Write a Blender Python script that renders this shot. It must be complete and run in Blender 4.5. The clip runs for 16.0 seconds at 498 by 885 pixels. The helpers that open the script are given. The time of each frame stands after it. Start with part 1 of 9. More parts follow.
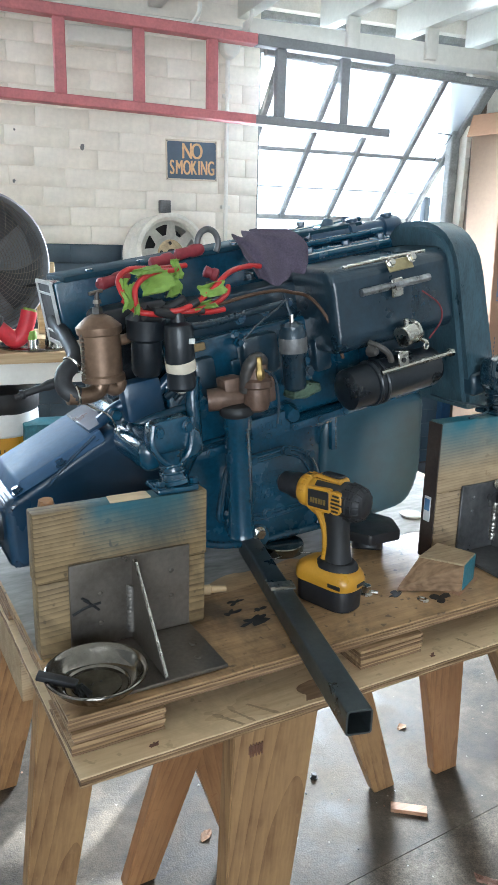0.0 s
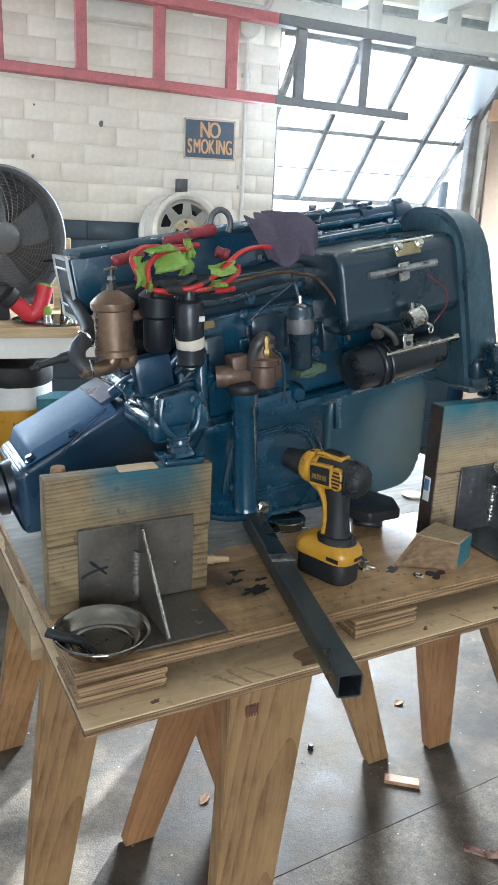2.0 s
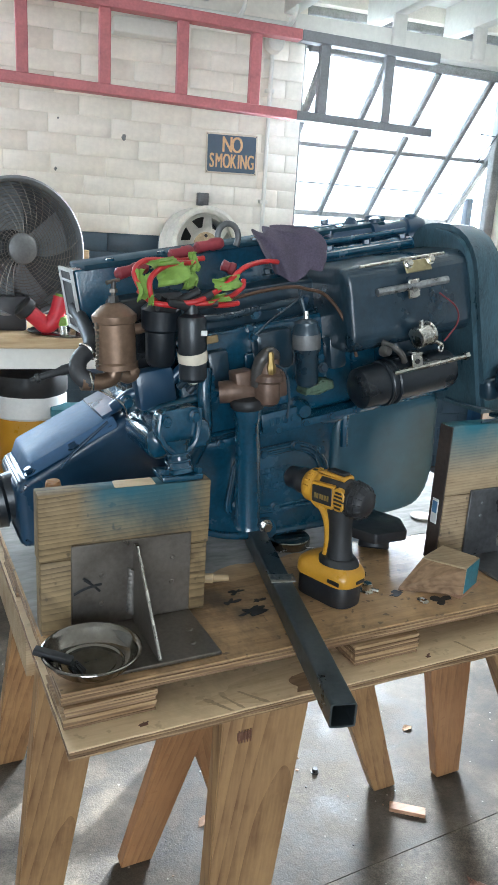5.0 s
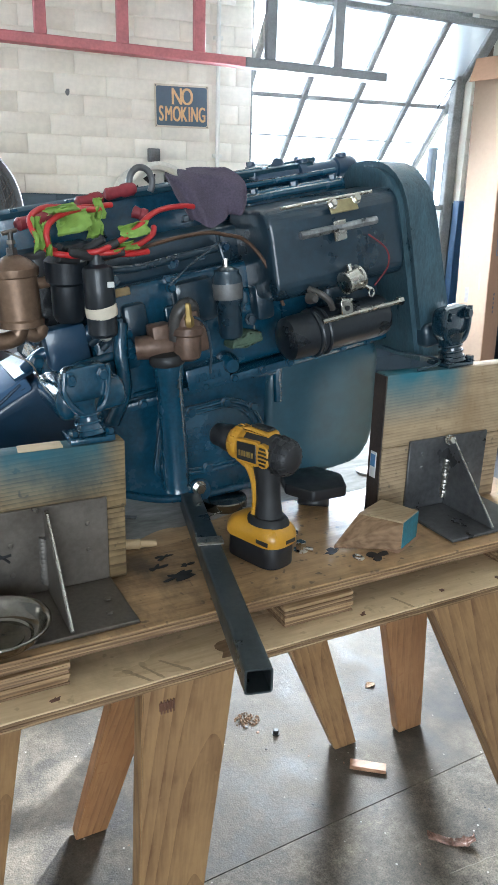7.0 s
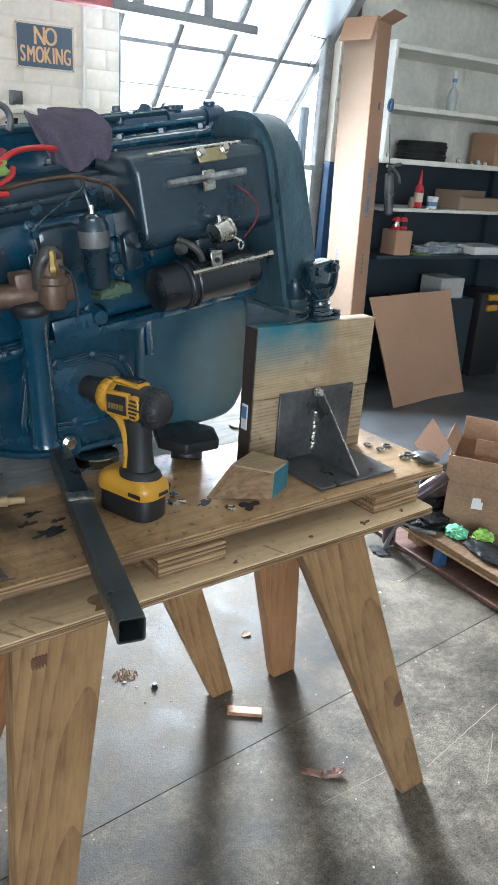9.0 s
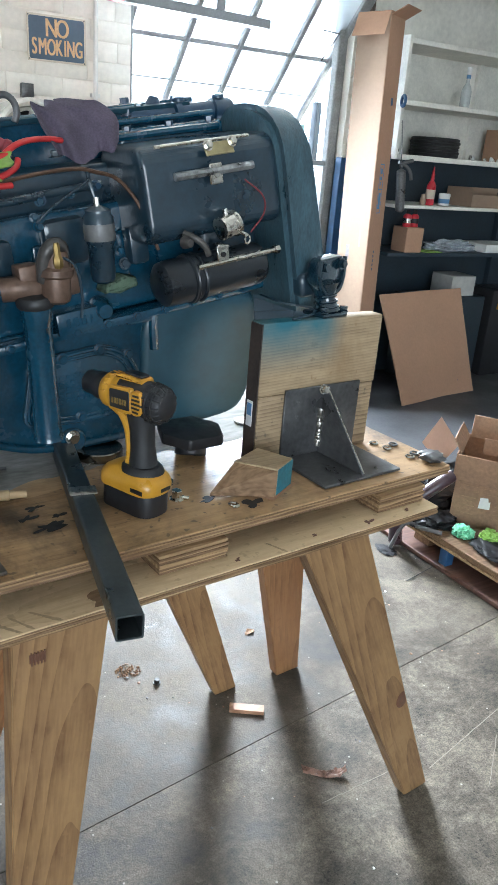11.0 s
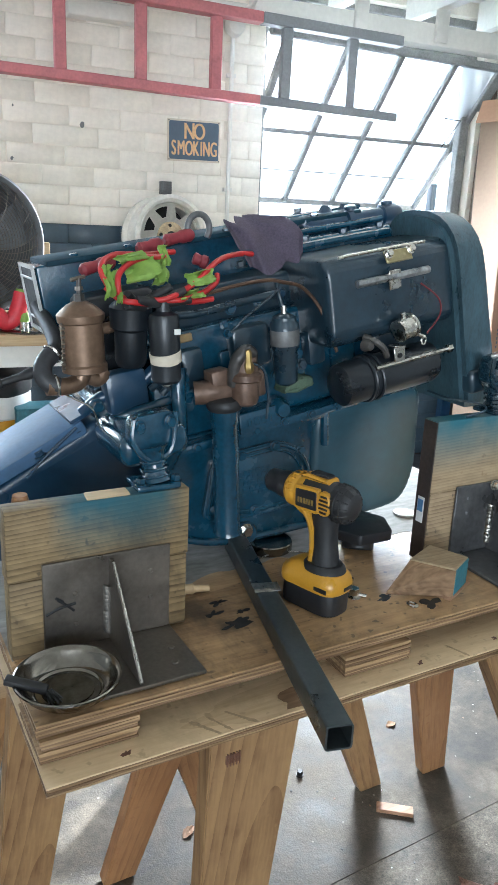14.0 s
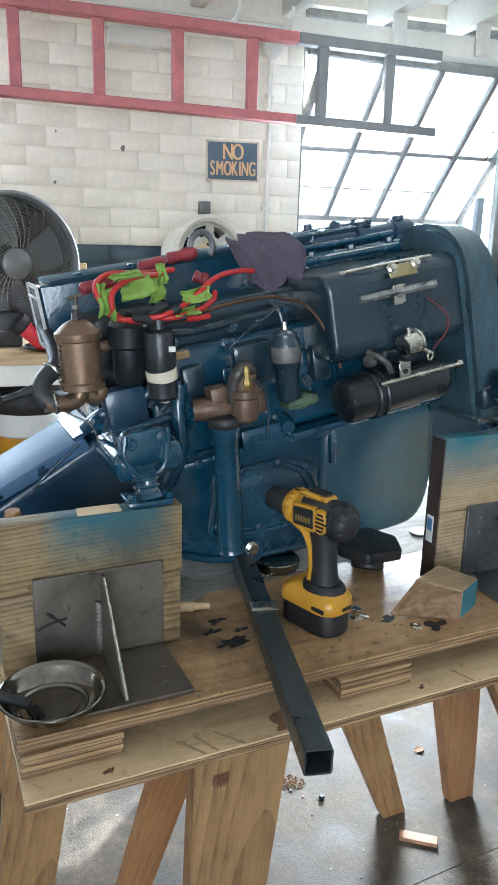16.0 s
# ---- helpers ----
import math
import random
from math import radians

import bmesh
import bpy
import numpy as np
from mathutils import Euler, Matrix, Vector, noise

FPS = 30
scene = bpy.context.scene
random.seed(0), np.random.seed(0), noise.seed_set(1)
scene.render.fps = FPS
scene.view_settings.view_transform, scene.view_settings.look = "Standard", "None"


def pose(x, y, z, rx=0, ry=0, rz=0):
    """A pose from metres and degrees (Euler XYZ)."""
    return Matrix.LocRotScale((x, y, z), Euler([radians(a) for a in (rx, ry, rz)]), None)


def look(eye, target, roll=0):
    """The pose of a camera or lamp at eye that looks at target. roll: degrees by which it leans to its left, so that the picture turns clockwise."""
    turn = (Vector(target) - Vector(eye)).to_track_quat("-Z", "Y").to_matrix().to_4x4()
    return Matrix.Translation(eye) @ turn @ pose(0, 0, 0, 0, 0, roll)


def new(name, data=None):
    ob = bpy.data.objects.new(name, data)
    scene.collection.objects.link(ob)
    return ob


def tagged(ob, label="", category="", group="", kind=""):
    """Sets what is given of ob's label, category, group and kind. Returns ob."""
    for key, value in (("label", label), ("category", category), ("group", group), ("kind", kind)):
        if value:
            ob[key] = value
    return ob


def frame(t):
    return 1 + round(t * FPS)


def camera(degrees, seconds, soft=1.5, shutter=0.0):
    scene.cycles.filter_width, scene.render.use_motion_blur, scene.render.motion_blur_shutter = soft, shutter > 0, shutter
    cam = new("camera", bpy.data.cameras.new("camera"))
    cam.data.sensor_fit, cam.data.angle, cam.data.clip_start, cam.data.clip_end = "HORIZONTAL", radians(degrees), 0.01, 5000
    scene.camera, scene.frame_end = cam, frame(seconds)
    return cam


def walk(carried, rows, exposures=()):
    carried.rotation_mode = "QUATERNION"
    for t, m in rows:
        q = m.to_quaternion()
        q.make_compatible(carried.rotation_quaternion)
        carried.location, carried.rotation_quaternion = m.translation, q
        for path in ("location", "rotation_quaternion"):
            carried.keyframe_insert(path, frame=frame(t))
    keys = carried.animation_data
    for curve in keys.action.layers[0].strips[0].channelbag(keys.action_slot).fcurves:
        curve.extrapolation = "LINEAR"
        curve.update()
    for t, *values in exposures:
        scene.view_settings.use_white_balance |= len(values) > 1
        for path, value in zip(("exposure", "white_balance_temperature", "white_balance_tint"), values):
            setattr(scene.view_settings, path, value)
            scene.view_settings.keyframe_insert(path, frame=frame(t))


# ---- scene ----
cam = camera(36.9, 16.0)
PATH = [
    (0, (0.138, 0.161, 1.55), (0.867, 1.946, 1.017), 1.4),
    (0.5, (0.134, 0.159, 1.551), (0.843, 1.954, 1.025), 1.4),
    (1, (0.109, 0.145, 1.553), (0.806, 1.943, 1.023), 1.3),
    (1.5, (0.091, 0.131, 1.548), (0.783, 1.923, 0.99), 2.2),
    (2, (0.131, 0.113, 1.553), (0.828, 1.895, 0.972), 2.8),
    (2.5, (0.155, 0.099, 1.559), (0.886, 1.876, 1.004), 2.5),
    (3, (0.149, 0.103, 1.553), (0.869, 1.888, 1.01), 2.1),
    (3.5, (0.155, 0.098, 1.557), (0.868, 1.886, 1.017), 1.7),
    (6, (0.23, 0.151, 1.541), (0.828, 1.976, 0.984), 4.3),
    (6.5, (0.297, 0.155, 1.53), (0.946, 1.963, 0.973), 0.4),
    (7, (0.298, 0.149, 1.525), (0.977, 1.919, 0.887), 1.6),
    (7.5, (0.318, 0.136, 1.521), (1.151, 1.828, 0.856), 1.7),
    (8, (0.308, 0.158, 1.509), (1.18, 1.815, 0.803), 2.4),
    (8.5, (0.302, 0.134, 1.519), (1.227, 1.753, 0.797), 3.2),
    (9, (0.306, 0.138, 1.511), (1.269, 1.737, 0.791), 4.2),
    (11.5, (0.32, 0.149, 1.508), (1.242, 1.766, 0.775), 5.1),
    (12, (0.31, 0.16, 1.508), (1.184, 1.801, 0.769), 4.5),
    (12.5, (0.318, 0.168, 1.508), (1.152, 1.822, 0.754), 3.3),
    (13, (0.289, 0.171, 1.517), (1.058, 1.873, 0.802), 3.0),
    (13.5, (0.244, 0.191, 1.547), (0.988, 1.945, 0.94), 2.7),
    (14, (0.181, 0.203, 1.557), (0.904, 1.977, 0.983), 2.7),
    (14.5, (0.172, 0.21, 1.559), (0.826, 2.004, 0.965), 2.9),
    (15, (0.239, 0.183, 1.564), (0.861, 1.998, 1.0), 3.1),
    (15.5, (0.268, 0.165, 1.562), (0.887, 1.992, 1.032), 2.6),
    (16, (0.275, 0.177, 1.558), (0.862, 2.012, 1.023), 1.6),
]
walk(cam, [(t, look(eye, target, roll)) for t, eye, target, roll in PATH], exposures=((0.0, 2.60, 5450, 6), (16.0, 2.60, 5450, 6)))

# ---- world, sun, large lights, exposure ----
SUN_EL, SUN_AZ = 20.15, 43.4          # degrees; azimuth from +y towards +x
world = bpy.data.worlds.new("sky")
scene.world = world
world.use_nodes = True
wn = world.node_tree
sky = wn.nodes.new("ShaderNodeTexSky")
sky.sky_type = "NISHITA"
sky.sun_disc = False
sky.sun_elevation = radians(SUN_EL)
sky.sun_rotation = radians(SUN_AZ)
wn.nodes["Background"].inputs["Strength"].default_value = 0.05
wn.links.new(sky.outputs["Color"], wn.nodes["Background"].inputs["Color"])

sun_data = bpy.data.lights.new("sun", "SUN")
sun_data.energy, sun_data.angle, sun_data.color = 5.0, radians(0.35), (1.0, 0.93, 0.82)
sun = new("sun", sun_data)
sd = Vector((math.sin(radians(SUN_AZ)) * math.cos(radians(SUN_EL)), math.cos(radians(SUN_AZ)) * math.cos(radians(SUN_EL)), math.sin(radians(SUN_EL))))
sun.matrix_world = look(sd * 20, (0, 0, 0))


def area(name, eye, target, sx, sy, watts, colour, spread=180):
    d = bpy.data.lights.new(name, "AREA")
    d.shape, d.size, d.size_y, d.energy, d.color = "RECTANGLE", sx, sy, watts, colour
    d.spread = radians(spread)
    o = new(name, d)
    o.matrix_world = look(eye, target)
    return o


# daylight of the steel window, then two added fills from out of view
area("window_daylight", (2.32, 4.40, 1.68), (1.9, 0.0, 0.6), 0.75, 1.15, 58, (1.0, 0.985, 0.955), 140)
# added fill from the left rear, with no known source
area("left_fill", (-1.0, 4.60, 2.13), (0.2, 0.5, 0.8), 1.4, 1.25, 15, (0.86, 0.94, 1.0))
# added fill from behind the camera for the front faces
area("rear_fill", (-1.0, -4.3, 1.5), (0.7, 1.2, 1.1), 3.2, 2.6, 36, (1.0, 0.97, 0.92))

# ---- building tools ----
BENCH = pose(0.262, 1.082, 0, 0, 0, 7.0)     # the work bench's own frame: u along its front edge, v into its depth
IDENT = Matrix.Identity(4)
HOME = {}


def grp(nt, kind, **kw):
    n = nt.nodes.new(kind)
    for k, v in kw.items():
        n.inputs[k].default_value = v
    return n


def material(name, colour, rough=0.6, metal=0.0, vary=0.25, scale=8.0, fine=90.0, bump=0.15, stretch=(1, 1, 1), tint=None, coat=0.0, spec=0.5, piece=0.0, rough_vary=0.15, bump_dist=0.003):
    """A principled surface whose colour and roughness vary at two scales, with a fine relief."""
    m = bpy.data.materials.new(name)
    m.use_nodes = True
    nt = m.node_tree
    b = nt.nodes["Principled BSDF"]
    L = nt.links.new
    co = nt.nodes.new("ShaderNodeTexCoord")
    mp = nt.nodes.new("ShaderNodeMapping")
    mp.inputs["Scale"].default_value = stretch
    L(co.outputs["Object"], mp.inputs["Vector"])
    n1 = grp(nt, "ShaderNodeTexNoise", Scale=scale, Detail=4.0, Roughness=0.6)
    n2 = grp(nt, "ShaderNodeTexNoise", Scale=fine, Detail=3.0, Roughness=0.6)
    L(mp.outputs[0], n1.inputs["Vector"])
    L(mp.outputs[0], n2.inputs["Vector"])
    mix = nt.nodes.new("ShaderNodeMath")
    mix.operation = "MULTIPLY_ADD"
    L(n2.outputs[0], mix.inputs[0])
    mix.inputs[1].default_value = 0.4
    sc = nt.nodes.new("ShaderNodeMath")
    sc.operation = "MULTIPLY"
    sc.inputs[1].default_value = 0.6
    L(n1.outputs[0], sc.inputs[0])
    L(sc.outputs[0], mix.inputs[2])
    ramp = nt.nodes.new("ShaderNodeValToRGB")
    c = Vector(colour)
    dark = c * (1 - vary)
    light = Vector(tint) if tint else c * (1 + vary)
    ramp.color_ramp.elements[0].position, ramp.color_ramp.elements[1].position = 0.32, 0.68
    ramp.color_ramp.elements[0].color = (*dark, 1)
    ramp.color_ramp.elements[1].color = (*[min(1, x) for x in light], 1)
    L(mix.outputs[0], ramp.inputs[0])
    last = ramp.outputs[0]
    if piece:
        oi = nt.nodes.new("ShaderNodeObjectInfo")
        hv = nt.nodes.new("ShaderNodeHueSaturation")
        mr = nt.nodes.new("ShaderNodeMapRange")
        mr.inputs["To Min"].default_value, mr.inputs["To Max"].default_value = 1 - piece, 1 + piece
        L(oi.outputs["Random"], mr.inputs["Value"])
        L(mr.outputs[0], hv.inputs["Value"])
        L(last, hv.inputs["Color"])
        last = hv.outputs[0]
    L(last, b.inputs["Base Color"])
    rr = nt.nodes.new("ShaderNodeMapRange")
    rr.inputs["From Min"].default_value, rr.inputs["From Max"].default_value = 0.3, 0.7
    rr.inputs["To Min"].default_value, rr.inputs["To Max"].default_value = max(0.02, rough - rough_vary), min(1, rough + rough_vary)
    L(n1.outputs[0], rr.inputs["Value"])
    L(rr.outputs[0], b.inputs["Roughness"])
    b.inputs["Metallic"].default_value = metal
    b.inputs["Specular IOR Level"].default_value = spec
    b.inputs["Coat Weight"].default_value = coat
    b.inputs["Coat Roughness"].default_value = 0.06
    if bump:
        bp = grp(nt, "ShaderNodeBump", Strength=bump, Distance=bump_dist)
        L(mix.outputs[0], bp.inputs["Height"])
        L(bp.outputs[0], b.inputs["Normal"])
        L(bp.outputs[0], b.inputs["Coat Normal"])
    return m


def grain(name, light, dark, axis="X", rough=0.6, rings=9.0, bump=0.12, piece=0.06, knots=0.0):
    """Sawn timber: long grain lines that run along one axis, with broad streaks across it."""
    m = bpy.data.materials.new(name)
    m.use_nodes = True
    nt = m.node_tree
    b = nt.nodes["Principled BSDF"]
    L = nt.links.new
    co = nt.nodes.new("ShaderNodeTexCoord")
    mp = nt.nodes.new("ShaderNodeMapping")
    long_, cross = 0.09, 1.0
    mp.inputs["Scale"].default_value = [long_ if a == axis else cross for a in "XYZ"]
    oi = nt.nodes.new("ShaderNodeObjectInfo")
    sh = nt.nodes.new("ShaderNodeVectorMath")
    sh.operation = "SCALE"
    sh.inputs["Scale"].default_value = 7.0
    L(oi.outputs["Random"], sh.inputs[0])
    ad = nt.nodes.new("ShaderNodeVectorMath")
    L(co.outputs["Object"], ad.inputs[0])
    L(sh.outputs[0], ad.inputs[1])
    L(ad.outputs[0], mp.inputs["Vector"])
    n1 = grp(nt, "ShaderNodeTexNoise", Scale=rings, Detail=2.0, Distortion=0.6)
    L(mp.outputs[0], n1.inputs["Vector"])
    mul = nt.nodes.new("ShaderNodeMath")
    mul.operation = "MULTIPLY"
    mul.inputs[1].default_value = 34.0
    L(n1.outputs[0], mul.inputs[0])
    sn = nt.nodes.new("ShaderNodeMath")
    sn.operation = "SINE"
    L(mul.outputs[0], sn.inputs[0])
    n2 = grp(nt, "ShaderNodeTexNoise", Scale=160.0, Detail=3.0)
    L(mp.outputs[0], n2.inputs["Vector"])
    n3 = grp(nt, "ShaderNodeTexNoise", Scale=5.0, Detail=3.0)
    L(ad.outputs[0], n3.inputs["Vector"])
    s1 = nt.nodes.new("ShaderNodeMath")
    s1.operation = "MULTIPLY_ADD"
    s1.inputs[1].default_value = 0.2
    L(sn.outputs[0], s1.inputs[0])
    L(n2.outputs[0], s1.inputs[2])
    s2 = nt.nodes.new("ShaderNodeMath")
    s2.operation = "MULTIPLY_ADD"
    s2.inputs[1].default_value = 0.9
    L(n3.outputs[0], s2.inputs[0])
    L(s1.outputs[0], s2.inputs[2])
    ramp = nt.nodes.new("ShaderNodeValToRGB")
    ramp.color_ramp.elements[0].position, ramp.color_ramp.elements[1].position = 0.45, 1.3
    ramp.color_ramp.elements[1].position = 1.0
    ramp.color_ramp.elements[0].color, ramp.color_ramp.elements[1].color = (*dark, 1), (*light, 1)
    sc = nt.nodes.new("ShaderNodeMath")
    sc.operation = "MULTIPLY"
    sc.inputs[1].default_value = 0.74
    L(s2.outputs[0], sc.inputs[0])
    L(sc.outputs[0], ramp.inputs[0])
    hv = nt.nodes.new("ShaderNodeHueSaturation")
    mr = nt.nodes.new("ShaderNodeMapRange")
    mr.inputs["To Min"].default_value, mr.inputs["To Max"].default_value = 1 - piece, 1 + piece
    L(oi.outputs["Random"], mr.inputs["Value"])
    L(mr.outputs[0], hv.inputs["Value"])
    L(ramp.outputs[0], hv.inputs["Color"])
    L(hv.outputs[0], b.inputs["Base Color"])
    b.inputs["Roughness"].default_value = rough
    bp = grp(nt, "ShaderNodeBump", Strength=bump, Distance=0.002)
    L(s1.outputs[0], bp.inputs["Height"])
    L(bp.outputs[0], b.inputs["Normal"])
    return m


def ringwood(name, light, dark, axis="Z", pitch=0.008, tilt=0.05, centre=(0.02, 0.06), wob=1.6, rough=0.5, blotch=0.35, stain=None, piece=0.07, bump=0.15, line=0.6, stain_at=0.47):
    """Flat-sawn timber: yearly rings about a slightly tilted pith, cut into arches and long lines by the board's face."""
    m = bpy.data.materials.new(name)
    m.use_nodes = True
    nt = m.node_tree
    b = nt.nodes["Principled BSDF"]
    L = nt.links.new

    def mth(op, a, c=None, d=None):
        n = nt.nodes.new("ShaderNodeMath")
        n.operation = op
        for k, v in enumerate((a, c, d)):
            if v is None:
                continue
            if isinstance(v, (int, float)):
                n.inputs[k].default_value = v
            else:
                L(v, n.inputs[k])
        return n.outputs[0]
    co = nt.nodes.new("ShaderNodeTexCoord")
    oi = nt.nodes.new("ShaderNodeObjectInfo")
    sp = nt.nodes.new("ShaderNodeSeparateXYZ")
    L(co.outputs["Object"], sp.inputs[0])
    lo = sp.outputs["XYZ".index(axis)]
    ca, cb = [sp.outputs[i] for i in range(3) if "XYZ"[i] != axis]
    st = nt.nodes.new("ShaderNodeMapping")
    st.inputs["Scale"].default_value = [0.12 if a == axis else 1.0 for a in "XYZ"]
    L(co.outputs["Object"], st.inputs["Vector"])
    wn_ = grp(nt, "ShaderNodeTexNoise", Scale=9.0, Detail=2.0)
    L(st.outputs[0], wn_.inputs["Vector"])
    md = grp(nt, "ShaderNodeTexNoise", Scale=46.0, Detail=4.0, Roughness=0.7)
    L(st.outputs[0], md.inputs["Vector"])
    shift = mth("MULTIPLY", oi.outputs["Random"], 0.05)
    a0 = mth("SUBTRACT", mth("SUBTRACT", ca, mth("MULTIPLY", lo, tilt * 0.5)), mth("ADD", shift, centre[0] - 0.02))
    b0 = mth("SUBTRACT", mth("SUBTRACT", cb, mth("MULTIPLY", lo, tilt)), centre[1])
    r = mth("SQRT", mth("ADD", mth("MULTIPLY", a0, a0), mth("MULTIPLY", b0, b0)))
    ph = mth("ADD", mth("MULTIPLY", r, 2 * math.pi / pitch), mth("MULTIPLY", wn_.outputs[0], wob * 6.0))
    saw = mth("FRACT", mth("MULTIPLY", ph, 1 / (2 * math.pi)))
    late = mth("MULTIPLY", mth("POWER", saw, 2.0), mth("MULTIPLY_ADD", md.outputs[0], 1.6, 0.2))                       # dark late wood at the end of each year
    fi = grp(nt, "ShaderNodeTexNoise", Scale=180.0, Detail=3.0)
    L(st.outputs[0], fi.inputs["Vector"])
    bl = grp(nt, "ShaderNodeTexNoise", Scale=6.0, Detail=5.0, Roughness=0.65)
    L(co.outputs["Object"], bl.inputs["Vector"])
    f = mth("ADD", mth("MULTIPLY", late, line), mth("ADD", mth("ADD", mth("MULTIPLY_ADD", fi.outputs[0], 0.5, -0.25), mth("MULTIPLY_ADD", md.outputs[0], 0.9, -0.45)), mth("MULTIPLY_ADD", bl.outputs[0], blotch * 2, -blotch * 0.8)))
    ramp = nt.nodes.new("ShaderNodeValToRGB")
    e = ramp.color_ramp.elements
    e[0].position, e[1].position = 0.0, 0.85
    e[0].color, e[1].color = (*light, 1), (*dark, 1)
    L(f, ramp.inputs[0])
    last = ramp.outputs[0]
    if stain:
        sn = grp(nt, "ShaderNodeTexNoise", Scale=3.2, Detail=6.0, Roughness=0.7, Distortion=0.6)
        L(co.outputs["Object"], sn.inputs["Vector"])
        sf = nt.nodes.new("ShaderNodeMapRange")
        sf.inputs["From Min"].default_value, sf.inputs["From Max"].default_value = stain_at, stain_at + 0.16
        sf.inputs["To Max"].default_value = 0.85
        L(sn.outputs[0], sf.inputs["Value"])
        sk = grp(nt, "ShaderNodeTexNoise", Scale=55.0, Detail=2.0)
        L(co.outputs["Object"], sk.inputs["Vector"])
        kf = nt.nodes.new("ShaderNodeMapRange")
        kf.inputs["From Min"].default_value, kf.inputs["From Max"].default_value = 0.63, 0.70
        kf.inputs["To Max"].default_value = 0.7
        L(sk.outputs[0], kf.inputs["Value"])
        mx = nt.nodes.new("ShaderNodeMix")
        mx.data_type = "RGBA"
        mx.inputs[7].default_value = (*stain, 1)
        L(mth("MAXIMUM", sf.outputs[0], kf.outputs[0]), mx.inputs[0])
        L(last, mx.inputs[6])
        last = mx.outputs[2]
    hv = nt.nodes.new("ShaderNodeHueSaturation")
    mr = nt.nodes.new("ShaderNodeMapRange")
    mr.inputs["To Min"].default_value, mr.inputs["To Max"].default_value = 1 - piece, 1 + piece
    L(oi.outputs["Random"], mr.inputs["Value"])
    L(mr.outputs[0], hv.inputs["Value"])
    L(last, hv.inputs["Color"])
    L(hv.outputs[0], b.inputs["Base Color"])
    rr = nt.nodes.new("ShaderNodeMapRange")
    rr.inputs["From Min"].default_value, rr.inputs["From Max"].default_value = 0.3, 0.7
    rr.inputs["To Min"].default_value, rr.inputs["To Max"].default_value = rough - 0.14, rough + 0.14
    L(bl.outputs[0], rr.inputs["Value"])
    L(rr.outputs[0], b.inputs["Roughness"])
    bp = grp(nt, "ShaderNodeBump", Strength=bump, Distance=0.002)
    L(mth("ADD", late, fi.outputs[0]), bp.inputs["Height"])
    L(bp.outputs[0], b.inputs["Normal"])
    return m


def smooth_mesh(name, bm, mat):
    bmesh.ops.recalc_face_normals(bm, faces=bm.faces)
    me = bpy.data.meshes.new(name)
    bm.to_mesh(me)
    bm.free()
    for mm in mat if isinstance(mat, (list, tuple)) else [mat]:
        me.materials.append(mm)
    me.shade_smooth()
    me.set_sharp_from_angle(angle=radians(38))
    return me


def thing(name, label, category, base, F=BENCH, group="", kind=""):
    """An Empty at a thing's base, which its parts hang from."""
    e = new(name)
    e.empty_display_size = 0.05
    e.matrix_world = F @ Matrix.Translation(base)
    HOME[e.name] = F @ Matrix.Translation(base)
    return tagged(e, label, category, group, kind)


def part(name, bm, mat, parent, label="", F=BENCH, kind=""):
    """One mesh object, given in the frame F, under a thing or under a part."""
    me = smooth_mesh(name, bm, mat)
    w = HOME[parent.name]
    me.transform(w.inverted() @ F)
    o = new(name, me)
    o.parent = parent
    HOME[o.name] = w
    return tagged(o, label, kind=kind)


def solo(name, bm, mat, label, category, base=(0, 0, 0), F=BENCH, group="", kind=""):
    """A thing that is one mesh, with its origin at its base."""
    me = smooth_mesh(name, bm, mat)
    me.transform(Matrix.Translation(base).inverted())
    o = new(name, me)
    o.matrix_world = F @ Matrix.Translation(base)
    HOME[o.name] = o.matrix_world.copy()
    return tagged(o, label, category, group, kind)


def BMN():
    return bmesh.new()


def box(bm, lo, hi, bev=0.0, seg=2, M=None):
    """A box from corner to corner, its edges rounded, turned by M about its middle."""
    lo, hi = Vector(lo), Vector(hi)
    mid, size = (lo + hi) / 2, hi - lo
    t = bmesh.new()
    bmesh.ops.create_cube(t, size=1.0, matrix=Matrix.Diagonal((*[abs(s) for s in size], 1)))
    if bev:
        bmesh.ops.bevel(t, geom=t.edges[:], offset=bev, segments=seg, affect="EDGES", profile=0.5)
    bmesh.ops.transform(t, matrix=Matrix.Translation(mid) @ (M or IDENT), verts=t.verts)
    merge(bm, t)
    return bm


def merge(bm, t):
    me = bpy.data.meshes.new("tmp")
    t.to_mesh(me)
    t.free()
    bm.from_mesh(me)
    bpy.data.meshes.remove(me)


def axis_frame(p, q):
    p, q = Vector(p), Vector(q)
    return Matrix.Translation(p) @ (q - p).to_track_quat("Z", "Y").to_matrix().to_4x4(), (q - p).length


def lathe(bm, profile, p, q, seg=24):
    """A turned form: profile of (radius, height as a share of the way from p to q)."""
    M, ln = axis_frame(p, q)
    rings = []
    for r, h in profile:
        rings.append([bm.verts.new(M @ Vector((max(r, 1e-5) * math.cos(2 * math.pi * i / seg), max(r, 1e-5) * math.sin(2 * math.pi * i / seg), h * ln))) for i in range(seg)])
    for a, b in zip(rings, rings[1:]):
        for i in range(seg):
            bm.faces.new((a[i], a[(i + 1) % seg], b[(i + 1) % seg], b[i]))
    bm.faces.new(rings[0][::-1])
    bm.faces.new(rings[-1])
    return bm


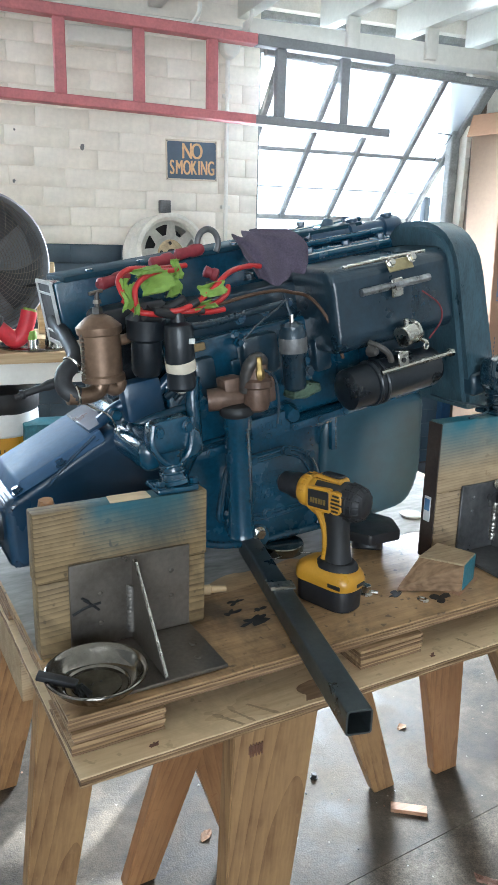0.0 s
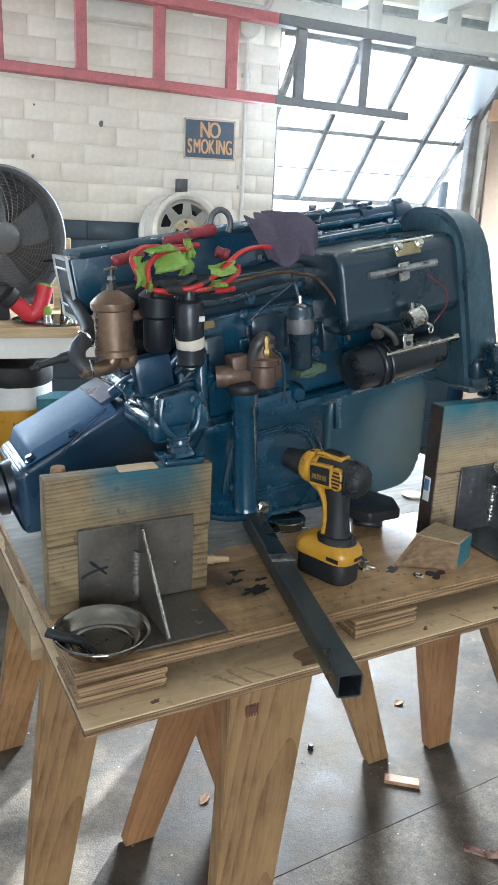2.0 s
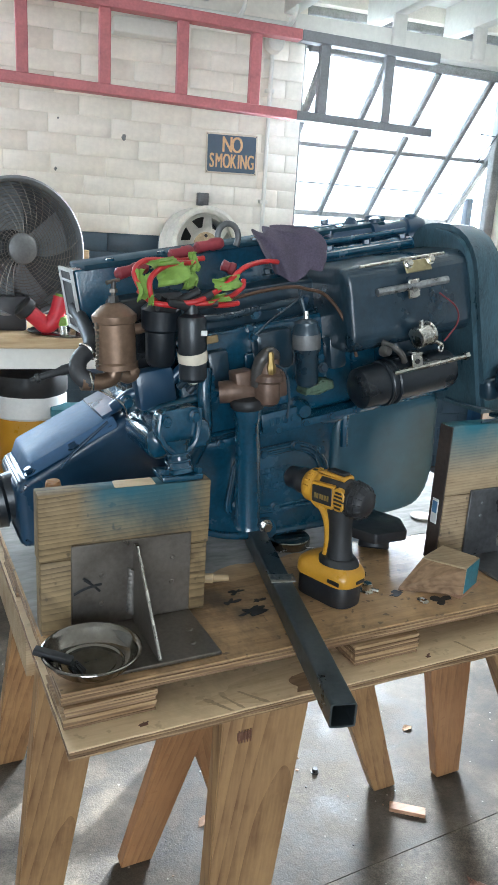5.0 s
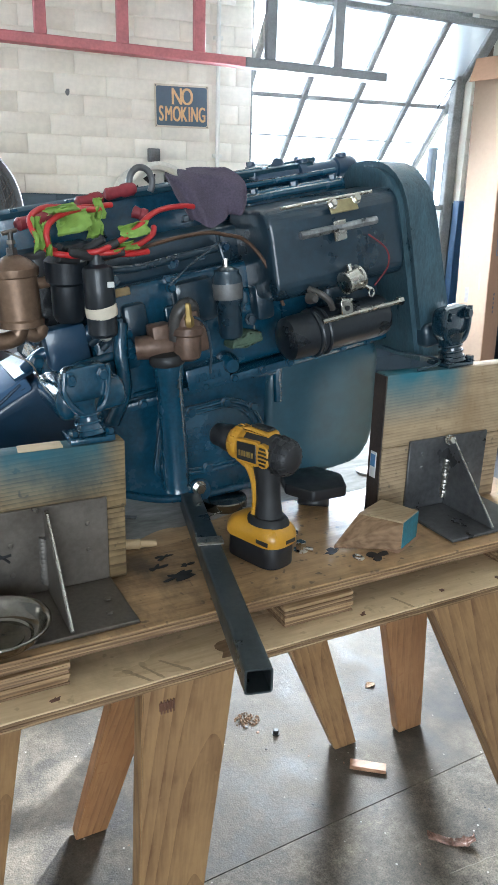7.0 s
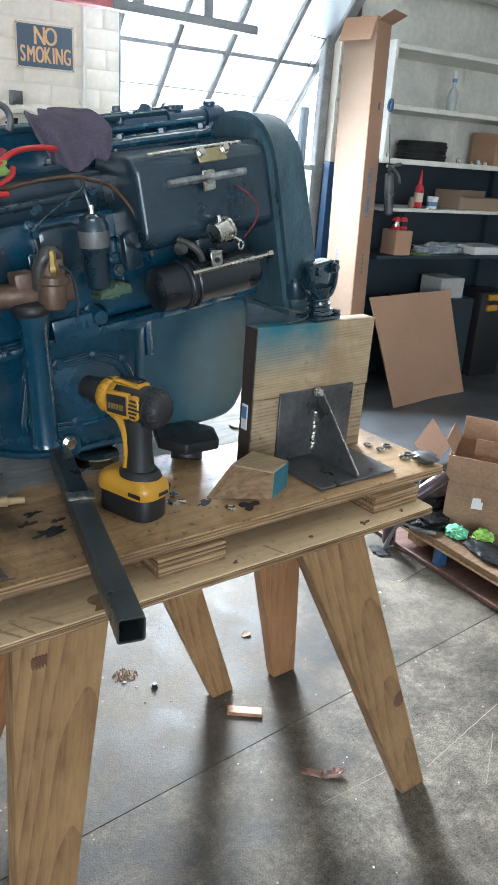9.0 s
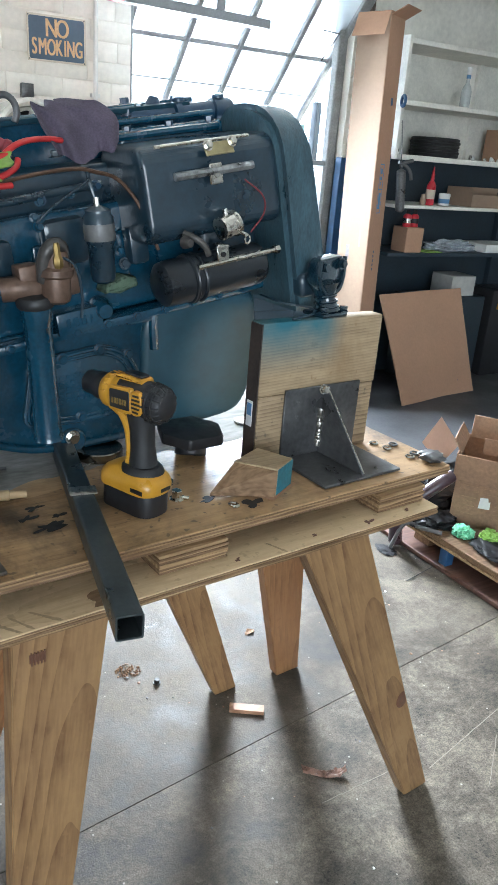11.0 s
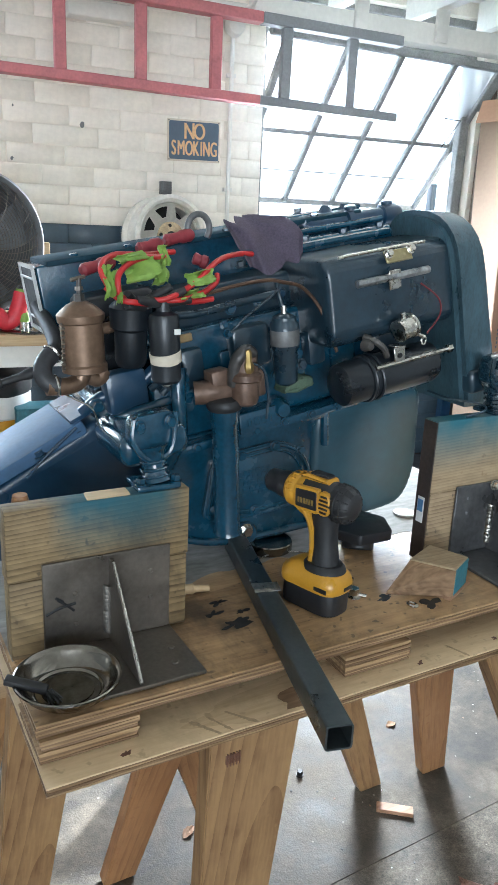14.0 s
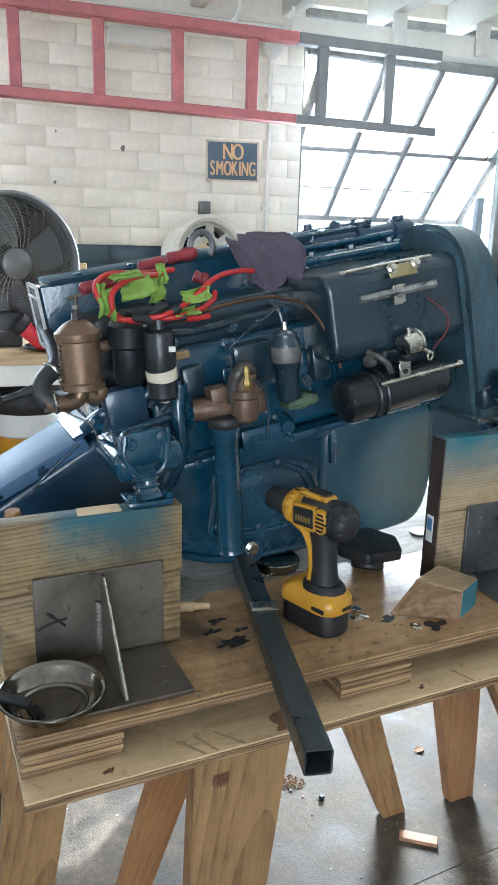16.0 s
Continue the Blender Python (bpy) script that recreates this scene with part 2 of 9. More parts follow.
def cyl(bm, p, q, r, r2=None, seg=20, bev=0.0):
    r2 = r if r2 is None else r2
    ln = (Vector(q) - Vector(p)).length
    e = min(0.49, bev / ln) if bev else 0
    prof = [(r - bev, 0), (r, e), (r2, 1 - e), (r2 - bev, 1)] if bev else [(r, 0), (r2, 1)]
    return lathe(bm, prof, p, q, seg)


def curve_pts(pts, n=8):
    """A smooth line through the given points."""
    P = [Vector(p) for p in pts]
    P = [P[0] * 2 - P[1]] + P + [P[-1] * 2 - P[-2]]
    out = []
    for a, b, c, d in zip(P, P[1:], P[2:], P[3:]):
        for i in range(n):
            t = i / n
            out.append(0.5 * ((2 * b) + (c - a) * t + (2 * a - 5 * b + 4 * c - d) * t * t + (3 * b - a - 3 * c + d) * t ** 3))
    out.append(P[-2])
    return out


def hose(bm, pts, r, seg=8, n=8, smooth=True):
    """A round cord, hose or rod along a line."""
    P = curve_pts(pts, n) if smooth and len(pts) > 2 else [Vector(p) for p in pts]
    rings, up = [], None
    for i, p in enumerate(P):
        d = (P[min(i + 1, len(P) - 1)] - P[max(i - 1, 0)]).normalized()
        if up is None:
            up = d.orthogonal().normalized()
        up = (up - d * up.dot(d)).normalized()
        sd_ = d.cross(up)
        rings.append([bm.verts.new(p + r * (math.cos(2 * math.pi * k / seg) * up + math.sin(2 * math.pi * k / seg) * sd_)) for k in range(seg)])
    for a, b in zip(rings, rings[1:]):
        for k in range(seg):
            bm.faces.new((a[k], a[(k + 1) % seg], b[(k + 1) % seg], b[k]))
    bm.faces.new(rings[0][::-1])
    bm.faces.new(rings[-1])
    return bm


def prism(bm, poly, lo, hi, plane="uz", bev=0.0, seg=2, M=None):
    """A flat outline with thickness: given in (u, z) and drawn out along v, in (v, z) along u, or in (u, v) along z."""
    t = bmesh.new()
    def at(a, b, k):
        return {"uz": (a, k, b), "vz": (k, a, b), "uv": (a, b, k)}[plane]
    lo_v = [t.verts.new(at(a, b, lo)) for a, b in poly]
    hi_v = [t.verts.new(at(a, b, hi)) for a, b in poly]
    t.faces.new(lo_v)
    t.faces.new(hi_v[::-1])
    for i in range(len(poly)):
        j = (i + 1) % len(poly)
        t.faces.new((lo_v[i], hi_v[i], hi_v[j], lo_v[j]))
    bmesh.ops.recalc_face_normals(t, faces=t.faces)
    if bev:
        bmesh.ops.bevel(t, geom=t.edges[:], offset=bev, segments=seg, affect="EDGES", profile=0.5)
    if M:
        bmesh.ops.transform(t, matrix=M, verts=t.verts)
    merge(bm, t)
    return bm


def rounded(poly, r, n=4):
    """An outline with its corners rounded."""
    out = []
    P = [Vector(p) for p in poly]
    for i, p in enumerate(P):
        a, b = (P[i - 1] - p), (P[(i + 1) % len(P)] - p)
        k = min(r, a.length * 0.45, b.length * 0.45)
        a, b = p + a.normalized() * k, p + b.normalized() * k
        for j in range(n + 1):
            t = j / n
            out.append(((1 - t) ** 2 * a + 2 * t * (1 - t) * p + t * t * b)[:])
    return out


def torus(bm, mid, normal, R, r, seg=32, rs=8):
    M, _ = axis_frame(mid, Vector(mid) + Vector(normal))
    rings = []
    for i in range(seg):
        a = 2 * math.pi * i / seg
        rings.append([bm.verts.new(M @ Vector(((R + r * math.cos(2 * math.pi * k / rs)) * math.cos(a), (R + r * math.cos(2 * math.pi * k / rs)) * math.sin(a), r * math.sin(2 * math.pi * k / rs)))) for k in range(rs)])
    for i in range(seg):
        a, b = rings[i], rings[(i + 1) % seg]
        for k in range(rs):
            bm.faces.new((a[k], a[(k + 1) % rs], b[(k + 1) % rs], b[k]))
    return bm


def hexbolt(bm, p, normal, r=0.009, h=0.008, washer=True):
    """A hexagon bolt head on its washer."""
    p, n = Vector(p), Vector(normal).normalized()
    if washer:
        cyl(bm, p, p + n * 0.002, r * 1.35, seg=16)
    cyl(bm, p + n * 0.002, p + n * (0.002 + h), r, seg=6, bev=0.001)
    return bm


def rough_up(bm, amount, scale, seed=0):
    """Uneven, hand-worn surface."""
    for v in bm.verts:
        v.co += noise.noise_vector(v.co * scale + Vector((seed, seed * 2, 0))) * amount
    return bm


def letters(text, size, depth=0.001):
    """Raised letters in the built-in face, as a bmesh that lies in x, y, centred."""
    c = bpy.data.curves.new("letters", "FONT")
    c.body, c.size, c.extrude, c.align_x, c.align_y = text, size, depth, "CENTER", "CENTER"
    o = bpy.data.objects.new("letters", c)
    me = bpy.data.meshes.new_from_object(o)
    bm = bmesh.new()
    bm.from_mesh(me)
    bpy.data.objects.remove(o)
    bpy.data.meshes.remove(me)
    bpy.data.curves.remove(c)
    return bm


def plank(bm, top, foot, wt, wf, th, wdir=(1, 0, 0), bev=0.002):
    """A board that tapers from its top to its foot; both are the middles of its ends."""
    top, foot, w = Vector(top), Vector(foot), Vector(wdir).normalized()
    n = w.cross(top - foot).normalized()
    t = bmesh.new()
    vs = []
    for c, half in ((foot, wf / 2), (top, wt / 2)):
        vs.append([t.verts.new(c + w * a + n * b) for a, b in ((-half, -th / 2), (half, -th / 2), (half, th / 2), (-half, th / 2))])
    for i in range(4):
        t.faces.new((vs[0][i], vs[0][(i + 1) % 4], vs[1][(i + 1) % 4], vs[1][i]))
    t.faces.new(vs[0][::-1])
    t.faces.new(vs[1])
    bmesh.ops.recalc_face_normals(t, faces=t.faces)
    bmesh.ops.bevel(t, geom=t.edges[:], offset=bev, segments=2, affect="EDGES")
    merge(bm, t)
    return bm

# ---- materials ----
M_BLUE = material("engine_blue_enamel", (0.008, 0.048, 0.086), 0.22, vary=0.4, scale=11, fine=130, bump=0.24, coat=0.9, rough_vary=0.1, bump_dist=0.004)
M_PAN = material("pan_blue_enamel", (0.018, 0.060, 0.088), 0.42, vary=0.25, scale=5, fine=40, bump=0.12, coat=0.15)
M_NAVY = material("gear_blue_enamel", (0.012, 0.040, 0.080), 0.32, vary=0.25, scale=7, fine=50, bump=0.25, coat=0.6, rough_vary=0.08)
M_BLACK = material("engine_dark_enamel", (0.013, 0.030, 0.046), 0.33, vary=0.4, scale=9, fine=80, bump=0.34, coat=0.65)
M_RUBBER = material("black_rubber", (0.015, 0.015, 0.016), 0.6, vary=0.3, scale=20, bump=0.2)
M_PLASTIC = material("black_plastic", (0.018, 0.018, 0.02), 0.45, vary=0.2, scale=30, bump=0.12)
M_YELLOW = material("yellow_plastic", (0.50, 0.255, 0.02), 0.38, vary=0.1, scale=14, fine=200, bump=0.06)
M_DULLYELLOW = material("dull_yellow_print", (0.20, 0.13, 0.03), 0.5, vary=0.15, scale=40, bump=0.0)
M_BRONZE = material("aged_bronze", (0.20, 0.13, 0.085), 0.45, metal=0.6, vary=0.35, scale=14, bump=0.2)
M_COPPER = material("copper_pipe", (0.115, 0.068, 0.045), 0.45, metal=0.6, vary=0.3, scale=20)
M_STEEL = material("mill_steel", (0.20, 0.178, 0.152), 0.40, metal=0.85, vary=0.25, scale=9, fine=140, bump=0.06)
M_TUBE = material("grey_steel_tube", (0.085, 0.10, 0.105), 0.36, metal=0.7, vary=0.25, scale=10, fine=120, bump=0.05)
M_DARKSTEEL = material("dark_hot_rolled_steel", (0.12, 0.12, 0.122), 0.38, metal=0.6, vary=0.4, scale=12, bump=0.08)
M_BRIGHT = material("bright_zinc_steel", (0.62, 0.6, 0.55), 0.25, metal=1.0, vary=0.15, scale=40, bump=0.05)
M_INOX = material("stainless_dish", (0.22, 0.203, 0.178), 0.09, metal=1.0, vary=0.3, scale=15, bump=0.05)
M_SMOOTHWELD = material("smooth_grey_weld", (0.20, 0.185, 0.165), 0.5, metal=0.7, vary=0.25, scale=40, bump=0.2)
M_WELD = material("weld_bead", (0.40, 0.38, 0.34), 0.35, metal=1.0, vary=0.4, scale=60, fine=200, bump=0.8)
M_CAST = material("grey_cast_iron", (0.16, 0.16, 0.16), 0.5, metal=0.5, vary=0.3, scale=25, bump=0.3)
M_RED = material("red_rubber_lead", (0.42, 0.02, 0.02), 0.42, vary=0.2, scale=20, bump=0.1)
M_REDPLASTIC = material("red_plastic", (0.55, 0.03, 0.045), 0.4, vary=0.2, scale=12, bump=0.1)
M_LIME = material("lime_masking_tape", (0.21, 0.33, 0.06), 0.6, vary=0.25, scale=25, bump=0.4)
M_RAG = material("mauve_rag", (0.075, 0.060, 0.088), 0.9, vary=0.5, scale=10, fine=300, bump=0.6)
M_CARD = material("brown_cardboard", (0.39, 0.235, 0.15), 0.8, vary=0.12, scale=3, fine=60, bump=0.1, piece=0.08)
M_CARDPALE = material("pale_cardboard", (0.31, 0.22, 0.155), 0.75, vary=0.1, scale=2.5, fine=50, bump=0.08)
M_CARDPINK = material("clean_pinkish_cardboard", (0.50, 0.37, 0.29), 0.75, vary=0.08, scale=3, fine=50, bump=0.06)
M_CARDEDGE = material("cardboard_edge", (0.30, 0.19, 0.11), 0.85, vary=0.3, scale=60, bump=0.3)
M_WHITEPAINT = material("white_wood_paint", (0.74, 0.73, 0.68), 0.55, vary=0.1, scale=3, fine=40, bump=0.15)
M_SHELF = material("dusty_white_shelf", (0.76, 0.745, 0.68), 0.6, vary=0.18, scale=5, fine=60, bump=0.15)
M_BRICKW = material("white_painted_brick", (0.82, 0.775, 0.69), 0.6, vary=0.12, scale=3, fine=34, bump=0.6, piece=0.02, bump_dist=0.004)
M_BRICKB = material("slate_blue_painted_brick", (0.055, 0.085, 0.115), 0.42, vary=0.2, scale=6, fine=70, bump=0.4, piece=0.1)
M_MORTARW = material("white_painted_joint", (0.80, 0.755, 0.67), 0.75, vary=0.12, scale=5, bump=0.5)
M_MORTARB = material("blue_painted_joint", (0.04, 0.065, 0.09), 0.55, vary=0.2, scale=9, bump=0.4)
M_PLASTER = material("grey_white_plaster", (0.42, 0.42, 0.40), 0.75, vary=0.2, scale=2.2, fine=30, bump=0.3)
M_OLDPLASTER = material("stained_cream_plaster", (0.74, 0.72, 0.65), 0.75, vary=0.2, scale=2.2, fine=30, bump=0.3)
M_BLUEPAINT = material("royal_blue_wall_paint", (0.03, 0.085, 0.19), 0.5, vary=0.25, scale=4, fine=40, bump=0.2)
M_DARKWALL = material("dark_blue_shelf_back", (0.022, 0.036, 0.05), 0.5, vary=0.3, scale=5, bump=0.2)
# both ladder colours are lightened to put the haze into them
M_LADDER = material("haze_paled_red_ladder", (0.44, 0.145, 0.155), 0.6, vary=0.25, scale=9, fine=80, bump=0.2)
M_LADDERDARK = material("haze_paled_dark_ladder", (0.19, 0.20, 0.215), 0.5, vary=0.2, scale=9, bump=0.2)
# sash grey is raised so that it holds the window's glare
M_SASH = material("glare_paled_steel_sash", (0.27, 0.275, 0.27), 0.55, vary=0.35, scale=12, fine=90, bump=0.4)
M_SIGN = material("slate_blue_sign", (0.075, 0.115, 0.165), 0.45, vary=0.12, scale=12, bump=0.03)
M_SIGNEDGE = material("cream_sign_border", (0.62, 0.55, 0.44), 0.5, vary=0.12, scale=20, bump=0.03)
M_SIGNTEXT = material("faded_orange_letters", (0.66, 0.43, 0.22), 0.5, vary=0.2, scale=40, bump=0.03)
M_RIM = material("chalky_white_wheel", (0.66, 0.64, 0.58), 0.45, vary=0.18, scale=10, fine=60, bump=0.2)
M_RUST = material("rusty_cream_hub", (0.42, 0.33, 0.2), 0.6, vary=0.4, scale=18, bump=0.3)
M_WORKTOP = grain("pale_worktop_wood", (0.62, 0.47, 0.28), (0.42, 0.29, 0.15), "X", 0.55)
M_LEG = ringwood("clear_pine", (0.32, 0.192, 0.084), (0.135, 0.066, 0.028), "Z", 0.013, 0.05, (0.02, 0.05), 2.0, 0.5, 0.6, (0.27, 0.155, 0.07), line=0.45, stain_at=0.52)
M_LEGSTAIN = ringwood("reddish_pine", (0.35, 0.185, 0.08), (0.14, 0.06, 0.025), "Z", 0.011, 0.03, (0.05, 0.08), 1.5, 0.45, 0.36, (0.28, 0.13, 0.055), line=0.3)
M_PLYFACE = ringwood("stained_sheet_plywood_face", (0.52, 0.335, 0.165), (0.17, 0.095, 0.042), "X", 0.030, 0.02, (-0.3, -0.9), 2.4, 0.40, 0.8, (0.07, 0.05, 0.034), line=0.30, bump=0.3, stain_at=0.50)
M_PLYPALE = ringwood("weathered_plywood_face", (0.70, 0.53, 0.32), (0.45, 0.31, 0.17), "X", 0.024, 0.02, (-0.3, -0.9), 1.8, 0.5, 0.5, (0.42, 0.31, 0.18), stain_at=0.56, line=0.35, bump=0.2)
M_BOOT = material("dusty_red_rubber", (0.22, 0.025, 0.035), 0.55, vary=0.3, scale=18, bump=0.15)
M_BATTEN = grain("dark_brown_batten_wood", (0.20, 0.155, 0.12), (0.09, 0.07, 0.055), "Z", 0.6)
M_GLOSSBLACK = material("gloss_black_enamel", (0.010, 0.013, 0.017), 0.34, vary=0.4, scale=12, fine=80, bump=0.35, coat=0.25)
for m_, w_ in ((M_PLYFACE, 0.22), (M_PLYPALE, 0.1)):       # years of oil and wax
    m_.node_tree.nodes["Principled BSDF"].inputs["Coat Weight"].default_value = w_
    m_.node_tree.nodes["Principled BSDF"].inputs["Coat Roughness"].default_value = 0.4
    m_.node_tree.nodes["Principled BSDF"].inputs["Specular IOR Level"].default_value = 0.3
M_CARDOLD = material("damp_old_cardboard", (0.27, 0.165, 0.10), 0.85, vary=0.3, scale=9, fine=70, bump=0.2)
M_FANGREY = material("grey_fan_enamel", (0.20, 0.205, 0.215), 0.62, vary=0.2, scale=12, bump=0.1)
M_FANBLADE = material("dark_grey_fan_plastic", (0.07, 0.072, 0.076), 0.5, vary=0.25, scale=9, bump=0.1)
M_KNOT = material("dark_knot", (0.13, 0.06, 0.035), 0.5, vary=0.3, scale=60, bump=0.2)
M_PLYEDGE = grain("plywood_core", (0.42, 0.285, 0.15), (0.20, 0.115, 0.05), "X", 0.7, rings=30)
M_PLYDARK = grain("plywood_dark_veneer", (0.26, 0.16, 0.085), (0.13, 0.075, 0.035), "X", 0.75, rings=30)
M_TREATED = ringwood("treated_lumber", (0.27, 0.192, 0.092), (0.085, 0.055, 0.025), "X", 0.0068, 0.06, (0.10, -0.06), 5.5, 0.66, 0.95, (0.052, 0.038, 0.022), line=0.5, bump=0.3, stain_at=0.45)
M_LUMBER = ringwood("planed_pale_lumber", (0.42, 0.315, 0.19), (0.15, 0.098, 0.052), "X", 0.0058, 0.05, (0.10, -0.05), 2.4, 0.55, 0.6, (0.26, 0.17, 0.085), line=0.34)
M_LUMBERDIRTY = ringwood("dirty_pale_lumber", (0.37, 0.275, 0.165), (0.13, 0.085, 0.045), "X", 0.0058, 0.05, (0.10, -0.05), 3.0, 0.6, 0.9, (0.075, 0.062, 0.045), line=0.4, stain_at=0.47)
M_TEAL = material("teal_paint_overspray", (0.035, 0.14, 0.175), 0.55, vary=0.5, scale=10, bump=0.2)
M_GREENBAG = material("green_plastic_bag", (0.16, 0.46, 0.26), 0.25, vary=0.35, scale=14, bump=0.3)
M_LIMEBAG = material("lime_plastic_bag", (0.30, 0.52, 0.10), 0.25, vary=0.35, scale=14, bump=0.3)
M_BLACKBAG = material("black_bin_bag", (0.008, 0.008, 0.009), 0.55, vary=0.3, scale=14, bump=0.3, spec=0.25)
M_BAG = material("clear_grey_bag", (0.35, 0.38, 0.42), 0.2, vary=0.3, scale=12, bump=0.3)
M_PAPER = material("white_paper", (0.72, 0.72, 0.70), 0.7, vary=0.08, scale=10, bump=0.05)
M_INK = material("dull_ink", (0.11, 0.13, 0.17), 0.7, vary=0.15, scale=40, bump=0.0)
M_BLUEINK = material("blue_print", (0.10, 0.22, 0.40), 0.65, vary=0.15, scale=40, bump=0.0)
M_GREENTEXT = material("bare_green_grit", (0.075, 0.115, 0.075), 0.75, vary=0.5, scale=50, fine=220, bump=0.7)


def floor_material(name="worn_concrete", shade=1.0, speck=1.0):
    """Trowelled garage concrete: broad damp and worn patches, a gritty speckle, dark pits and crumbs of pale aggregate."""
    m = bpy.data.materials.new(name)
    m.use_nodes = True
    nt, L = m.node_tree, m.node_tree.links.new
    b = nt.nodes["Principled BSDF"]
    co = nt.nodes.new("ShaderNodeTexCoord")
    def tex(scale, detail, rough, dist=0.0):
        n = grp(nt, "ShaderNodeTexNoise", Scale=scale, Detail=detail, Roughness=rough, Distortion=dist)
        L(co.outputs["Object"], n.inputs["Vector"])
        return n.outputs[0]
    def span(v, f0, f1, t0, t1):
        n = nt.nodes.new("ShaderNodeMapRange")
        for k, x in (("From Min", f0), ("From Max", f1), ("To Min", t0), ("To Max", t1)):
            n.inputs[k].default_value = x
        L(v, n.inputs["Value"])
        return n.outputs[0]
    def op(kind, p, q):
        n = nt.nodes.new("ShaderNodeMath")
        n.operation = kind
        for k, x in enumerate((p, q)):
            if isinstance(x, (int, float)):
                n.inputs[k].default_value = x
            else:
                L(x, n.inputs[k])
        return n.outputs[0]
    broad, mid, fine, grit = tex(1.3, 4.0, 0.6, 0.6), tex(7.0, 8.0, 0.72, 0.3), tex(55.0, 5.0, 0.7), tex(210.0, 2.0, 0.6)
    tone = op("ADD", op("MULTIPLY", broad, 0.45), op("MULTIPLY", mid, 0.55))
    r = nt.nodes.new("ShaderNodeValToRGB")
    e = r.color_ramp.elements
    e[0].position, e[0].color = 0.40, (0.060 * shade, 0.050 * shade, 0.038 * shade, 1)
    e[1].position, e[1].color = 0.61, (0.30 * shade, 0.255 * shade, 0.195 * shade, 1)
    e.new(0.50).color = (0.150 * shade, 0.126 * shade, 0.095 * shade, 1)
    L(tone, r.inputs[0])
    mott = op("MULTIPLY", span(fine, 0.36, 0.64, 1 - 0.36 * speck, 1 + 0.30 * speck), span(grit, 0.34, 0.66, 1 - 0.40 * speck, 1 + 0.34 * speck))
    pits = span(op("ADD", op("MULTIPLY", tex(150.0, 2.0, 0.5), 0.6), op("MULTIPLY", mid, 0.4)), 0.36, 0.42, 1 - 0.75 * speck, 1.0)
    hv = nt.nodes.new("ShaderNodeHueSaturation")
    L(op("MULTIPLY", mott, pits), hv.inputs["Value"])
    L(r.outputs[0], hv.inputs["Color"])
    vo = grp(nt, "ShaderNodeTexVoronoi", Scale=46.0)
    L(co.outputs["Object"], vo.inputs["Vector"])
    sp = nt.nodes.new("ShaderNodeSeparateColor")
    L(vo.outputs["Color"], sp.inputs[0])
    crumb = op("MULTIPLY", span(vo.outputs["Distance"], 0.10, 0.16, 1.0, 0.0), op("GREATER_THAN", sp.outputs[0], 0.92))
    mx = nt.nodes.new("ShaderNodeMix")
    mx.data_type = "RGBA"
    mx.inputs[7].default_value = (0.48, 0.44, 0.37, 1)
    L(op("MULTIPLY", crumb, 0.75), mx.inputs[0])
    L(hv.outputs[0], mx.inputs[6])
    L(mx.outputs[2], b.inputs["Base Color"])
    L(span(mid, 0.35, 0.65, 0.50, 0.82), b.inputs["Roughness"])
    b.inputs["Specular IOR Level"].default_value = 0.28
    bp = grp(nt, "ShaderNodeBump", Strength=0.6, Distance=0.003)
    L(op("ADD", op("MULTIPLY", fine, 0.7), op("MULTIPLY", grit, 0.5)), bp.inputs["Height"])
    L(bp.outputs[0], b.inputs["Normal"])
    return m


def stained_timber(name, base, edge_z, fade, colour, u_mid, u_half):
    """Lumber with blue overspray that fades downwards from its top edge and sideways from one spot."""
    m = base.copy()
    m.name = name
    nt, L = m.node_tree, m.node_tree.links.new
    b = nt.nodes["Principled BSDF"]
    old = b.inputs["Base Color"].links[0].from_socket
    co = nt.nodes.new("ShaderNodeTexCoord")
    sp = nt.nodes.new("ShaderNodeSeparateXYZ")
    L(co.outputs["Object"], sp.inputs[0])
    n = grp(nt, "ShaderNodeTexNoise", Scale=14.0, Detail=4.0)
    L(co.outputs["Object"], n.inputs["Vector"])
    z = nt.nodes.new("ShaderNodeMapRange")
    z.inputs["From Min"].default_value, z.inputs["From Max"].default_value = edge_z - fade, edge_z
    L(sp.outputs["Z"], z.inputs["Value"])
    ab = nt.nodes.new("ShaderNodeMath")
    ab.operation = "SUBTRACT"
    ab.inputs[1].default_value = u_mid
    L(sp.outputs["X"], ab.inputs[0])
    ab2 = nt.nodes.new("ShaderNodeMath")
    ab2.operation = "ABSOLUTE"
    L(ab.outputs[0], ab2.inputs[0])
    x = nt.nodes.new("ShaderNodeMapRange")
    x.inputs["From Min"].default_value, x.inputs["From Max"].default_value = u_half, u_half * 0.6
    L(ab2.outputs[0], x.inputs["Value"])
    mu = nt.nodes.new("ShaderNodeMath")
    mu.operation = "MULTIPLY"
    L(z.outputs[0], mu.inputs[0])
    L(x.outputs[0], mu.inputs[1])
    mv = nt.nodes.new("ShaderNodeMath")
    mv.operation = "MULTIPLY"
    L(mu.outputs[0], mv.inputs[0])
    nr = nt.nodes.new("ShaderNodeMapRange")
    nr.inputs["From Min"].default_value, nr.inputs["From Max"].default_value = 0.3, 0.6
    nr.inputs["To Min"].default_value = 0.6
    L(n.outputs[0], nr.inputs["Value"])
    L(nr.outputs[0], mv.inputs[1])
    mx = nt.nodes.new("ShaderNodeMix")
    mx.data_type = "RGBA"
    mx.inputs[7].default_value = (*colour, 1)
    L(mv.outputs[0], mx.inputs[0])
    L(old, mx.inputs[6])
    L(mx.outputs[2], b.inputs["Base Color"])
    return m


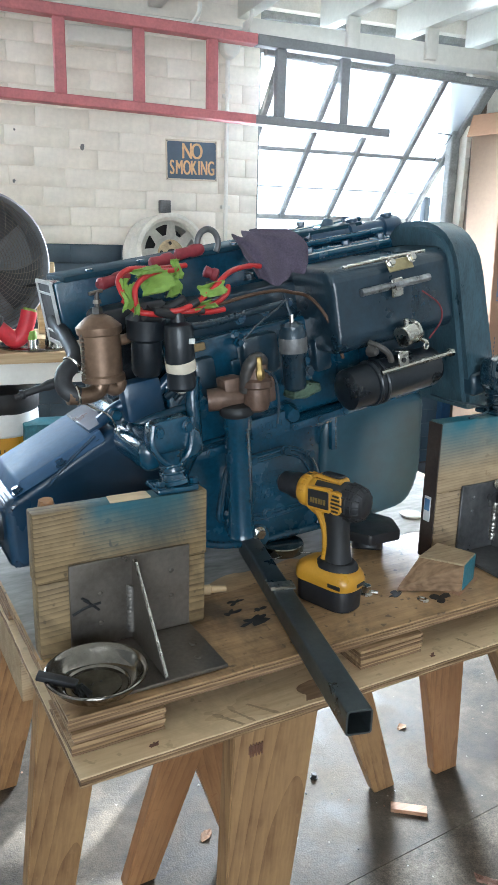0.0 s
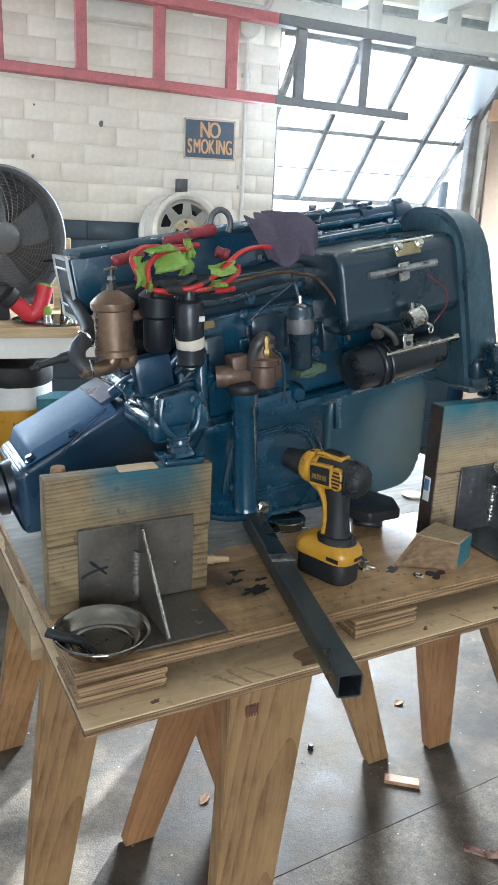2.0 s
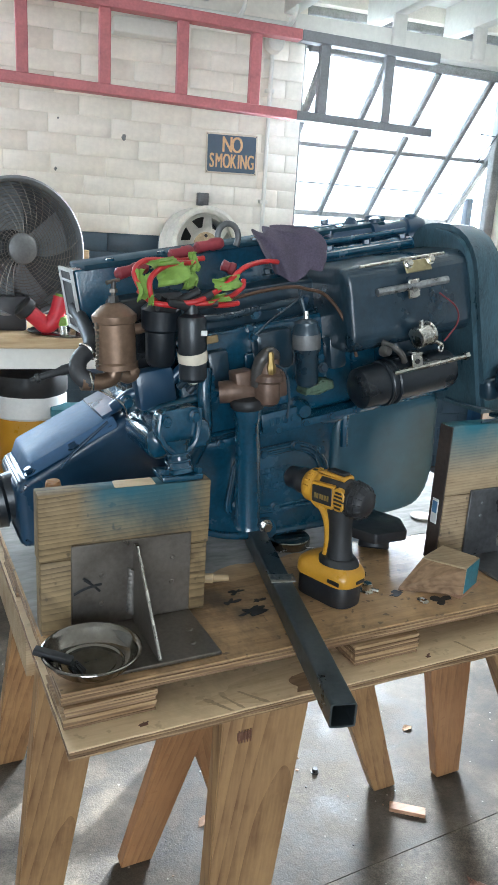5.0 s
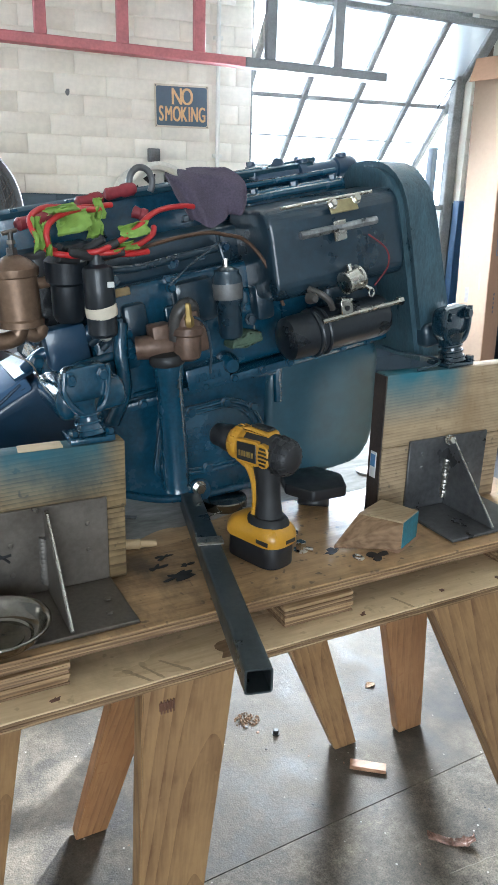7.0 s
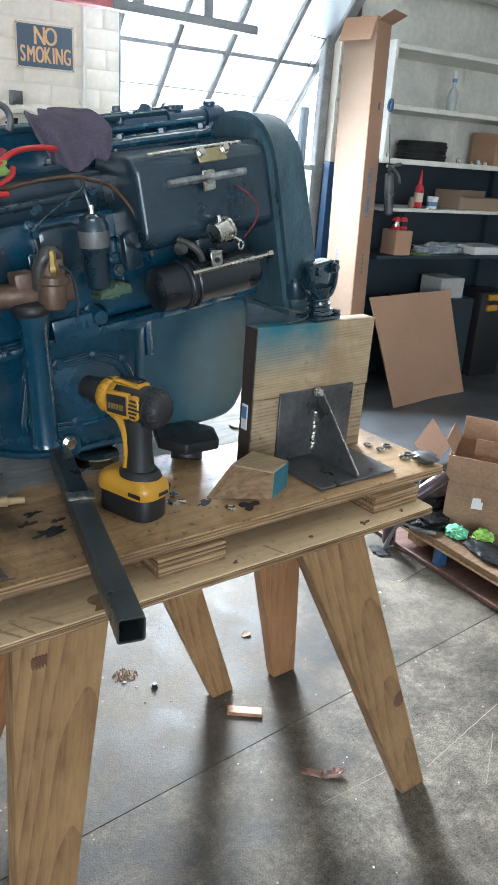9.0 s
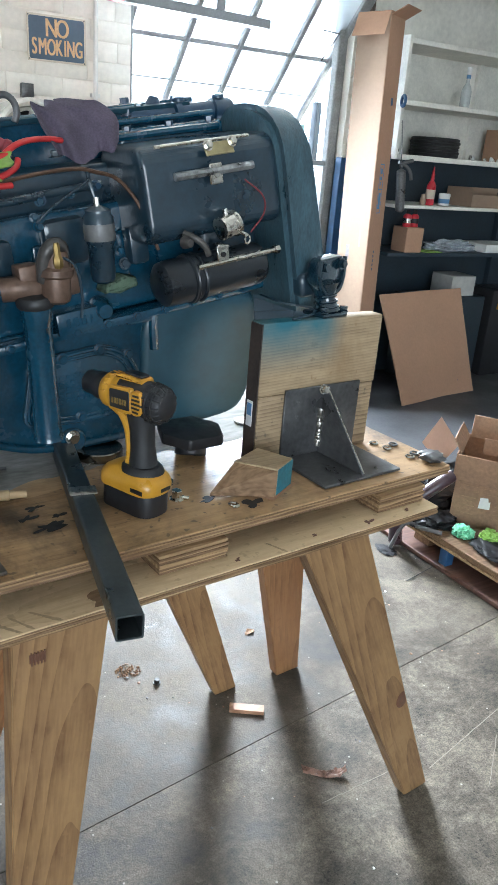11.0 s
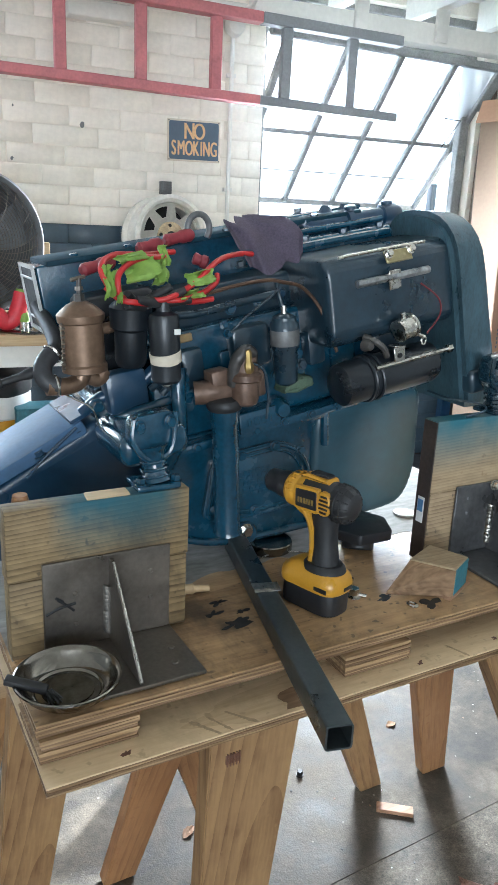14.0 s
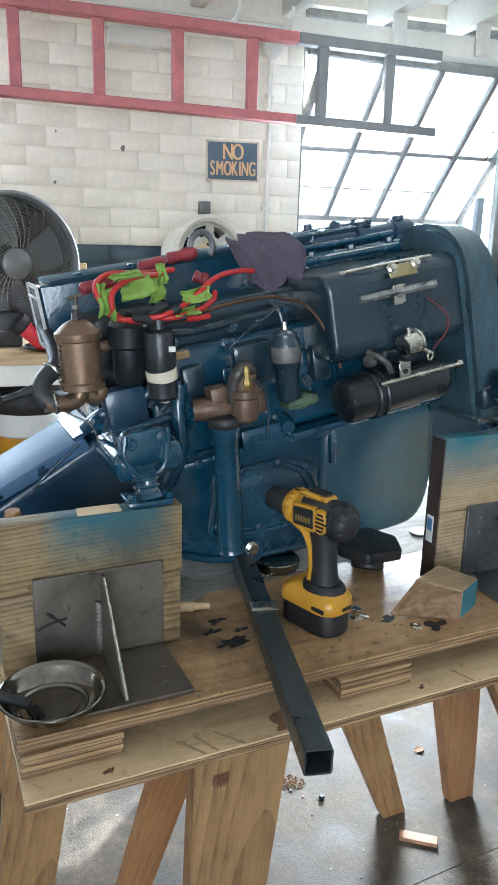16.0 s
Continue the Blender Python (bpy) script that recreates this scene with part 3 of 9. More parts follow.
def glass_material(name="clear_window_glass", milk=0.12):
    m = bpy.data.materials.new(name)
    m.use_nodes = True
    nt, L = m.node_tree, m.node_tree.links.new
    nt.nodes.remove(nt.nodes["Principled BSDF"])
    out = nt.nodes["Material Output"]
    tr = nt.nodes.new("ShaderNodeBsdfTransparent")
    tr.inputs[0].default_value = (0.94, 0.96, 0.95, 1)
    gl = nt.nodes.new("ShaderNodeBsdfGlossy")
    gl.inputs["Roughness"].default_value = 0.05
    tl = nt.nodes.new("ShaderNodeBsdfTranslucent")
    tl.inputs[0].default_value = (0.9, 0.92, 0.92, 1)
    m1, m2 = nt.nodes.new("ShaderNodeMixShader"), nt.nodes.new("ShaderNodeMixShader")
    m1.inputs[0].default_value = milk
    fr = nt.nodes.new("ShaderNodeFresnel")
    L(fr.outputs[0], m2.inputs[0])
    L(tr.outputs[0], m1.inputs[1])
    L(tl.outputs[0], m1.inputs[2])
    L(m1.outputs[0], m2.inputs[1])
    L(gl.outputs[0], m2.inputs[2])
    L(m2.outputs[0], out.inputs["Surface"])
    return m


M_FLOOR = floor_material("worn_concrete", 0.73, 0.85)
M_FLOORDARK = floor_material("darker_concrete", 0.58, 0.45)
M_GLASS = glass_material()
# made milky to hold the sun back from the lower panes
M_SUNSTOP = glass_material("sun_stopping_milky_glass", 0.92)
M_FROST = glass_material("milky_dusty_glass", 0.45)

# ---- the large structure ----
WALL_Y, WIN_L, WIN_R, WIN_B, WIN_T, CEIL = 4.5, 1.92, 3.40, 0.88, 2.80, 2.88
PAINT_Z = 1.485
W2_L, W2_R, W2_B, W2_T = -1.75, -0.25, 1.49, 2.80      # an added, unseen window that lends fill light to the near things
X0, X1, Y0 = -3.4, 5.6, -4.6

bm = BMN()
box(bm, (-60, -60, -0.2), (60, 60, -0.012))
solo("ground", bm, M_PLASTER, "pale paved yard outside the workshop", "ground", (0, 0, -0.2), IDENT, kind="structure")

# floor slabs, with a sawn joint between them
JA, JB = Vector((2.351, 1.669)), Vector((0.70, 1.406))
jd = (JA - JB).normalized()
jl, jr = JB - jd * 6.0, JB + jd * 8.0
floor = thing("floor", "worn grey concrete workshop floor with a sawn joint and stains", "floor", (0, 0, 0), IDENT, kind="structure")
def yj(x):
    return JB.y + (x - JB.x) * jd.y / jd.x
for lo_y, hi_y in (("J", 4.75), (Y0, "J")):
    bm = BMN()
    if lo_y == "J":
        poly = [(X0, yj(X0) + 0.0018), (X1, yj(X1) + 0.0018), (X1, 4.72), (X0, 4.72)]
    else:
        poly = [(X0, Y0), (X1, Y0), (X1, yj(X1) - 0.0011), (X0, yj(X0) - 0.0011)]
    prism(bm, poly, -0.1, 0.0, "uv")
    part("slab", bm, M_FLOORDARK if lo_y == "J" else M_FLOOR, floor, "" if lo_y != "J" else "darker slab beyond the joint", F=IDENT)
bm = BMN()
prism(bm, [(X0, Y0), (X1, Y0), (X1, 4.7), (X0, 4.7)], -0.12, -0.0025, "uv")
part("joint_bed", bm, M_FLOOR, floor, "dirt-filled joint", F=IDENT)

# thin dark sheet puts in the shade that deepens towards the back wall
bm = BMN()
prism(bm, [(2.25, 2.62), (X1 - 0.01, 2.62), (X1 - 0.01, 4.47), (2.05, 4.47)], 0.0002, 0.0018, "uv")
part("floor_paint", bm, material("slate_floor_shade", (0.06, 0.062, 0.066), 0.5, vary=0.4, scale=4, fine=60, bump=0.2), floor, "slate-grey area for the shade at the rear of the floor", F=IDENT)

wall_n = thing("wall_north", "white painted brick wall with a slate-blue lower band", "wall", (0, WALL_Y, 0), IDENT, kind="structure")
for nm, x0, x1, z0, z1 in (("backing", X0, W2_L, PAINT_Z, CEIL), ("backing", W2_R, WIN_L, PAINT_Z, CEIL), ("backing", W2_L, W2_R, W2_T, CEIL), ("backing", WIN_R, X1, PAINT_Z, CEIL), ("backing", WIN_L, WIN_R, WIN_T, CEIL)):
    bm = BMN()
    box(bm, (x0, WALL_Y + 0.0025, z0), (x1, WALL_Y + 0.22, z1))
    part(nm, bm, M_MORTARW, wall_n, F=IDENT)
for nm, x0, x1, z0, z1 in (("backing", X0, WIN_L, 0, PAINT_Z), ("backing", WIN_R, X1, 0, PAINT_Z), ("backing", WIN_L, WIN_R, 0, WIN_B)):
    bm = BMN()
    box(bm, (x0, WALL_Y + 0.006, z0), (x1, WALL_Y + 0.22, z1))
    part(nm, bm, M_MORTARB, wall_n, F=IDENT)

for nm, lo, hi, mat, lab in (
    ("wall_west", (X0 - 0.2, Y0, 0), (X0, WALL_Y + 0.2, CEIL), M_PLASTER, "plain grey-white plastered side wall"),
    ("wall_east", (X1, Y0, 0), (X1 + 0.2, WALL_Y + 0.2, CEIL), M_PLASTER, "plain grey plastered side wall"),
):
    bm = BMN()
    box(bm, lo, hi)
    solo(nm, bm, mat, lab, "wall", lo, IDENT, kind="structure")
# out of view; its opening is added to go with the rear fill
wall_s = thing("wall_south", "plain workshop wall with an added wide opening", "wall", (0, Y0, 0), IDENT, kind="structure")
for x0, x1, z0, z1 in ((X0, -2.7, 0, CEIL), (0.7, X1, 0, CEIL), (-2.7, 0.7, 2.85, CEIL)):
    bm = BMN()
    box(bm, (x0, Y0 - 0.2, z0), (x1, Y0, z1))
    part("backing", bm, M_PLASTER, wall_s, F=IDENT)
bm = BMN()
box(bm, (X0 - 0.2, Y0 - 0.2, CEIL), (X1 + 0.2, WALL_Y + 0.22, CEIL + 0.15))
for k in range(16):                                # joists that run from front to back
    x = -2.82 + k * 0.51
    box(bm, (x, Y0, CEIL - 0.17), (x + 0.075, WALL_Y - 0.02, CEIL - 0.001), 0.004)
solo("ceiling", bm, M_WHITEPAINT, "white painted boarded ceiling with deep joists", "ceiling", (0, 0, CEIL), IDENT, kind="structure")

bm = BMN()                                       # white header beam that crosses before the window
box(bm, (1.72, 4.16, 2.53), (X1 - 0.01, 4.27, 2.64), 0.006)
beam = solo("ceiling_beam", bm, M_WHITEPAINT, "white painted timber beam across the window head", "beam", (1.72, 4.16, 2.60), IDENT, kind="structure")
for x in (2.278, 2.788, 3.30):
    bm = BMN()
    box(bm, (x, 4.13, 2.545), (x + 0.078, 4.159, CEIL - 0.172), 0.005)
    solo("beam_hanger", bm, M_WHITEPAINT, "white painted timber post that carries the beam", "post", (x, 4.1, 2.62), IDENT, group="beam hangers", kind="structure")

# ---- the steel window ----
win = thing("window_1", "tall steel workshop window with its large vent tilted outwards", "window", (2.66, WALL_Y, WIN_B), IDENT, kind="structure")
def bar(name, p, q, w, d, mat, parent, lab="", ups=(0, 1, 0)):
    """A straight rectangular bar from p to q, w wide and d deep."""
    p, q = Vector(p), Vector(q)
    z = (q - p).normalized()
    y = Vector(ups)
    y = (y - z * y.dot(z)).normalized()
    x = y.cross(z)
    M = Matrix((x, y, z)).transposed().to_4x4()
    M.translation = (p + q) / 2
    b = bmesh.new()
    bmesh.ops.create_cube(b, size=1.0, matrix=M @ Matrix.Diagonal((w, d, (q - p).length, 1)))
    bmesh.ops.bevel(b, geom=b.edges[:], offset=min(w, d) * 0.12, segments=1, affect="EDGES")
    return part(name, b, mat, parent, lab, IDENT)
FY = WALL_Y + 0.10
bar("window_frame", (WIN_L + 0.02, FY, WIN_B), (WIN_L + 0.02, FY, WIN_T), 0.04, 0.06, M_SASH, win)
bar("jamb", (WIN_R - 0.035, FY, WIN_B), (WIN_R - 0.035, FY, WIN_T), 0.07, 0.07, M_SASH, win)
bar("sill", (WIN_L, FY, WIN_B + 0.02), (WIN_R, FY, WIN_B + 0.02), 0.05, 0.1, M_SASH, win)
bar("head", (WIN_L, FY, WIN_T - 0.02), (WIN_R, FY, WIN_T - 0.02), 0.05, 0.06, M_SASH, win)
bar("transom", (WIN_L, FY, 1.455), (WIN_R, FY, 1.455), 0.03, 0.05, M_SASH, win)
bar("transom", (WIN_L, FY, 2.60), (WIN_R, FY, 2.60), 0.035, 0.05, M_SASH, win)
for x in (2.36, 2.72, 3.08):
    bar("muntin", (x, FY, 2.55), (x, FY, WIN_T - 0.03), 0.03, 0.04, M_SASH, win)
    bar("muntin", (x, FY, WIN_B + 0.03), (x, FY, 1.44), 0.03, 0.04, M_SASH, win)
def on_vent(z):
    return 4.33 + (2.495 - z) * 0.95
V_TOP, V_BOT, V_L, V_R = 2.495, 1.685, 1.975, 3.395
bar("vent_stile", (V_R + 0.02, on_vent(V_TOP), V_TOP), (V_R, on_vent(2.06), 2.06), 0.075, 0.05, M_SASH, win, "thick side arm of the tilted vent", (0, 0.7, 0.7))
bar("vent_stile", (V_R - 0.012, on_vent(2.07), 2.07), (V_R - 0.012, on_vent(V_BOT), V_BOT), 0.038, 0.04, M_SASH, win)
bar("vent_stile", (V_L, on_vent(V_TOP), V_TOP), (V_L, on_vent(V_BOT), V_BOT), 0.04, 0.04, M_SASH, win)
for x in (2.347, 2.704, 3.077):
    bar("vent_muntin", (x, on_vent(V_TOP), V_TOP), (x, on_vent(V_BOT), V_BOT), 0.032, 0.04, M_SASH, win)
bar("vent_rail", (V_L - 0.10, on_vent(2.51), 2.525), (V_R + 0.10, on_vent(2.51), 2.495), 0.04, 0.05, M_SASH, win)
for z, w in ((2.08, 0.024), (1.87, 0.007), (V_BOT, 0.035)):
    bar("vent_rail", (V_L, on_vent(z), z), (V_R, on_vent(z), z), w, 0.03, M_SASH, win)
bar("stay_rod", (3.17, 4.52, 2.22), (3.30, 4.53, 2.215), 0.007, 0.007, M_DARKSTEEL, win, "thin bent steel stay rod")
bar("stay_rod", (3.30, 4.53, 2.215), (3.30, 4.71, 2.07), 0.007, 0.007, M_DARKSTEEL, win)
xs = (V_L, 2.347, 2.704, 3.077, V_R)
for a, b_ in zip(xs, xs[1:]):
    for z0, z1 in ((2.08, V_TOP), (V_BOT, 2.08)):
        bm = BMN()
        v = [bm.verts.new(c) for c in ((a, on_vent(z0), z0), (b_, on_vent(z0), z0), (b_, on_vent(z1), z1), (a, on_vent(z1), z1))]
        bm.faces.new(v)
        bmesh.ops.solidify(bm, geom=bm.faces[:], thickness=0.004)
        part("pane", bm, M_FROST, win, "milky dusty glass", F=IDENT)
xs = (WIN_L + 0.03, 2.36, 2.72, 3.08, WIN_R - 0.06)
for a, b_ in zip(xs, xs[1:]):
    for z0, z1 in ((WIN_B + 0.03, 1.45), (2.55, WIN_T - 0.04)):
        bm = BMN()
        box(bm, (a, FY - 0.002, z0), (b_, FY + 0.002, z1))
        clear = z0 < 2 and 2.7 < a < 3.0          # one pane stays clear; the others are made milky to shape the sun patch
        o = part("pane", bm, M_GLASS if clear else M_FROST if z0 > 2 else M_SUNSTOP, win, F=IDENT)
        o.visible_shadow = not clear

# added window out of view, an opening for the left fill
added_win = thing("added_window", "added unseen steel window that lets in fill light", "window", (-1.0, WALL_Y, W2_B), IDENT, kind="structure")
for x in (W2_L + 0.02, -1.375, -1.0, -0.625, W2_R - 0.02):
    bar("muntin", (x, FY, W2_B), (x, FY, W2_T), 0.035, 0.05, M_SASH, added_win)
for z in (W2_B + 0.02, 1.97, 2.46, W2_T - 0.02):
    bar("glazing_bar", (W2_L, FY, z), (W2_R, FY, z), 0.035, 0.045, M_SASH, added_win)
xs = (W2_L + 0.03, -1.375, -1.0, -0.625, W2_R - 0.03)
for a, b_ in zip(xs, xs[1:]):
    for z0, z1 in ((1.52, 1.96), (1.98, 2.45), (2.47, 2.77)):
        bm = BMN()
        box(bm, (a + 0.01, FY - 0.002, z0), (b_ - 0.01, FY + 0.002, z1))
        o = part("pane", bm, M_GLASS, added_win, F=IDENT)
        o.visible_shadow = False

# a glowing board for the bright outdoors, with a neighbour's green-shaded window
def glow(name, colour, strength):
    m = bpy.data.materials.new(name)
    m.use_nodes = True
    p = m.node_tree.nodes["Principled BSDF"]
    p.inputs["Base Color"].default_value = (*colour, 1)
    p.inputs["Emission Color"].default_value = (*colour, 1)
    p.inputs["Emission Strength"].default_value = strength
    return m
M_GLOWBOARD = glow("glowing_white_board", (0.95, 0.98, 1.0), 1.7)
# added board glows like daylight; its top edge also trims the sun
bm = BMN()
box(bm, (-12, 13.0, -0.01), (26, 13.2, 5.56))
solo("backdrop", bm, M_GLOWBOARD, "glowing white board in place of the bright outdoors", "backdrop", (7, 13, 0), IDENT, kind="structure")
nb = thing("neighbour_window", "green-shaded window of the pale house across the yard", "window", (7.9, 12.9, 1.0), IDENT)
M_GREENGLASS = material("green_shaded_glass", (0.30, 0.42, 0.36), 0.2, vary=0.3, scale=3, bump=0.02)
bm = BMN()
box(bm, (7.62, 12.93, 1.28), (8.45, 12.98, 2.0))
part("pane", bm, M_GREENGLASS, nb, F=IDENT)
bm = BMN()
box(bm, (7.5, 12.9, 1.18), (8.6, 12.98, 1.26), 0.01)
part("sill", bm, M_WHITEPAINT, nb, F=IDENT)

bm = BMN()
box(bm, (4.15, 6.0, -0.012), (4.20, 6.08, 1.92), 0.004)
solo("yard_post", bm, M_DARKWALL, "blue painted post standing in the yard", "post", (4.18, 6.04, -0.012), IDENT)

# wooden strip and pipe on the wall
bm = BMN()
box(bm, (3.43, 4.44, 0.0), (3.49, 4.498, 2.45), 0.004)
solo("wall_batten", bm, M_BATTEN, "narrow brown wooden batten fixed upright beside the window", "batten", (3.43, 4.44, 0), IDENT, kind="structure")
bm = BMN()
hose(bm, [(1.715, 4.475, 1.49), (1.715, 4.475, 2.62)], 0.013, smooth=False)
for z in (1.7, 2.3):
    box(bm, (1.69, 4.47, z), (1.74, 4.499, z + 0.02), 0.002)
cyl(bm, (1.715, 4.47, 2.55), (1.715, 4.41, 2.55), 0.055, 0.05, 24, 0.006)
solo("conduit", bm, M_WHITEPAINT, "white painted conduit with a round junction box on brick", "pipe", (1.715, 4.475, 1.49), IDENT)
bm = BMN()
box(bm, (1.315, 4.455, 1.665), (1.378, 4.499, 1.735), 0.004)
solo("wall_bracket", bm, M_DARKSTEEL, "small dark steel bracket on the wall above the wheel", "bracket", (1.315, 4.455, 1.665), IDENT)

# chipped pocks in the white paint, and the plastered stretch over the shelves
for x, z, r, seed in ((0.896, 1.993, 0.017, 1.0), (0.531, 1.802, 0.010, 2.0), (0.546, 2.056, 0.006, 4.0)):
    bm = BMN()
    ring = [(x + r * math.cos(a) * (0.7 + 0.6 * noise.noise(Vector((math.cos(a) * 1.5, math.sin(a) * 1.5, seed)))), z + r * math.sin(a) * (1.0 + 0.6 * noise.noise(Vector((math.sin(a) * 1.5, math.cos(a) * 1.5, seed))))) for a in [2 * math.pi * k / 18 for k in range(18)]]
    prism(bm, ring, WALL_Y - 0.006, WALL_Y + 0.004, "uz")
    part("pock", bm, M_CAST, wall_n, "dark chipped spot", F=IDENT)
bm = BMN()
box(bm, (3.53, WALL_Y - 0.008, 2.21), (X1 - 0.005, WALL_Y - 0.0045, CEIL - 0.004))
part("plaster_panel", bm, M_OLDPLASTER, wall_n, "stained grey plaster over the shelves", F=IDENT)

# ---- the engine stand: two plywood sheets on spacers and tapered trestles ----
def ply(name, parent, u0, u1, v0, v1, z0, z1, layers=5, lab="", face=None, step=0.03):
    """A plywood sheet: its veneers stand a little proud of or behind their neighbours along ragged sawn edges."""
    bm = BMN()
    seed = u0 * 31.7 + v0 * 13.1 + z0 * 57.3
    random.seed(int(seed * 1000) % 9973)
    rim = []
    for (a, b), (c, d) in (((u0, v0), (u1, v0)), ((u1, v0), (u1, v1)), ((u1, v1), (u0, v1)), ((u0, v1), (u0, v0))):
        n = max(2, int(math.hypot(c - a, d - b) / step))
        rim += [(a + (c - a) * i / n, b + (d - b) * i / n) for i in range(n)]
    mu, mv = (u0 + u1) / 2, (v0 + v1) / 2
    prev, rings = None, []
    for k in range(layers):
        inset = 0.0004 if k == layers - 1 else random.uniform(0.0, 0.0026)
        for h in (k + 0.04, k + 0.96):
            z = z0 + (z1 - z0) * h / layers
            ring = []
            for x, y in rim:
                w = inset + 0.0016 * (1 + noise.noise(Vector((x * 23, y * 23, seed + k * 3.1)))) + (0.004 * max(0.0, noise.noise(Vector((x * 9, y * 9, seed + k))) - 0.35))
                ring.append(bm.verts.new((x - math.copysign(min(w, abs(x - mu)), x - mu) * (abs(x - mu) > (u1 - u0) / 2 - 1e-6), y - math.copysign(min(w, abs(y - mv)), y - mv) * (abs(y - mv) > (v1 - v0) / 2 - 1e-6), z)))
            rings.append((ring, k))
    for (a, ka), (b, kb) in zip(rings, rings[1:]):
        for i in range(len(a)):
            f = bm.faces.new((a[i], a[(i + 1) % len(a)], b[(i + 1) % len(a)], b[i]))
            f.material_index = 1 if ka != kb else (0 if kb == layers - 1 else 1 + kb % 2)
    bm.faces.new(rings[0][0][::-1]).material_index = 2
    bm.faces.new(rings[-1][0]).material_index = 0
    return part(name, bm, [face or M_PLYFACE, M_PLYDARK, M_PLYEDGE], parent, lab)

stand = thing("engine_stand", "layered plywood bench on tapered pine trestle legs", "work bench", (0.6, 0.3, 0))
ply("lower_sheet", stand, -0.016, 1.118, -0.068, 0.90, 0.832, 0.850, 6, "pale weathered plywood sheet", M_PLYPALE)
ply("top_sheet", stand, -0.016, 1.198, -0.018, 0.88, 0.888, 0.908, 6)
for u0, u1, v0, v1 in ((-0.014, 0.13, -0.024, 0.10), (0.474, 0.613, -0.030, 0.12), (0.972, 1.106, -0.034, 0.12), (-0.012, 0.10, 0.40, 0.56), (-0.012, 0.10, 0.74, 0.88), (0.46, 0.61, 0.72, 0.88), (0.95, 1.09, 0.72, 0.88)):
    k = 0
    z = 0.8505
    while z < 0.882:
        h = 0.0184
        off = random.uniform(-0.0015, 0.0015)
        ply("spacer", stand, u0 + off, u1 + off * 0.5, v0 + random.uniform(-0.001, 0.001), v1, z, z + h - 0.0004, 5, face=M_PLYEDGE)
        z += h
for nm, top, foot, wt, wf, wd, mat in (
    ("leg", (0.298, -0.040, 0.831), (0.228, -0.055, 0.004), 0.152, 0.078, (1, 0, 0), M_LEG),
    ("leg", (0.845, -0.040, 0.831), (1.243, -0.045, 0.004), 0.160, 0.082, (1, 0, 0), M_LEG),
    ("leg", (0.67, 0.42, 0.831), (1.028, 0.515, 0.004), 0.150, 0.074, (1, 0, 0), M_LEG),
    ("leg", (1.07, 0.42, 0.831), (1.245, 0.492, 0.004), 0.20, 0.085, (1, 0, 0), M_LEGSTAIN),
    ("leg", (0.47, 0.40, 0.831), (0.278, 0.53, 0.004), 0.135, 0.080, (1, 0, 0), M_LEGSTAIN),
    ("leg", (0.285, 0.42, 0.831), (0.56, 0.52, 0.004), 0.12, 0.075, (1, 0, 0), M_LEGSTAIN),
    ("leg", (0.060, 0.22, 0.831), (-0.022, 0.33, 0.004), 0.125, 0.075, (1, 0, 0), M_LEG),
    ("leg", (0.135, 0.77, 0.831), (0.043, 1.02, 0.004), 0.135, 0.085, (1, 0, 0), M_LEG),
):
    bm = BMN()
    t3, f3 = Vector(top), Vector(foot)
    zx = (t3 - f3).normalized()
    xx = (Vector(wd) - zx * zx.dot(Vector(wd))).normalized()
    ML = Matrix((xx, zx.cross(xx), zx)).transposed().to_4x4()
    ML.translation = f3
    tl = ML.inverted() @ t3
    plank(bm, tl, (0, 0, 0), wt, wf, 0.036, ML.to_3x3().inverted() @ Vector(wd))
    leg = new("leg", smooth_mesh("leg", bm, mat))
    leg.parent = stand
    leg.matrix_local = HOME[stand.name].inverted() @ BENCH @ ML
    tagged(leg)
bm = BMN()
box(bm, (-0.002, 0.36, 0.70), (0.034, 0.74, 0.831), 0.002)
part("rail", bm, M_LUMBER, stand, "pale sawn end rail")
bm = BMN()
box(bm, (0.14, 0.30, 0.75), (1.05, 0.336, 0.831), 0.002)
part("rail", bm, M_LEGSTAIN, stand)

# window sheen on the top sheet's rear, painted as a ragged-edged grey-white patch
M_SHEEN = material("grey_white_sheen", (0.27, 0.262, 0.24), 0.8, vary=0.45, scale=9, fine=70, bump=0.3, stretch=(0.35, 1, 1), spec=0.1)
bm = BMN()
edge_ = [(-0.010 + 1.18 * k / 60, 0.235 + 0.035 * noise.noise(Vector((k * 0.23, 1.7, 0))) + 0.014 * noise.noise(Vector((k * 0.9, 4.2, 0))) - 0.10 * max(0.0, 1 - k / 9) + 0.07 * min(1.0, max(0.0, (k - 14) / 8))) for k in range(61)]
prism(bm, edge_ + [(1.17, 0.872), (-0.010, 0.872)], 0.9081, 0.9084, "uv")
part("old_primer", bm, M_SHEEN, stand, "grey-white patch for the window's sheen on the plywood")
# ---- the two mounting blocks with their angle brackets ----
def mount_block(name, lab, u0, u1, v, z1, split, mats, ang, gus, label_bits=False):
    th = 0.038
    t = thing(name, lab, "mounting block", ((u0 + u1) / 2, v + th / 2, 0.909), group="engine mounting blocks")
    bm = BMN()
    box(bm, (u0, v, split + 0.0006), (u1, v + th, z1), 0.0025)
    part("upper_board", bm, mats[0], t, "blue overspray along the top edge")
    bm = BMN()
    box(bm, (u0 + 0.002, v + 0.001, 0.909), (u1 - 0.002, v + th, split), 0.0025)
    part("lower_board", bm, mats[1], t)
    return t

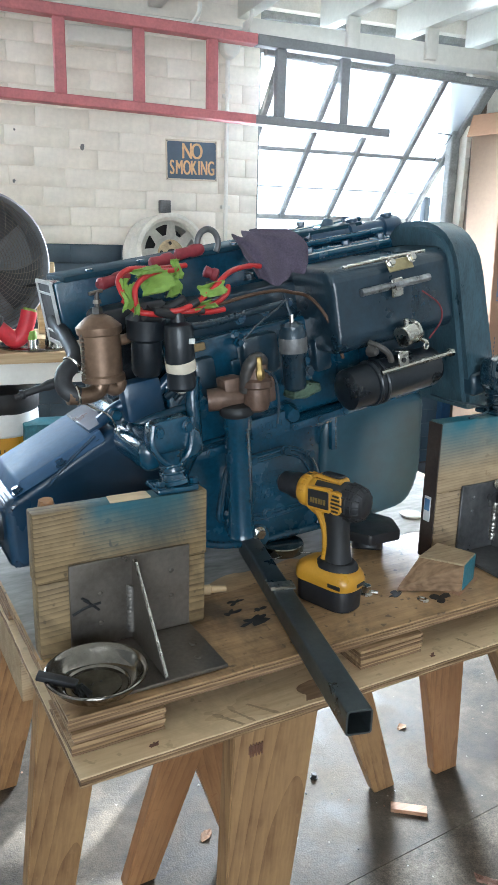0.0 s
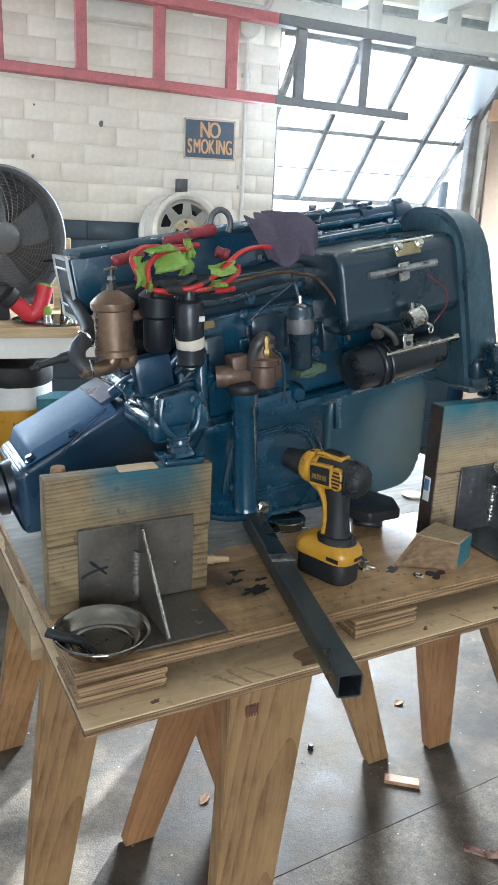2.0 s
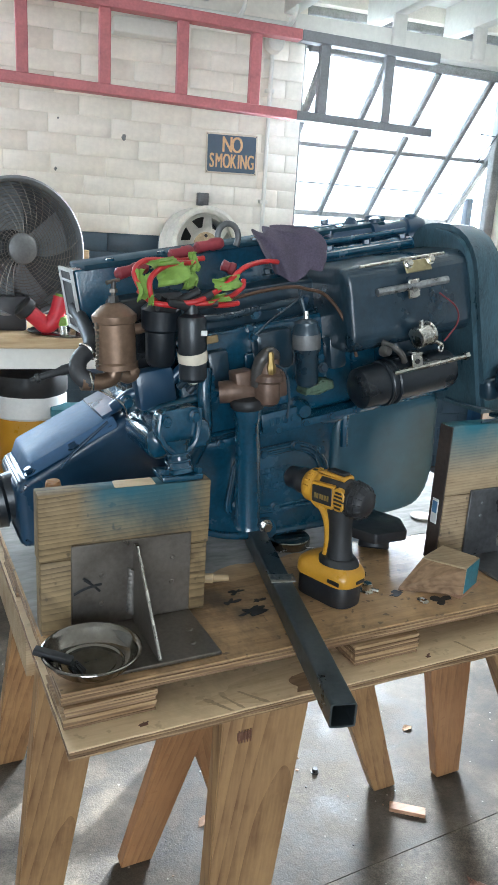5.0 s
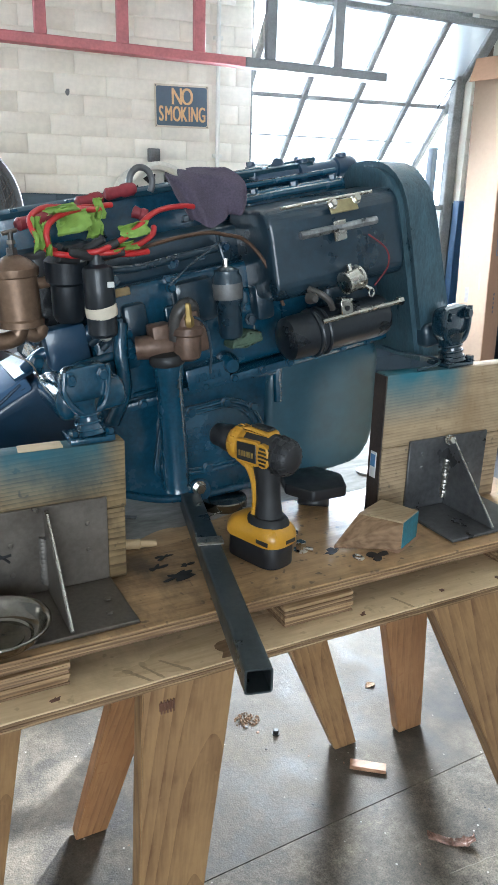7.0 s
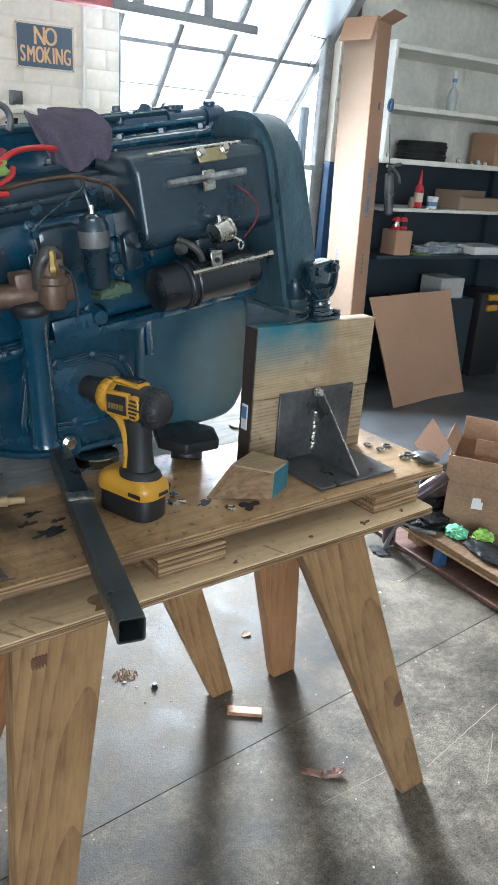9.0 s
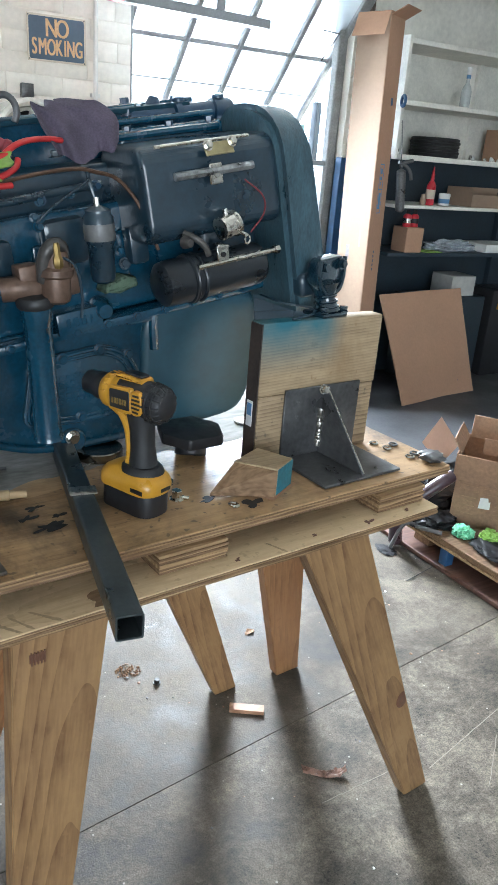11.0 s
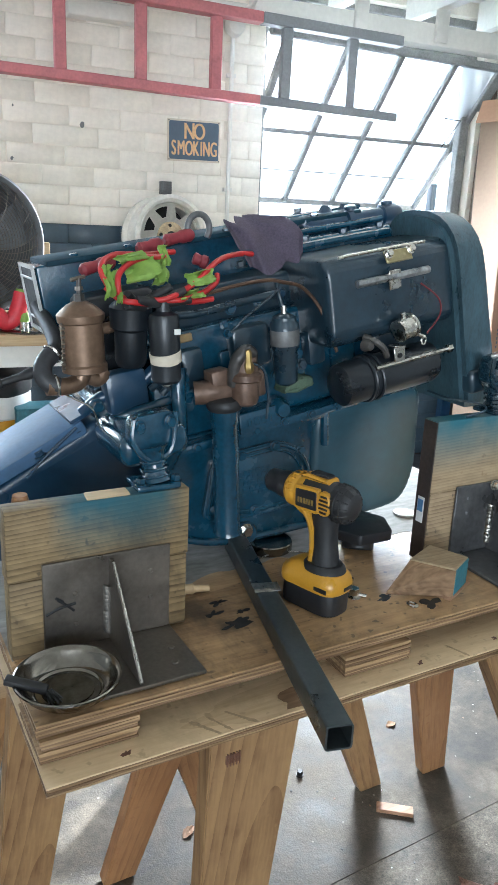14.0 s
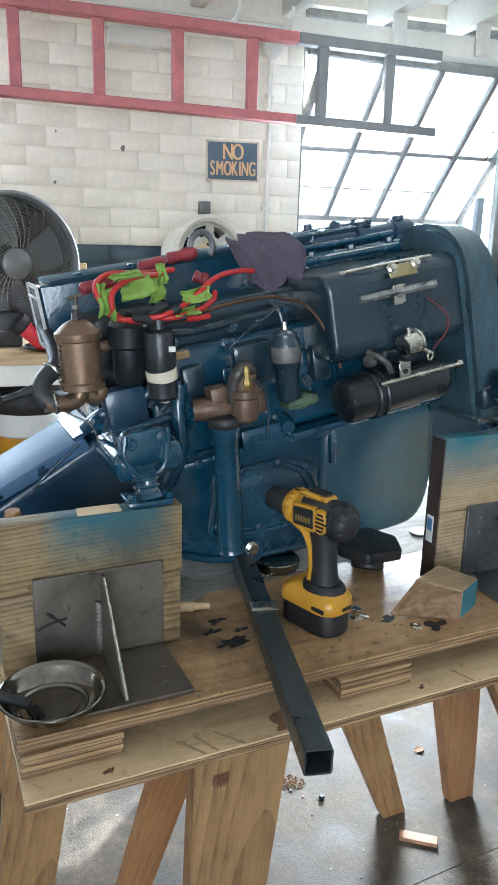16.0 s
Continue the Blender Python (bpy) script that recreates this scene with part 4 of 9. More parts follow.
M_STAIN1 = stained_timber("treated_lumber_blue_sprayed", M_TREATED, 1.138 - 0.909, 0.085, (0.012, 0.085, 0.115), 0.028, 0.112)
M_STAIN2 = stained_timber("pale_lumber_blue_sprayed", M_LUMBER, 1.195 - 0.909, 0.10, (0.022, 0.125, 0.165), -0.085, 0.145)
mb1 = mount_block("mounting_block", "weathered treated-lumber mounting block with steel angle bracket", -0.012, 0.272, 0.145, 1.148, 1.035, (M_STAIN1, M_TREATED), None, None)
mb2 = mount_block("mounting_block", "pale lumber mounting block with dark steel angle bracket", 0.797, 1.113, 0.163, 1.203, 1.055, (M_STAIN2, M_LUMBERDIRTY), None, None)

def angle_bracket(t, u0, u1, v_face, top, v_front, gu, mat, holes, lab):
    bm = BMN()
    box(bm, (u0, v_face - 0.006, 0.916), (u1, v_face - 0.0005, top), 0.0012, 1)
    part("vertical_plate", bm, mat, t, lab)
    bm = BMN()
    box(bm, (u0 - 0.002, v_front, 0.9095), (u1 + 0.002, v_face - 0.001, 0.9155), 0.0012, 1)
    part("base_plate", bm, mat, t)
    bm = BMN()
    prism(bm, [(v_face - 0.007, 0.917), (v_front + 0.004, 0.917), (v_front + 0.004, 0.921), (v_face - 0.02, top - 0.006), (v_face - 0.007, top - 0.006)], gu - 0.003, gu + 0.003, "vz", 0.0008, 1)
    part("gusset", bm, mat, t)
    bm = BMN()
    hose(bm, [(gu - 0.006 + 0.0012 * math.sin(k * 2.3), v_face - 0.0085, 0.93 + (top - 0.05 - 0.93) * k / 30) for k in range(31)], 0.0065, 12, 2)
    rough_up(bm, 0.0016 if mat is not M_STEEL else 0.0003, 150 if mat is not M_STEEL else 60)
    part("weld_bead", bm, M_WELD if mat is not M_STEEL else M_SMOOTHWELD, t, "lumpy bright weld bead" if mat is not M_STEEL else "smooth grey weld bead")
    # a bright rod puts in the window's reflection along the gusset edge
    bm = BMN()
    cyl(bm, (gu, v_front + 0.0035, 0.9205), (gu, v_face - 0.0205, top - 0.0065), 0.0018 if mat is M_STEEL else 0.0014, seg=8)
    part("edge_glint", bm, M_BRIGHT, t, "bright rod for the glint on the gusset's edge")
    for (a, b) in holes:
        bm = BMN()
        cyl(bm, (a, v_face - 0.0062, b), (a, v_face - 0.0082, b), 0.0042, 0.0034, 14, 0.0006)
        cyl(bm, (a, v_face - 0.0082, b), (a, v_face - 0.0086, b), 0.0016, seg=6)
        part("screw", bm, mat, t)

angle_bracket(mb1, 0.037, 0.238, 0.145, 1.060, -0.002, 0.140, M_STEEL, ((0.085, 1.005), (0.205, 1.02), (0.205, 0.975), (0.085, 0.955)), "plain grey mill-steel plate")
for u, v in ((0.215, 0.075), (0.205, 0.035)):
    bm = BMN()
    cyl(bm, (u, v, 0.9157), (u, v, 0.918), 0.006, 0.005, 14, 0.0008)
    part("screw", bm, M_STEEL, mb1)
angle_bracket(mb2, 0.862, 1.066, 0.163, 1.064, 0.010, 0.965, M_DARKSTEEL, ((0.895, 1.035), (0.895, 1.005), (1.02, 0.995)), "dark smudged hot-rolled plate")
bm = BMN()
hexbolt(bm, (0.957, 0.152, 1.058), (0, -1, 0.2), 0.008, 0.012)
part("bolt", bm, M_BRIGHT, mb2, "bright bolt at the gusset's top")
# dark face puts in the end grain's shade along with its stain
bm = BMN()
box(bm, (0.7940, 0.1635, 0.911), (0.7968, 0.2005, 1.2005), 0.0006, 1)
part("stained_end", bm, material("shaded_stained_end_grain", (0.045, 0.032, 0.026), 0.7, vary=0.4, scale=30, fine=120, bump=0.4), mb2, "sawn end darkened for shade and stain")
bm = BMN()
box(bm, (0.7925, 0.174, 0.992), (0.7938, 0.192, 1.045))
part("price_tag", bm, M_PAPER, mb2, "small white and blue paper tag")
bm = BMN()
box(bm, (0.7917, 0.176, 1.015), (0.7924, 0.190, 1.040))
part("tag_print", bm, M_BLUEINK, mb2)
bm = BMN()
prism(bm, rounded([(0.108, 0.1475), (0.176, 0.1475), (0.178, 0.181), (0.112, 0.181)], 0.004), 1.1482, 1.1488, "uv")
part("bare_patch", bm, M_PLYPALE, mb1, "pale unpainted patch on the top edge")
# sooty scorch mark on the first plate
bm = BMN()
for pts in (((0.040, 0.138, 0.978), (0.06, 0.138, 0.986), (0.085, 0.138, 0.99)), ((0.058, 0.138, 1.0), (0.07, 0.138, 0.99), (0.082, 0.138, 0.978)), ((0.055, 0.138, 1.004), (0.066, 0.138, 0.996))):
    hose(bm, pts, 0.0022, 6, 4)
part("marker_line", bm, M_RUBBER, mb1, "black marker scribble")

# ---- the square steel tube ----
ud = (Vector((0.478, 0.37, 0)) - Vector((0.322, -0.223, 0)))
ln = ud.length
TM = BENCH @ Matrix.Translation((0.322, -0.223, 0.9085)) @ Matrix.Rotation(math.atan2(ud.y, ud.x), 4, "Z")
tube = thing("square_tube", "grey square steel tube lying across the bench under the engine", "steel tube", (0, 0, 0), TM)
bm = BMN()
W, T = 0.0381, 0.0028
sect = [rounded([(-W / 2 + e, e), (W / 2 - e, e), (W / 2 - e, W - e), (-W / 2 + e, W - e)], 0.005 - e * 0.9, 3) for e in (0.0, T)]
rings = [[bm.verts.new((x, y, z)) for y, z in sect[k]] for x, k in ((0, 0), (ln, 0), (ln, 1), (0, 1))]
for q in range(4):
    r0, r1 = rings[q], rings[(q + 1) % 4]
    for i in range(len(r0)):
        bm.faces.new((r0[i], r0[(i + 1) % len(r0)], r1[(i + 1) % len(r0)], r1[i]))
part("tube_wall", bm, M_TUBE, tube, F=TM)
bm = BMN()
bmesh.ops.create_grid(bm, x_segments=12, y_segments=20, size=0.5, matrix=Matrix.Translation((ln * 0.585 + 0.012, 0, W + 0.0005)) @ Matrix.Diagonal((0.030, W + 0.008, 1, 1)))
for v in bm.verts:
    e = min(1.0, max(0.0, (0.5 - abs(v.co.x - ln * 0.585 - 0.012) / 0.030) * 6))
    v.co.z += e * (0.0022 + 0.0007 * math.sin(v.co.y * 700 + 3 * noise.noise(v.co * 60)) + 0.0009 * noise.noise(v.co * 160))
bmesh.ops.solidify(bm, geom=bm.faces[:], thickness=-0.002)
part("weld_bead", bm, M_WELD, tube, "bright weld bead across the top", F=TM)

for c, n, r in (((1.121, -0.0605, 0.345), (0, -1, 0.05), 0.018),):
    bm = BMN()
    lathe(bm, [(r, 0), (r * 0.97, 1)], c, Vector(c) + Vector(n) * 0.0012, 20)
    for v in bm.verts:
        v.co.z = c[2] + (v.co.z - c[2]) * 1.35
        v.co.x = min(v.co.x, 1.133 + (0.345 - v.co.z) * 0.38)
    part("knot", bm, M_KNOT, stand, "dark brown knot in the leg")
bm = BMN()
box(bm, (0.247, -0.0605, 0.788), (0.272, -0.0575, 0.803), 0.0008, 1)
for k in range(5):
    box(bm, (0.249 + 0.005 * k, -0.0615, 0.784), (0.251 + 0.005 * k, -0.0580, 0.806), 0.0004, 1)
part("splinter_patch", bm, M_KNOT, stand, "dark splintered notch")

# ---- the marine engine ----
M_HOSE = material("weathered_grey_rubber", (0.038, 0.039, 0.042), 0.55, vary=0.4, scale=22, bump=0.25)
M_CASTDARK = material("oily_cast_alloy", (0.075, 0.07, 0.065), 0.45, metal=0.4, vary=0.4, scale=25, bump=0.3)
M_HOUSING = material("thick_brushed_blue_enamel", (0.040, 0.078, 0.100), 0.42, vary=0.45, scale=40, fine=260, bump=0.6, stretch=(1, 1, 0.35), coat=0.3)
M_FOOT = material("wet_look_navy_enamel", (0.008, 0.024, 0.038), 0.18, vary=0.35, scale=14, fine=120, bump=0.3, coat=1.0, rough_vary=0.06)
M_REDDARK = material("dark_red_lead", (0.16, 0.015, 0.02), 0.45, vary=0.2, scale=30, bump=0.1)
ST, CT = math.sin(radians(10)), math.cos(radians(10))
TILT10 = Matrix.Rotation(radians(-10), 4, "Y")            # the crank line rises towards the flywheel
AX = Vector((CT, 0, ST))                                  # along the crank
UPX = Vector((-ST, 0, CT))                                # square to it
engine = thing("marine_engine", "blue-painted four-cylinder marine engine tilted on wooden blocks", "engine", (0.5, 0.46, 0.909))


def eng(name, mat, lab="", parent=None):
    def put(bm):
        return part(name, bm, mat, parent or engine, lab)
    return put


def bolts(places, normal, mat, r=0.008, h=0.007, parent=None, name="bolt"):
    for p in places:
        part(name, hexbolt(BMN(), p, normal, r, h), mat, parent or engine)


# sump and crankcase
bm = BMN()
prism(bm, rounded([(0.640, 1.195), (0.640, 0.945), (0.80, 0.942), (0.895, 0.957), (0.925, 1.03), (0.918, 1.235)], 0.045), 0.35, 0.64, "uz", 0.018, 3)
eng("oil_pan", M_PAN, "smooth satin blue oil pan")(bm)
bm = BMN()
prism(bm, rounded([(0.295, 1.15), (0.295, 1.03), (0.325, 0.965), (0.41, 0.936), (0.49, 0.930), (0.655, 0.940), (0.662, 1.20)], 0.02), 0.362, 0.62, "uz", 0.012, 3)
case = eng("crankcase", M_BLUE, "glossy teal-blue crankcase")(bm)
bm = BMN()
hose(bm, [(0.325, 0.360, 0.967), (0.41, 0.360, 0.940), (0.49, 0.360, 0.934), (0.56, 0.360, 0.937), (0.66, 0.360, 0.942)], 0.008)
eng("lower_flange", M_BLUE, parent=case)(bm)
bm = BMN()
cyl(bm, (0.495, 0.35, 0.945), (0.495, 0.40, 0.945), 0.026, 0.03, 20, 0.004)
eng("drain_boss", M_BLUE, parent=case)(bm)
bolts([(0.49, 0.347, 0.957)], (0, -1, 0), M_BRIGHT, 0.011, 0.01)

# side cover with a double bead round it
outline = rounded([(0.392, 0.985), (0.412, 1.118), (0.475, 1.127), (0.56, 1.139), (0.612, 1.118), (0.640, 1.07), (0.655, 1.002), (0.52, 0.984)], 0.03)
bm = BMN()
prism(bm, outline, 0.350, 0.3635, "uz", 0.003, 2)
cover = eng("side_cover", M_BLUE, "ribbed side cover with raised border")(bm)
mid = Vector((0.52, 1.055))
for k, s in enumerate((0.93, 0.80)):
    bm = BMN()
    loop = [tuple(mid + (Vector(p) - mid) * s) for p in outline]
    hose(bm, [(a, 0.349, b) for a, b in loop + loop[:1]], 0.0042 if k == 0 else 0.003, 8, 1, smooth=False)
    eng("bead", M_BLUE, parent=cover)(bm)
bm = BMN()
for r in range(5):
    u = 0.465
    random.seed(20 + r)
    while u < 0.54 + 0.01 * (r % 2):
        w = random.uniform(0.004, 0.011)
        box(bm, (u, 0.3475, 1.075 - r * 0.012 + (u - 0.465) * 0.12), (u + w, 0.3502, 1.0825 - r * 0.012 + (u - 0.465) * 0.12), 0.0006, 1)
        u += w + 0.004
eng("raised_lettering", M_BLUE, "raised cast bars", cover)(bm)
bolts([(0.418, 0.345, 1.012), (0.507, 0.345, 1.000), (0.60, 0.345, 1.012), (0.645, 0.345, 1.03), (0.606, 0.345, 1.116), (0.545, 0.345, 1.13), (0.47, 0.345, 1.118)], (0, -1, 0), M_BLUE, 0.0085, 0.008, cover)

# the flange between sump and block
bm = BMN()
box(bm, (0.33, 0.335, 1.183), (0.925, 0.65, 1.2), 0.004, 2, TILT10)
eng("pan_rail", M_BLUE)(bm)
bolts([(0.37 + k * 0.062, 0.333, 1.148 + k * 0.062 * 0.1763) for k in range(9)], (0, -1, 0), M_BLUE, 0.007, 0.006)

# cylinder block and head
bm = BMN()
box(bm, (0.30, 0.365, 1.20), (0.90, 0.62, 1.40), 0.012, 3, TILT10)
block = eng("cylinder_block", M_BLUE)(bm)
bm = BMN()
for k in range(5):
    c = Vector((0.34 + 0.12 * k, 0.362, 1.255 + 0.12 * k * 0.1763))
    box(bm, c - Vector((0.03, 0.006, 0.05)), c + Vector((0.03, 0.01, 0.05)), 0.008, 2, TILT10)
eng("cast_rib", M_BLUE, parent=block)(bm)
bm = BMN()
box(bm, (0.28, 0.39, 1.395), (0.88, 0.62, 1.465), 0.010, 3, TILT10)
head = eng("cylinder_head", M_BLACK, "dark blue-black cylinder head")(bm)
bolts([(0.33 + k * 0.085, 0.43, 1.437 + k * 0.085 * 0.1763) for k in range(7)], UPX, M_BLACK, 0.009, 0.01, head)
bm = BMN()                                              # the long water-jacketed manifold
box(bm, (0.124, 0.475, 1.4087), (0.80, 0.575, 1.5197), 0.004, 3, TILT10)
manifold = eng("exhaust_manifold", M_BLUE, "long dark blue exhaust manifold")(bm)
bm = BMN()
box(bm, (0.132, 0.462, 1.5185), (0.80, 0.590, 1.5285), 0.003, 2, TILT10)
eng("top_plate", material("dull_blue_gasket_face", (0.010, 0.036, 0.055), 0.75, vary=0.4, scale=12, bump=0.3, spec=0.2), "flat top plate", manifold)(bm)
bolts([(0.19 + k * 0.1, 0.48, 1.4765 + k * 0.1 * 0.1763) for k in range(6)], UPX, M_BLUE, 0.008, 0.006, manifold)
M_GASKET = material("pale_scraped_aluminium", (0.50, 0.50, 0.49), 0.5, metal=0.5, vary=0.25, scale=30, bump=0.1)
# bare flange at the manifold's open end
FM = Matrix.Translation((0.1268, 0.525, 1.4035)) @ Matrix.Rotation(radians(-10), 4, "Y")
bm = BMN()
def ring_plate(bm, w, h, t, bar_w, M):
    """A flat rectangular frame, one piece."""
    rings = [[bm.verts.new(M @ Vector((x, a * (w / 2 - e), b * (h / 2 - e)))) for a, b in ((-1, -1), (1, -1), (1, 1), (-1, 1))] for x, e in ((0, 0), (-t, 0), (-t, bar_w), (0, bar_w))]
    for k in range(4):
        p, q = rings[k], rings[(k + 1) % 4]
        for i in range(4):
            bm.faces.new((p[i], p[(i + 1) % 4], q[(i + 1) % 4], q[i]))
ring_plate(bm, 0.104, 0.120, 0.005, 0.0060, FM)
eng("gasket_flange", M_GASKET, "bare pale gasket flange at the open end", manifold)(bm)
for z in (-0.036, 0.036):
    bm = BMN()
    t_ = bmesh.new()
    box(t_, (-0.0045, -0.0458, z - 0.002), (-0.0005, 0.0458, z + 0.002), 0.0006, 1)
    bmesh.ops.transform(t_, matrix=FM, verts=t_.verts)
    merge(bm, t_)
    eng("gasket_bridge", M_GASKET, parent=manifold)(bm)
# a solid black plate takes the place of the port's shaded inside
bm = BMN()
t_ = bmesh.new()
box(t_, (-0.002, -0.0459, -0.0538), (0.004, 0.0459, 0.0538), 0.0006, 1)
bmesh.ops.transform(t_, matrix=FM, verts=t_.verts)
merge(bm, t_)
eng("open_port", M_RUBBER, "black plate for the shade in the open port", manifold)(bm)
bm = BMN()                                              # thermostat pipes at the top right
lathe(bm, [(0.012, 0), (0.015, 0.03), (0.015, 0.40), (0.022, 0.41), (0.022, 0.47), (0.017, 0.48), (0.018, 0.78), (0.023, 0.79), (0.023, 0.94), (0.019, 0.98), (0.010, 1)], (0.665, 0.472, 1.545), (0.902, 0.472, 1.583), 24)
outlet = eng("water_outlet", M_NAVY, "glossy blue water outlet pipe")(bm)
for u in (0.775, 0.868):
    bm = BMN()
    z = 1.545 + (u - 0.665) * 0.160
    lathe(bm, [(0.010, 0), (0.010, 0.5), (0.013, 0.55), (0.013, 0.85), (0.009, 1)], (u, 0.472, z + 0.012), (u - 0.004, 0.472, z + 0.030), 14)
    eng("pipe_cap", M_NAVY, parent=outlet)(bm)
bm = BMN()
box(bm, (0.72, 0.50, 1.540), (0.84, 0.60, 1.580), 0.010, 2, TILT10)
cyl(bm, (0.80, 0.53, 1.575), (0.80, 0.53, 1.597), 0.014, 0.012, 12, 0.002)
cyl(bm, (0.74, 0.52, 1.565), (0.745, 0.52, 1.590), 0.017, 0.012, 12, 0.003)
eng("thermostat_housing", M_NAVY)(bm)
bm = BMN()
box(bm, (0.62, 0.42, 1.462), (0.86, 0.62, 1.542), 0.012, 3, TILT10)
eng("valve_chest", M_BLUE)(bm)
for pts, r in (([(0.56, 0.455, 1.522), (0.68, 0.452, 1.543), (0.84, 0.452, 1.571)], 0.006), ([(0.60, 0.415, 1.505), (0.70, 0.412, 1.524), (0.83, 0.412, 1.546)], 0.0075), ([(0.62, 0.53, 1.552), (0.72, 0.53, 1.572), (0.84, 0.535, 1.594)], 0.006)):
    bm = BMN()
    hose(bm, pts, r)
    eng("fuel_line", M_BLUE)(bm)
bolts([(0.66, 0.47, 1.548), (0.70, 0.56, 1.572), (0.64, 0.43, 1.518), (0.73, 0.43, 1.535), (0.82, 0.43, 1.551)], UPX, M_NAVY, 0.009, 0.010)

# the flywheel housing, rounded like a tombstone, and its wide rim
shape = [(0.238, 1.20)] + [(0.238, 1.45)] + [(0.350 + 0.112 * math.copysign(abs(math.cos(a)) ** 0.8, math.cos(a)), 1.485 + 0.104 * math.sin(a) ** 0.8) for a in [math.pi - k * math.pi / 12 for k in range(13)]] + [(0.462, 1.45), (0.50, 1.20)]
bm = BMN()
t_ = bmesh.new()
prism(t_, shape, 0.0, 1.0, "vz")
for w in t_.verts:                                        # it leans back and grows wider towards its foot
    left, right = 0.852 + (1.524 - w.co.z) * 0.25, 0.940 + (1.526 - w.co.z) * 0.30
    w.co.x = left + (right - left) * w.co.x
bmesh.ops.remove_doubles(t_, verts=t_.verts, dist=1e-5)
bmesh.ops.recalc_face_normals(t_, faces=t_.faces)
bmesh.ops.bevel(t_, geom=[e for e in t_.edges if e.calc_face_angle(0) > 0.6], offset=0.012, segments=4, affect="EDGES")
merge(bm, t_)
eng("flywheel_housing", M_HOUSING, "tall rounded blue-black flywheel housing")(bm)
bm = BMN()
prism(bm, [(0.33, 1.235), (0.33, 1.42), (0.50, 1.42), (0.62, 1.36), (0.62, 1.19), (0.40, 1.19)], -0.12, 0.02, "vz", 0.02, 3, M=Matrix.Translation((0.87, 0, 1.36)) @ TILT10 @ Matrix.Translation((0, 0, -1.36)))
eng("bell_casting", M_BLACK)(bm)
# generator and starter along the near side
G0 = Vector((0.590, 0.335, 1.405))
G1 = G0 + AX * 0.29
bm = BMN()
t_ = bmesh.new()
prism(t_, rounded([(-0.085, -0.075), (0.085, -0.075), (0.085, 0.088), (-0.078, 0.088)], 0.034, 6), 0.0, 0.29, "vz", 0.010, 3)
bmesh.ops.transform(t_, matrix=Matrix.Translation(G0) @ TILT10, verts=t_.verts)
merge(bm, t_)
gen = eng("generator", M_BLACK, "dark enamelled generator")(bm)
bm = BMN()
hose(bm, [(0.606, 0.264, 1.497), (0.70, 0.264, 1.514), (0.80, 0.264, 1.531)], 0.003, 8)
eng("edge_strip", M_BRIGHT, "worn bright edge", gen)(bm)
bm = BMN()
c = Vector((0.728, 0.249, 1.505))
box(bm, c - Vector((0.03, 0.002, 0.012)), c + Vector((0.03, 0.002, 0.012)), 0.0015, 1, TILT10 @ Matrix.Rotation(radians(-28), 4, "X"))
eng("data_plate", material("tarnished_brass_plate", (0.42, 0.36, 0.2), 0.4, metal=0.8, vary=0.3, scale=30, bump=0.2), "tarnished brass plate", gen)(bm)
bolts([(0.703, 0.247, 1.507), (0.753, 0.247, 1.517)], (0, -1, 0.4), M_BRIGHT, 0.007, 0.008, gen)
bm = BMN()
c = Vector((0.722, 0.243, 1.462))
box(bm, c - Vector((0.014, 0.002, 0.018)), c + Vector((0.014, 0.002, 0.018)), 0.002, 1, TILT10)
cyl(bm, c + Vector((0, -0.001, 0)), c + Vector((0, -0.004, 0)), 0.006, seg=12)
eng("mounting_tab", M_BRIGHT, "bright steel tab", gen)(bm)
bm = BMN()
hose(bm, [(0.640, 0.2475, 1.452), (0.72, 0.245, 1.4665), (0.803, 0.2475, 1.481)], 0.0075, 8)
eng("clamp_strap", material("worn_steel_strap", (0.30, 0.31, 0.32), 0.35, metal=0.8, vary=0.8, scale=38), "worn steel strap", gen)(bm)
S0 = Vector((0.618, 0.262, 1.262))
S1 = S0 + AX * 0.235
bm = BMN()
lathe(bm, [(0.016, 0), (0.030, 0.015), (0.040, 0.05), (0.042, 0.10), (0.042, 0.26), (0.0455, 0.265), (0.0455, 0.31), (0.0415, 0.315), (0.0415, 0.93), (0.038, 0.97), (0.02, 1)], S0, S1, 36)
starter = eng("starter_motor", M_GLOSSBLACK, "black enamelled starter motor")(bm)
bm = BMN()
for f_ in (0.29, 0.36):
    torus(bm, S0 + AX * 0.235 * f_, AX, 0.0435, 0.0035, 36, 6)
eng("clamp_band", M_GLOSSBLACK, parent=starter)(bm)
bm = BMN()
cyl(bm, S0 + AX * 0.066 + Vector((0, -0.036, 0.027)), S0 + AX * 0.252 + Vector((0, -0.036, 0.027)), 0.0055, seg=8)
cyl(bm, S0 + AX * 0.240 + Vector((0, -0.036, 0.027)), S0 + AX * 0.250 + Vector((0, -0.036, 0.027)), 0.0085, seg=6)
eng("through_bolt", M_BRIGHT, "long worn through bolt", starter)(bm)
# starter relay
R0 = Vector((0.722, 0.222, 1.368))
bm = BMN()
lathe(bm, [(0.014, 0), (0.021, 0.04), (0.021, 0.72), (0.024, 0.74), (0.024, 0.84), (0.02, 0.86), (0.016, 1)], R0, R0 + Vector((0.042, 0.004, 0.014)), 24)
relay = eng("starter_relay", M_BRIGHT, "bright zinc-plated starter relay")(bm)
bm = BMN()
cyl(bm, R0 + Vector((0.012, 0, 0.02)), R0 + Vector((0.008, 0, 0.036)), 0.005, seg=8)
eng("terminal", M_BRIGHT, parent=relay)(bm)
bm = BMN()
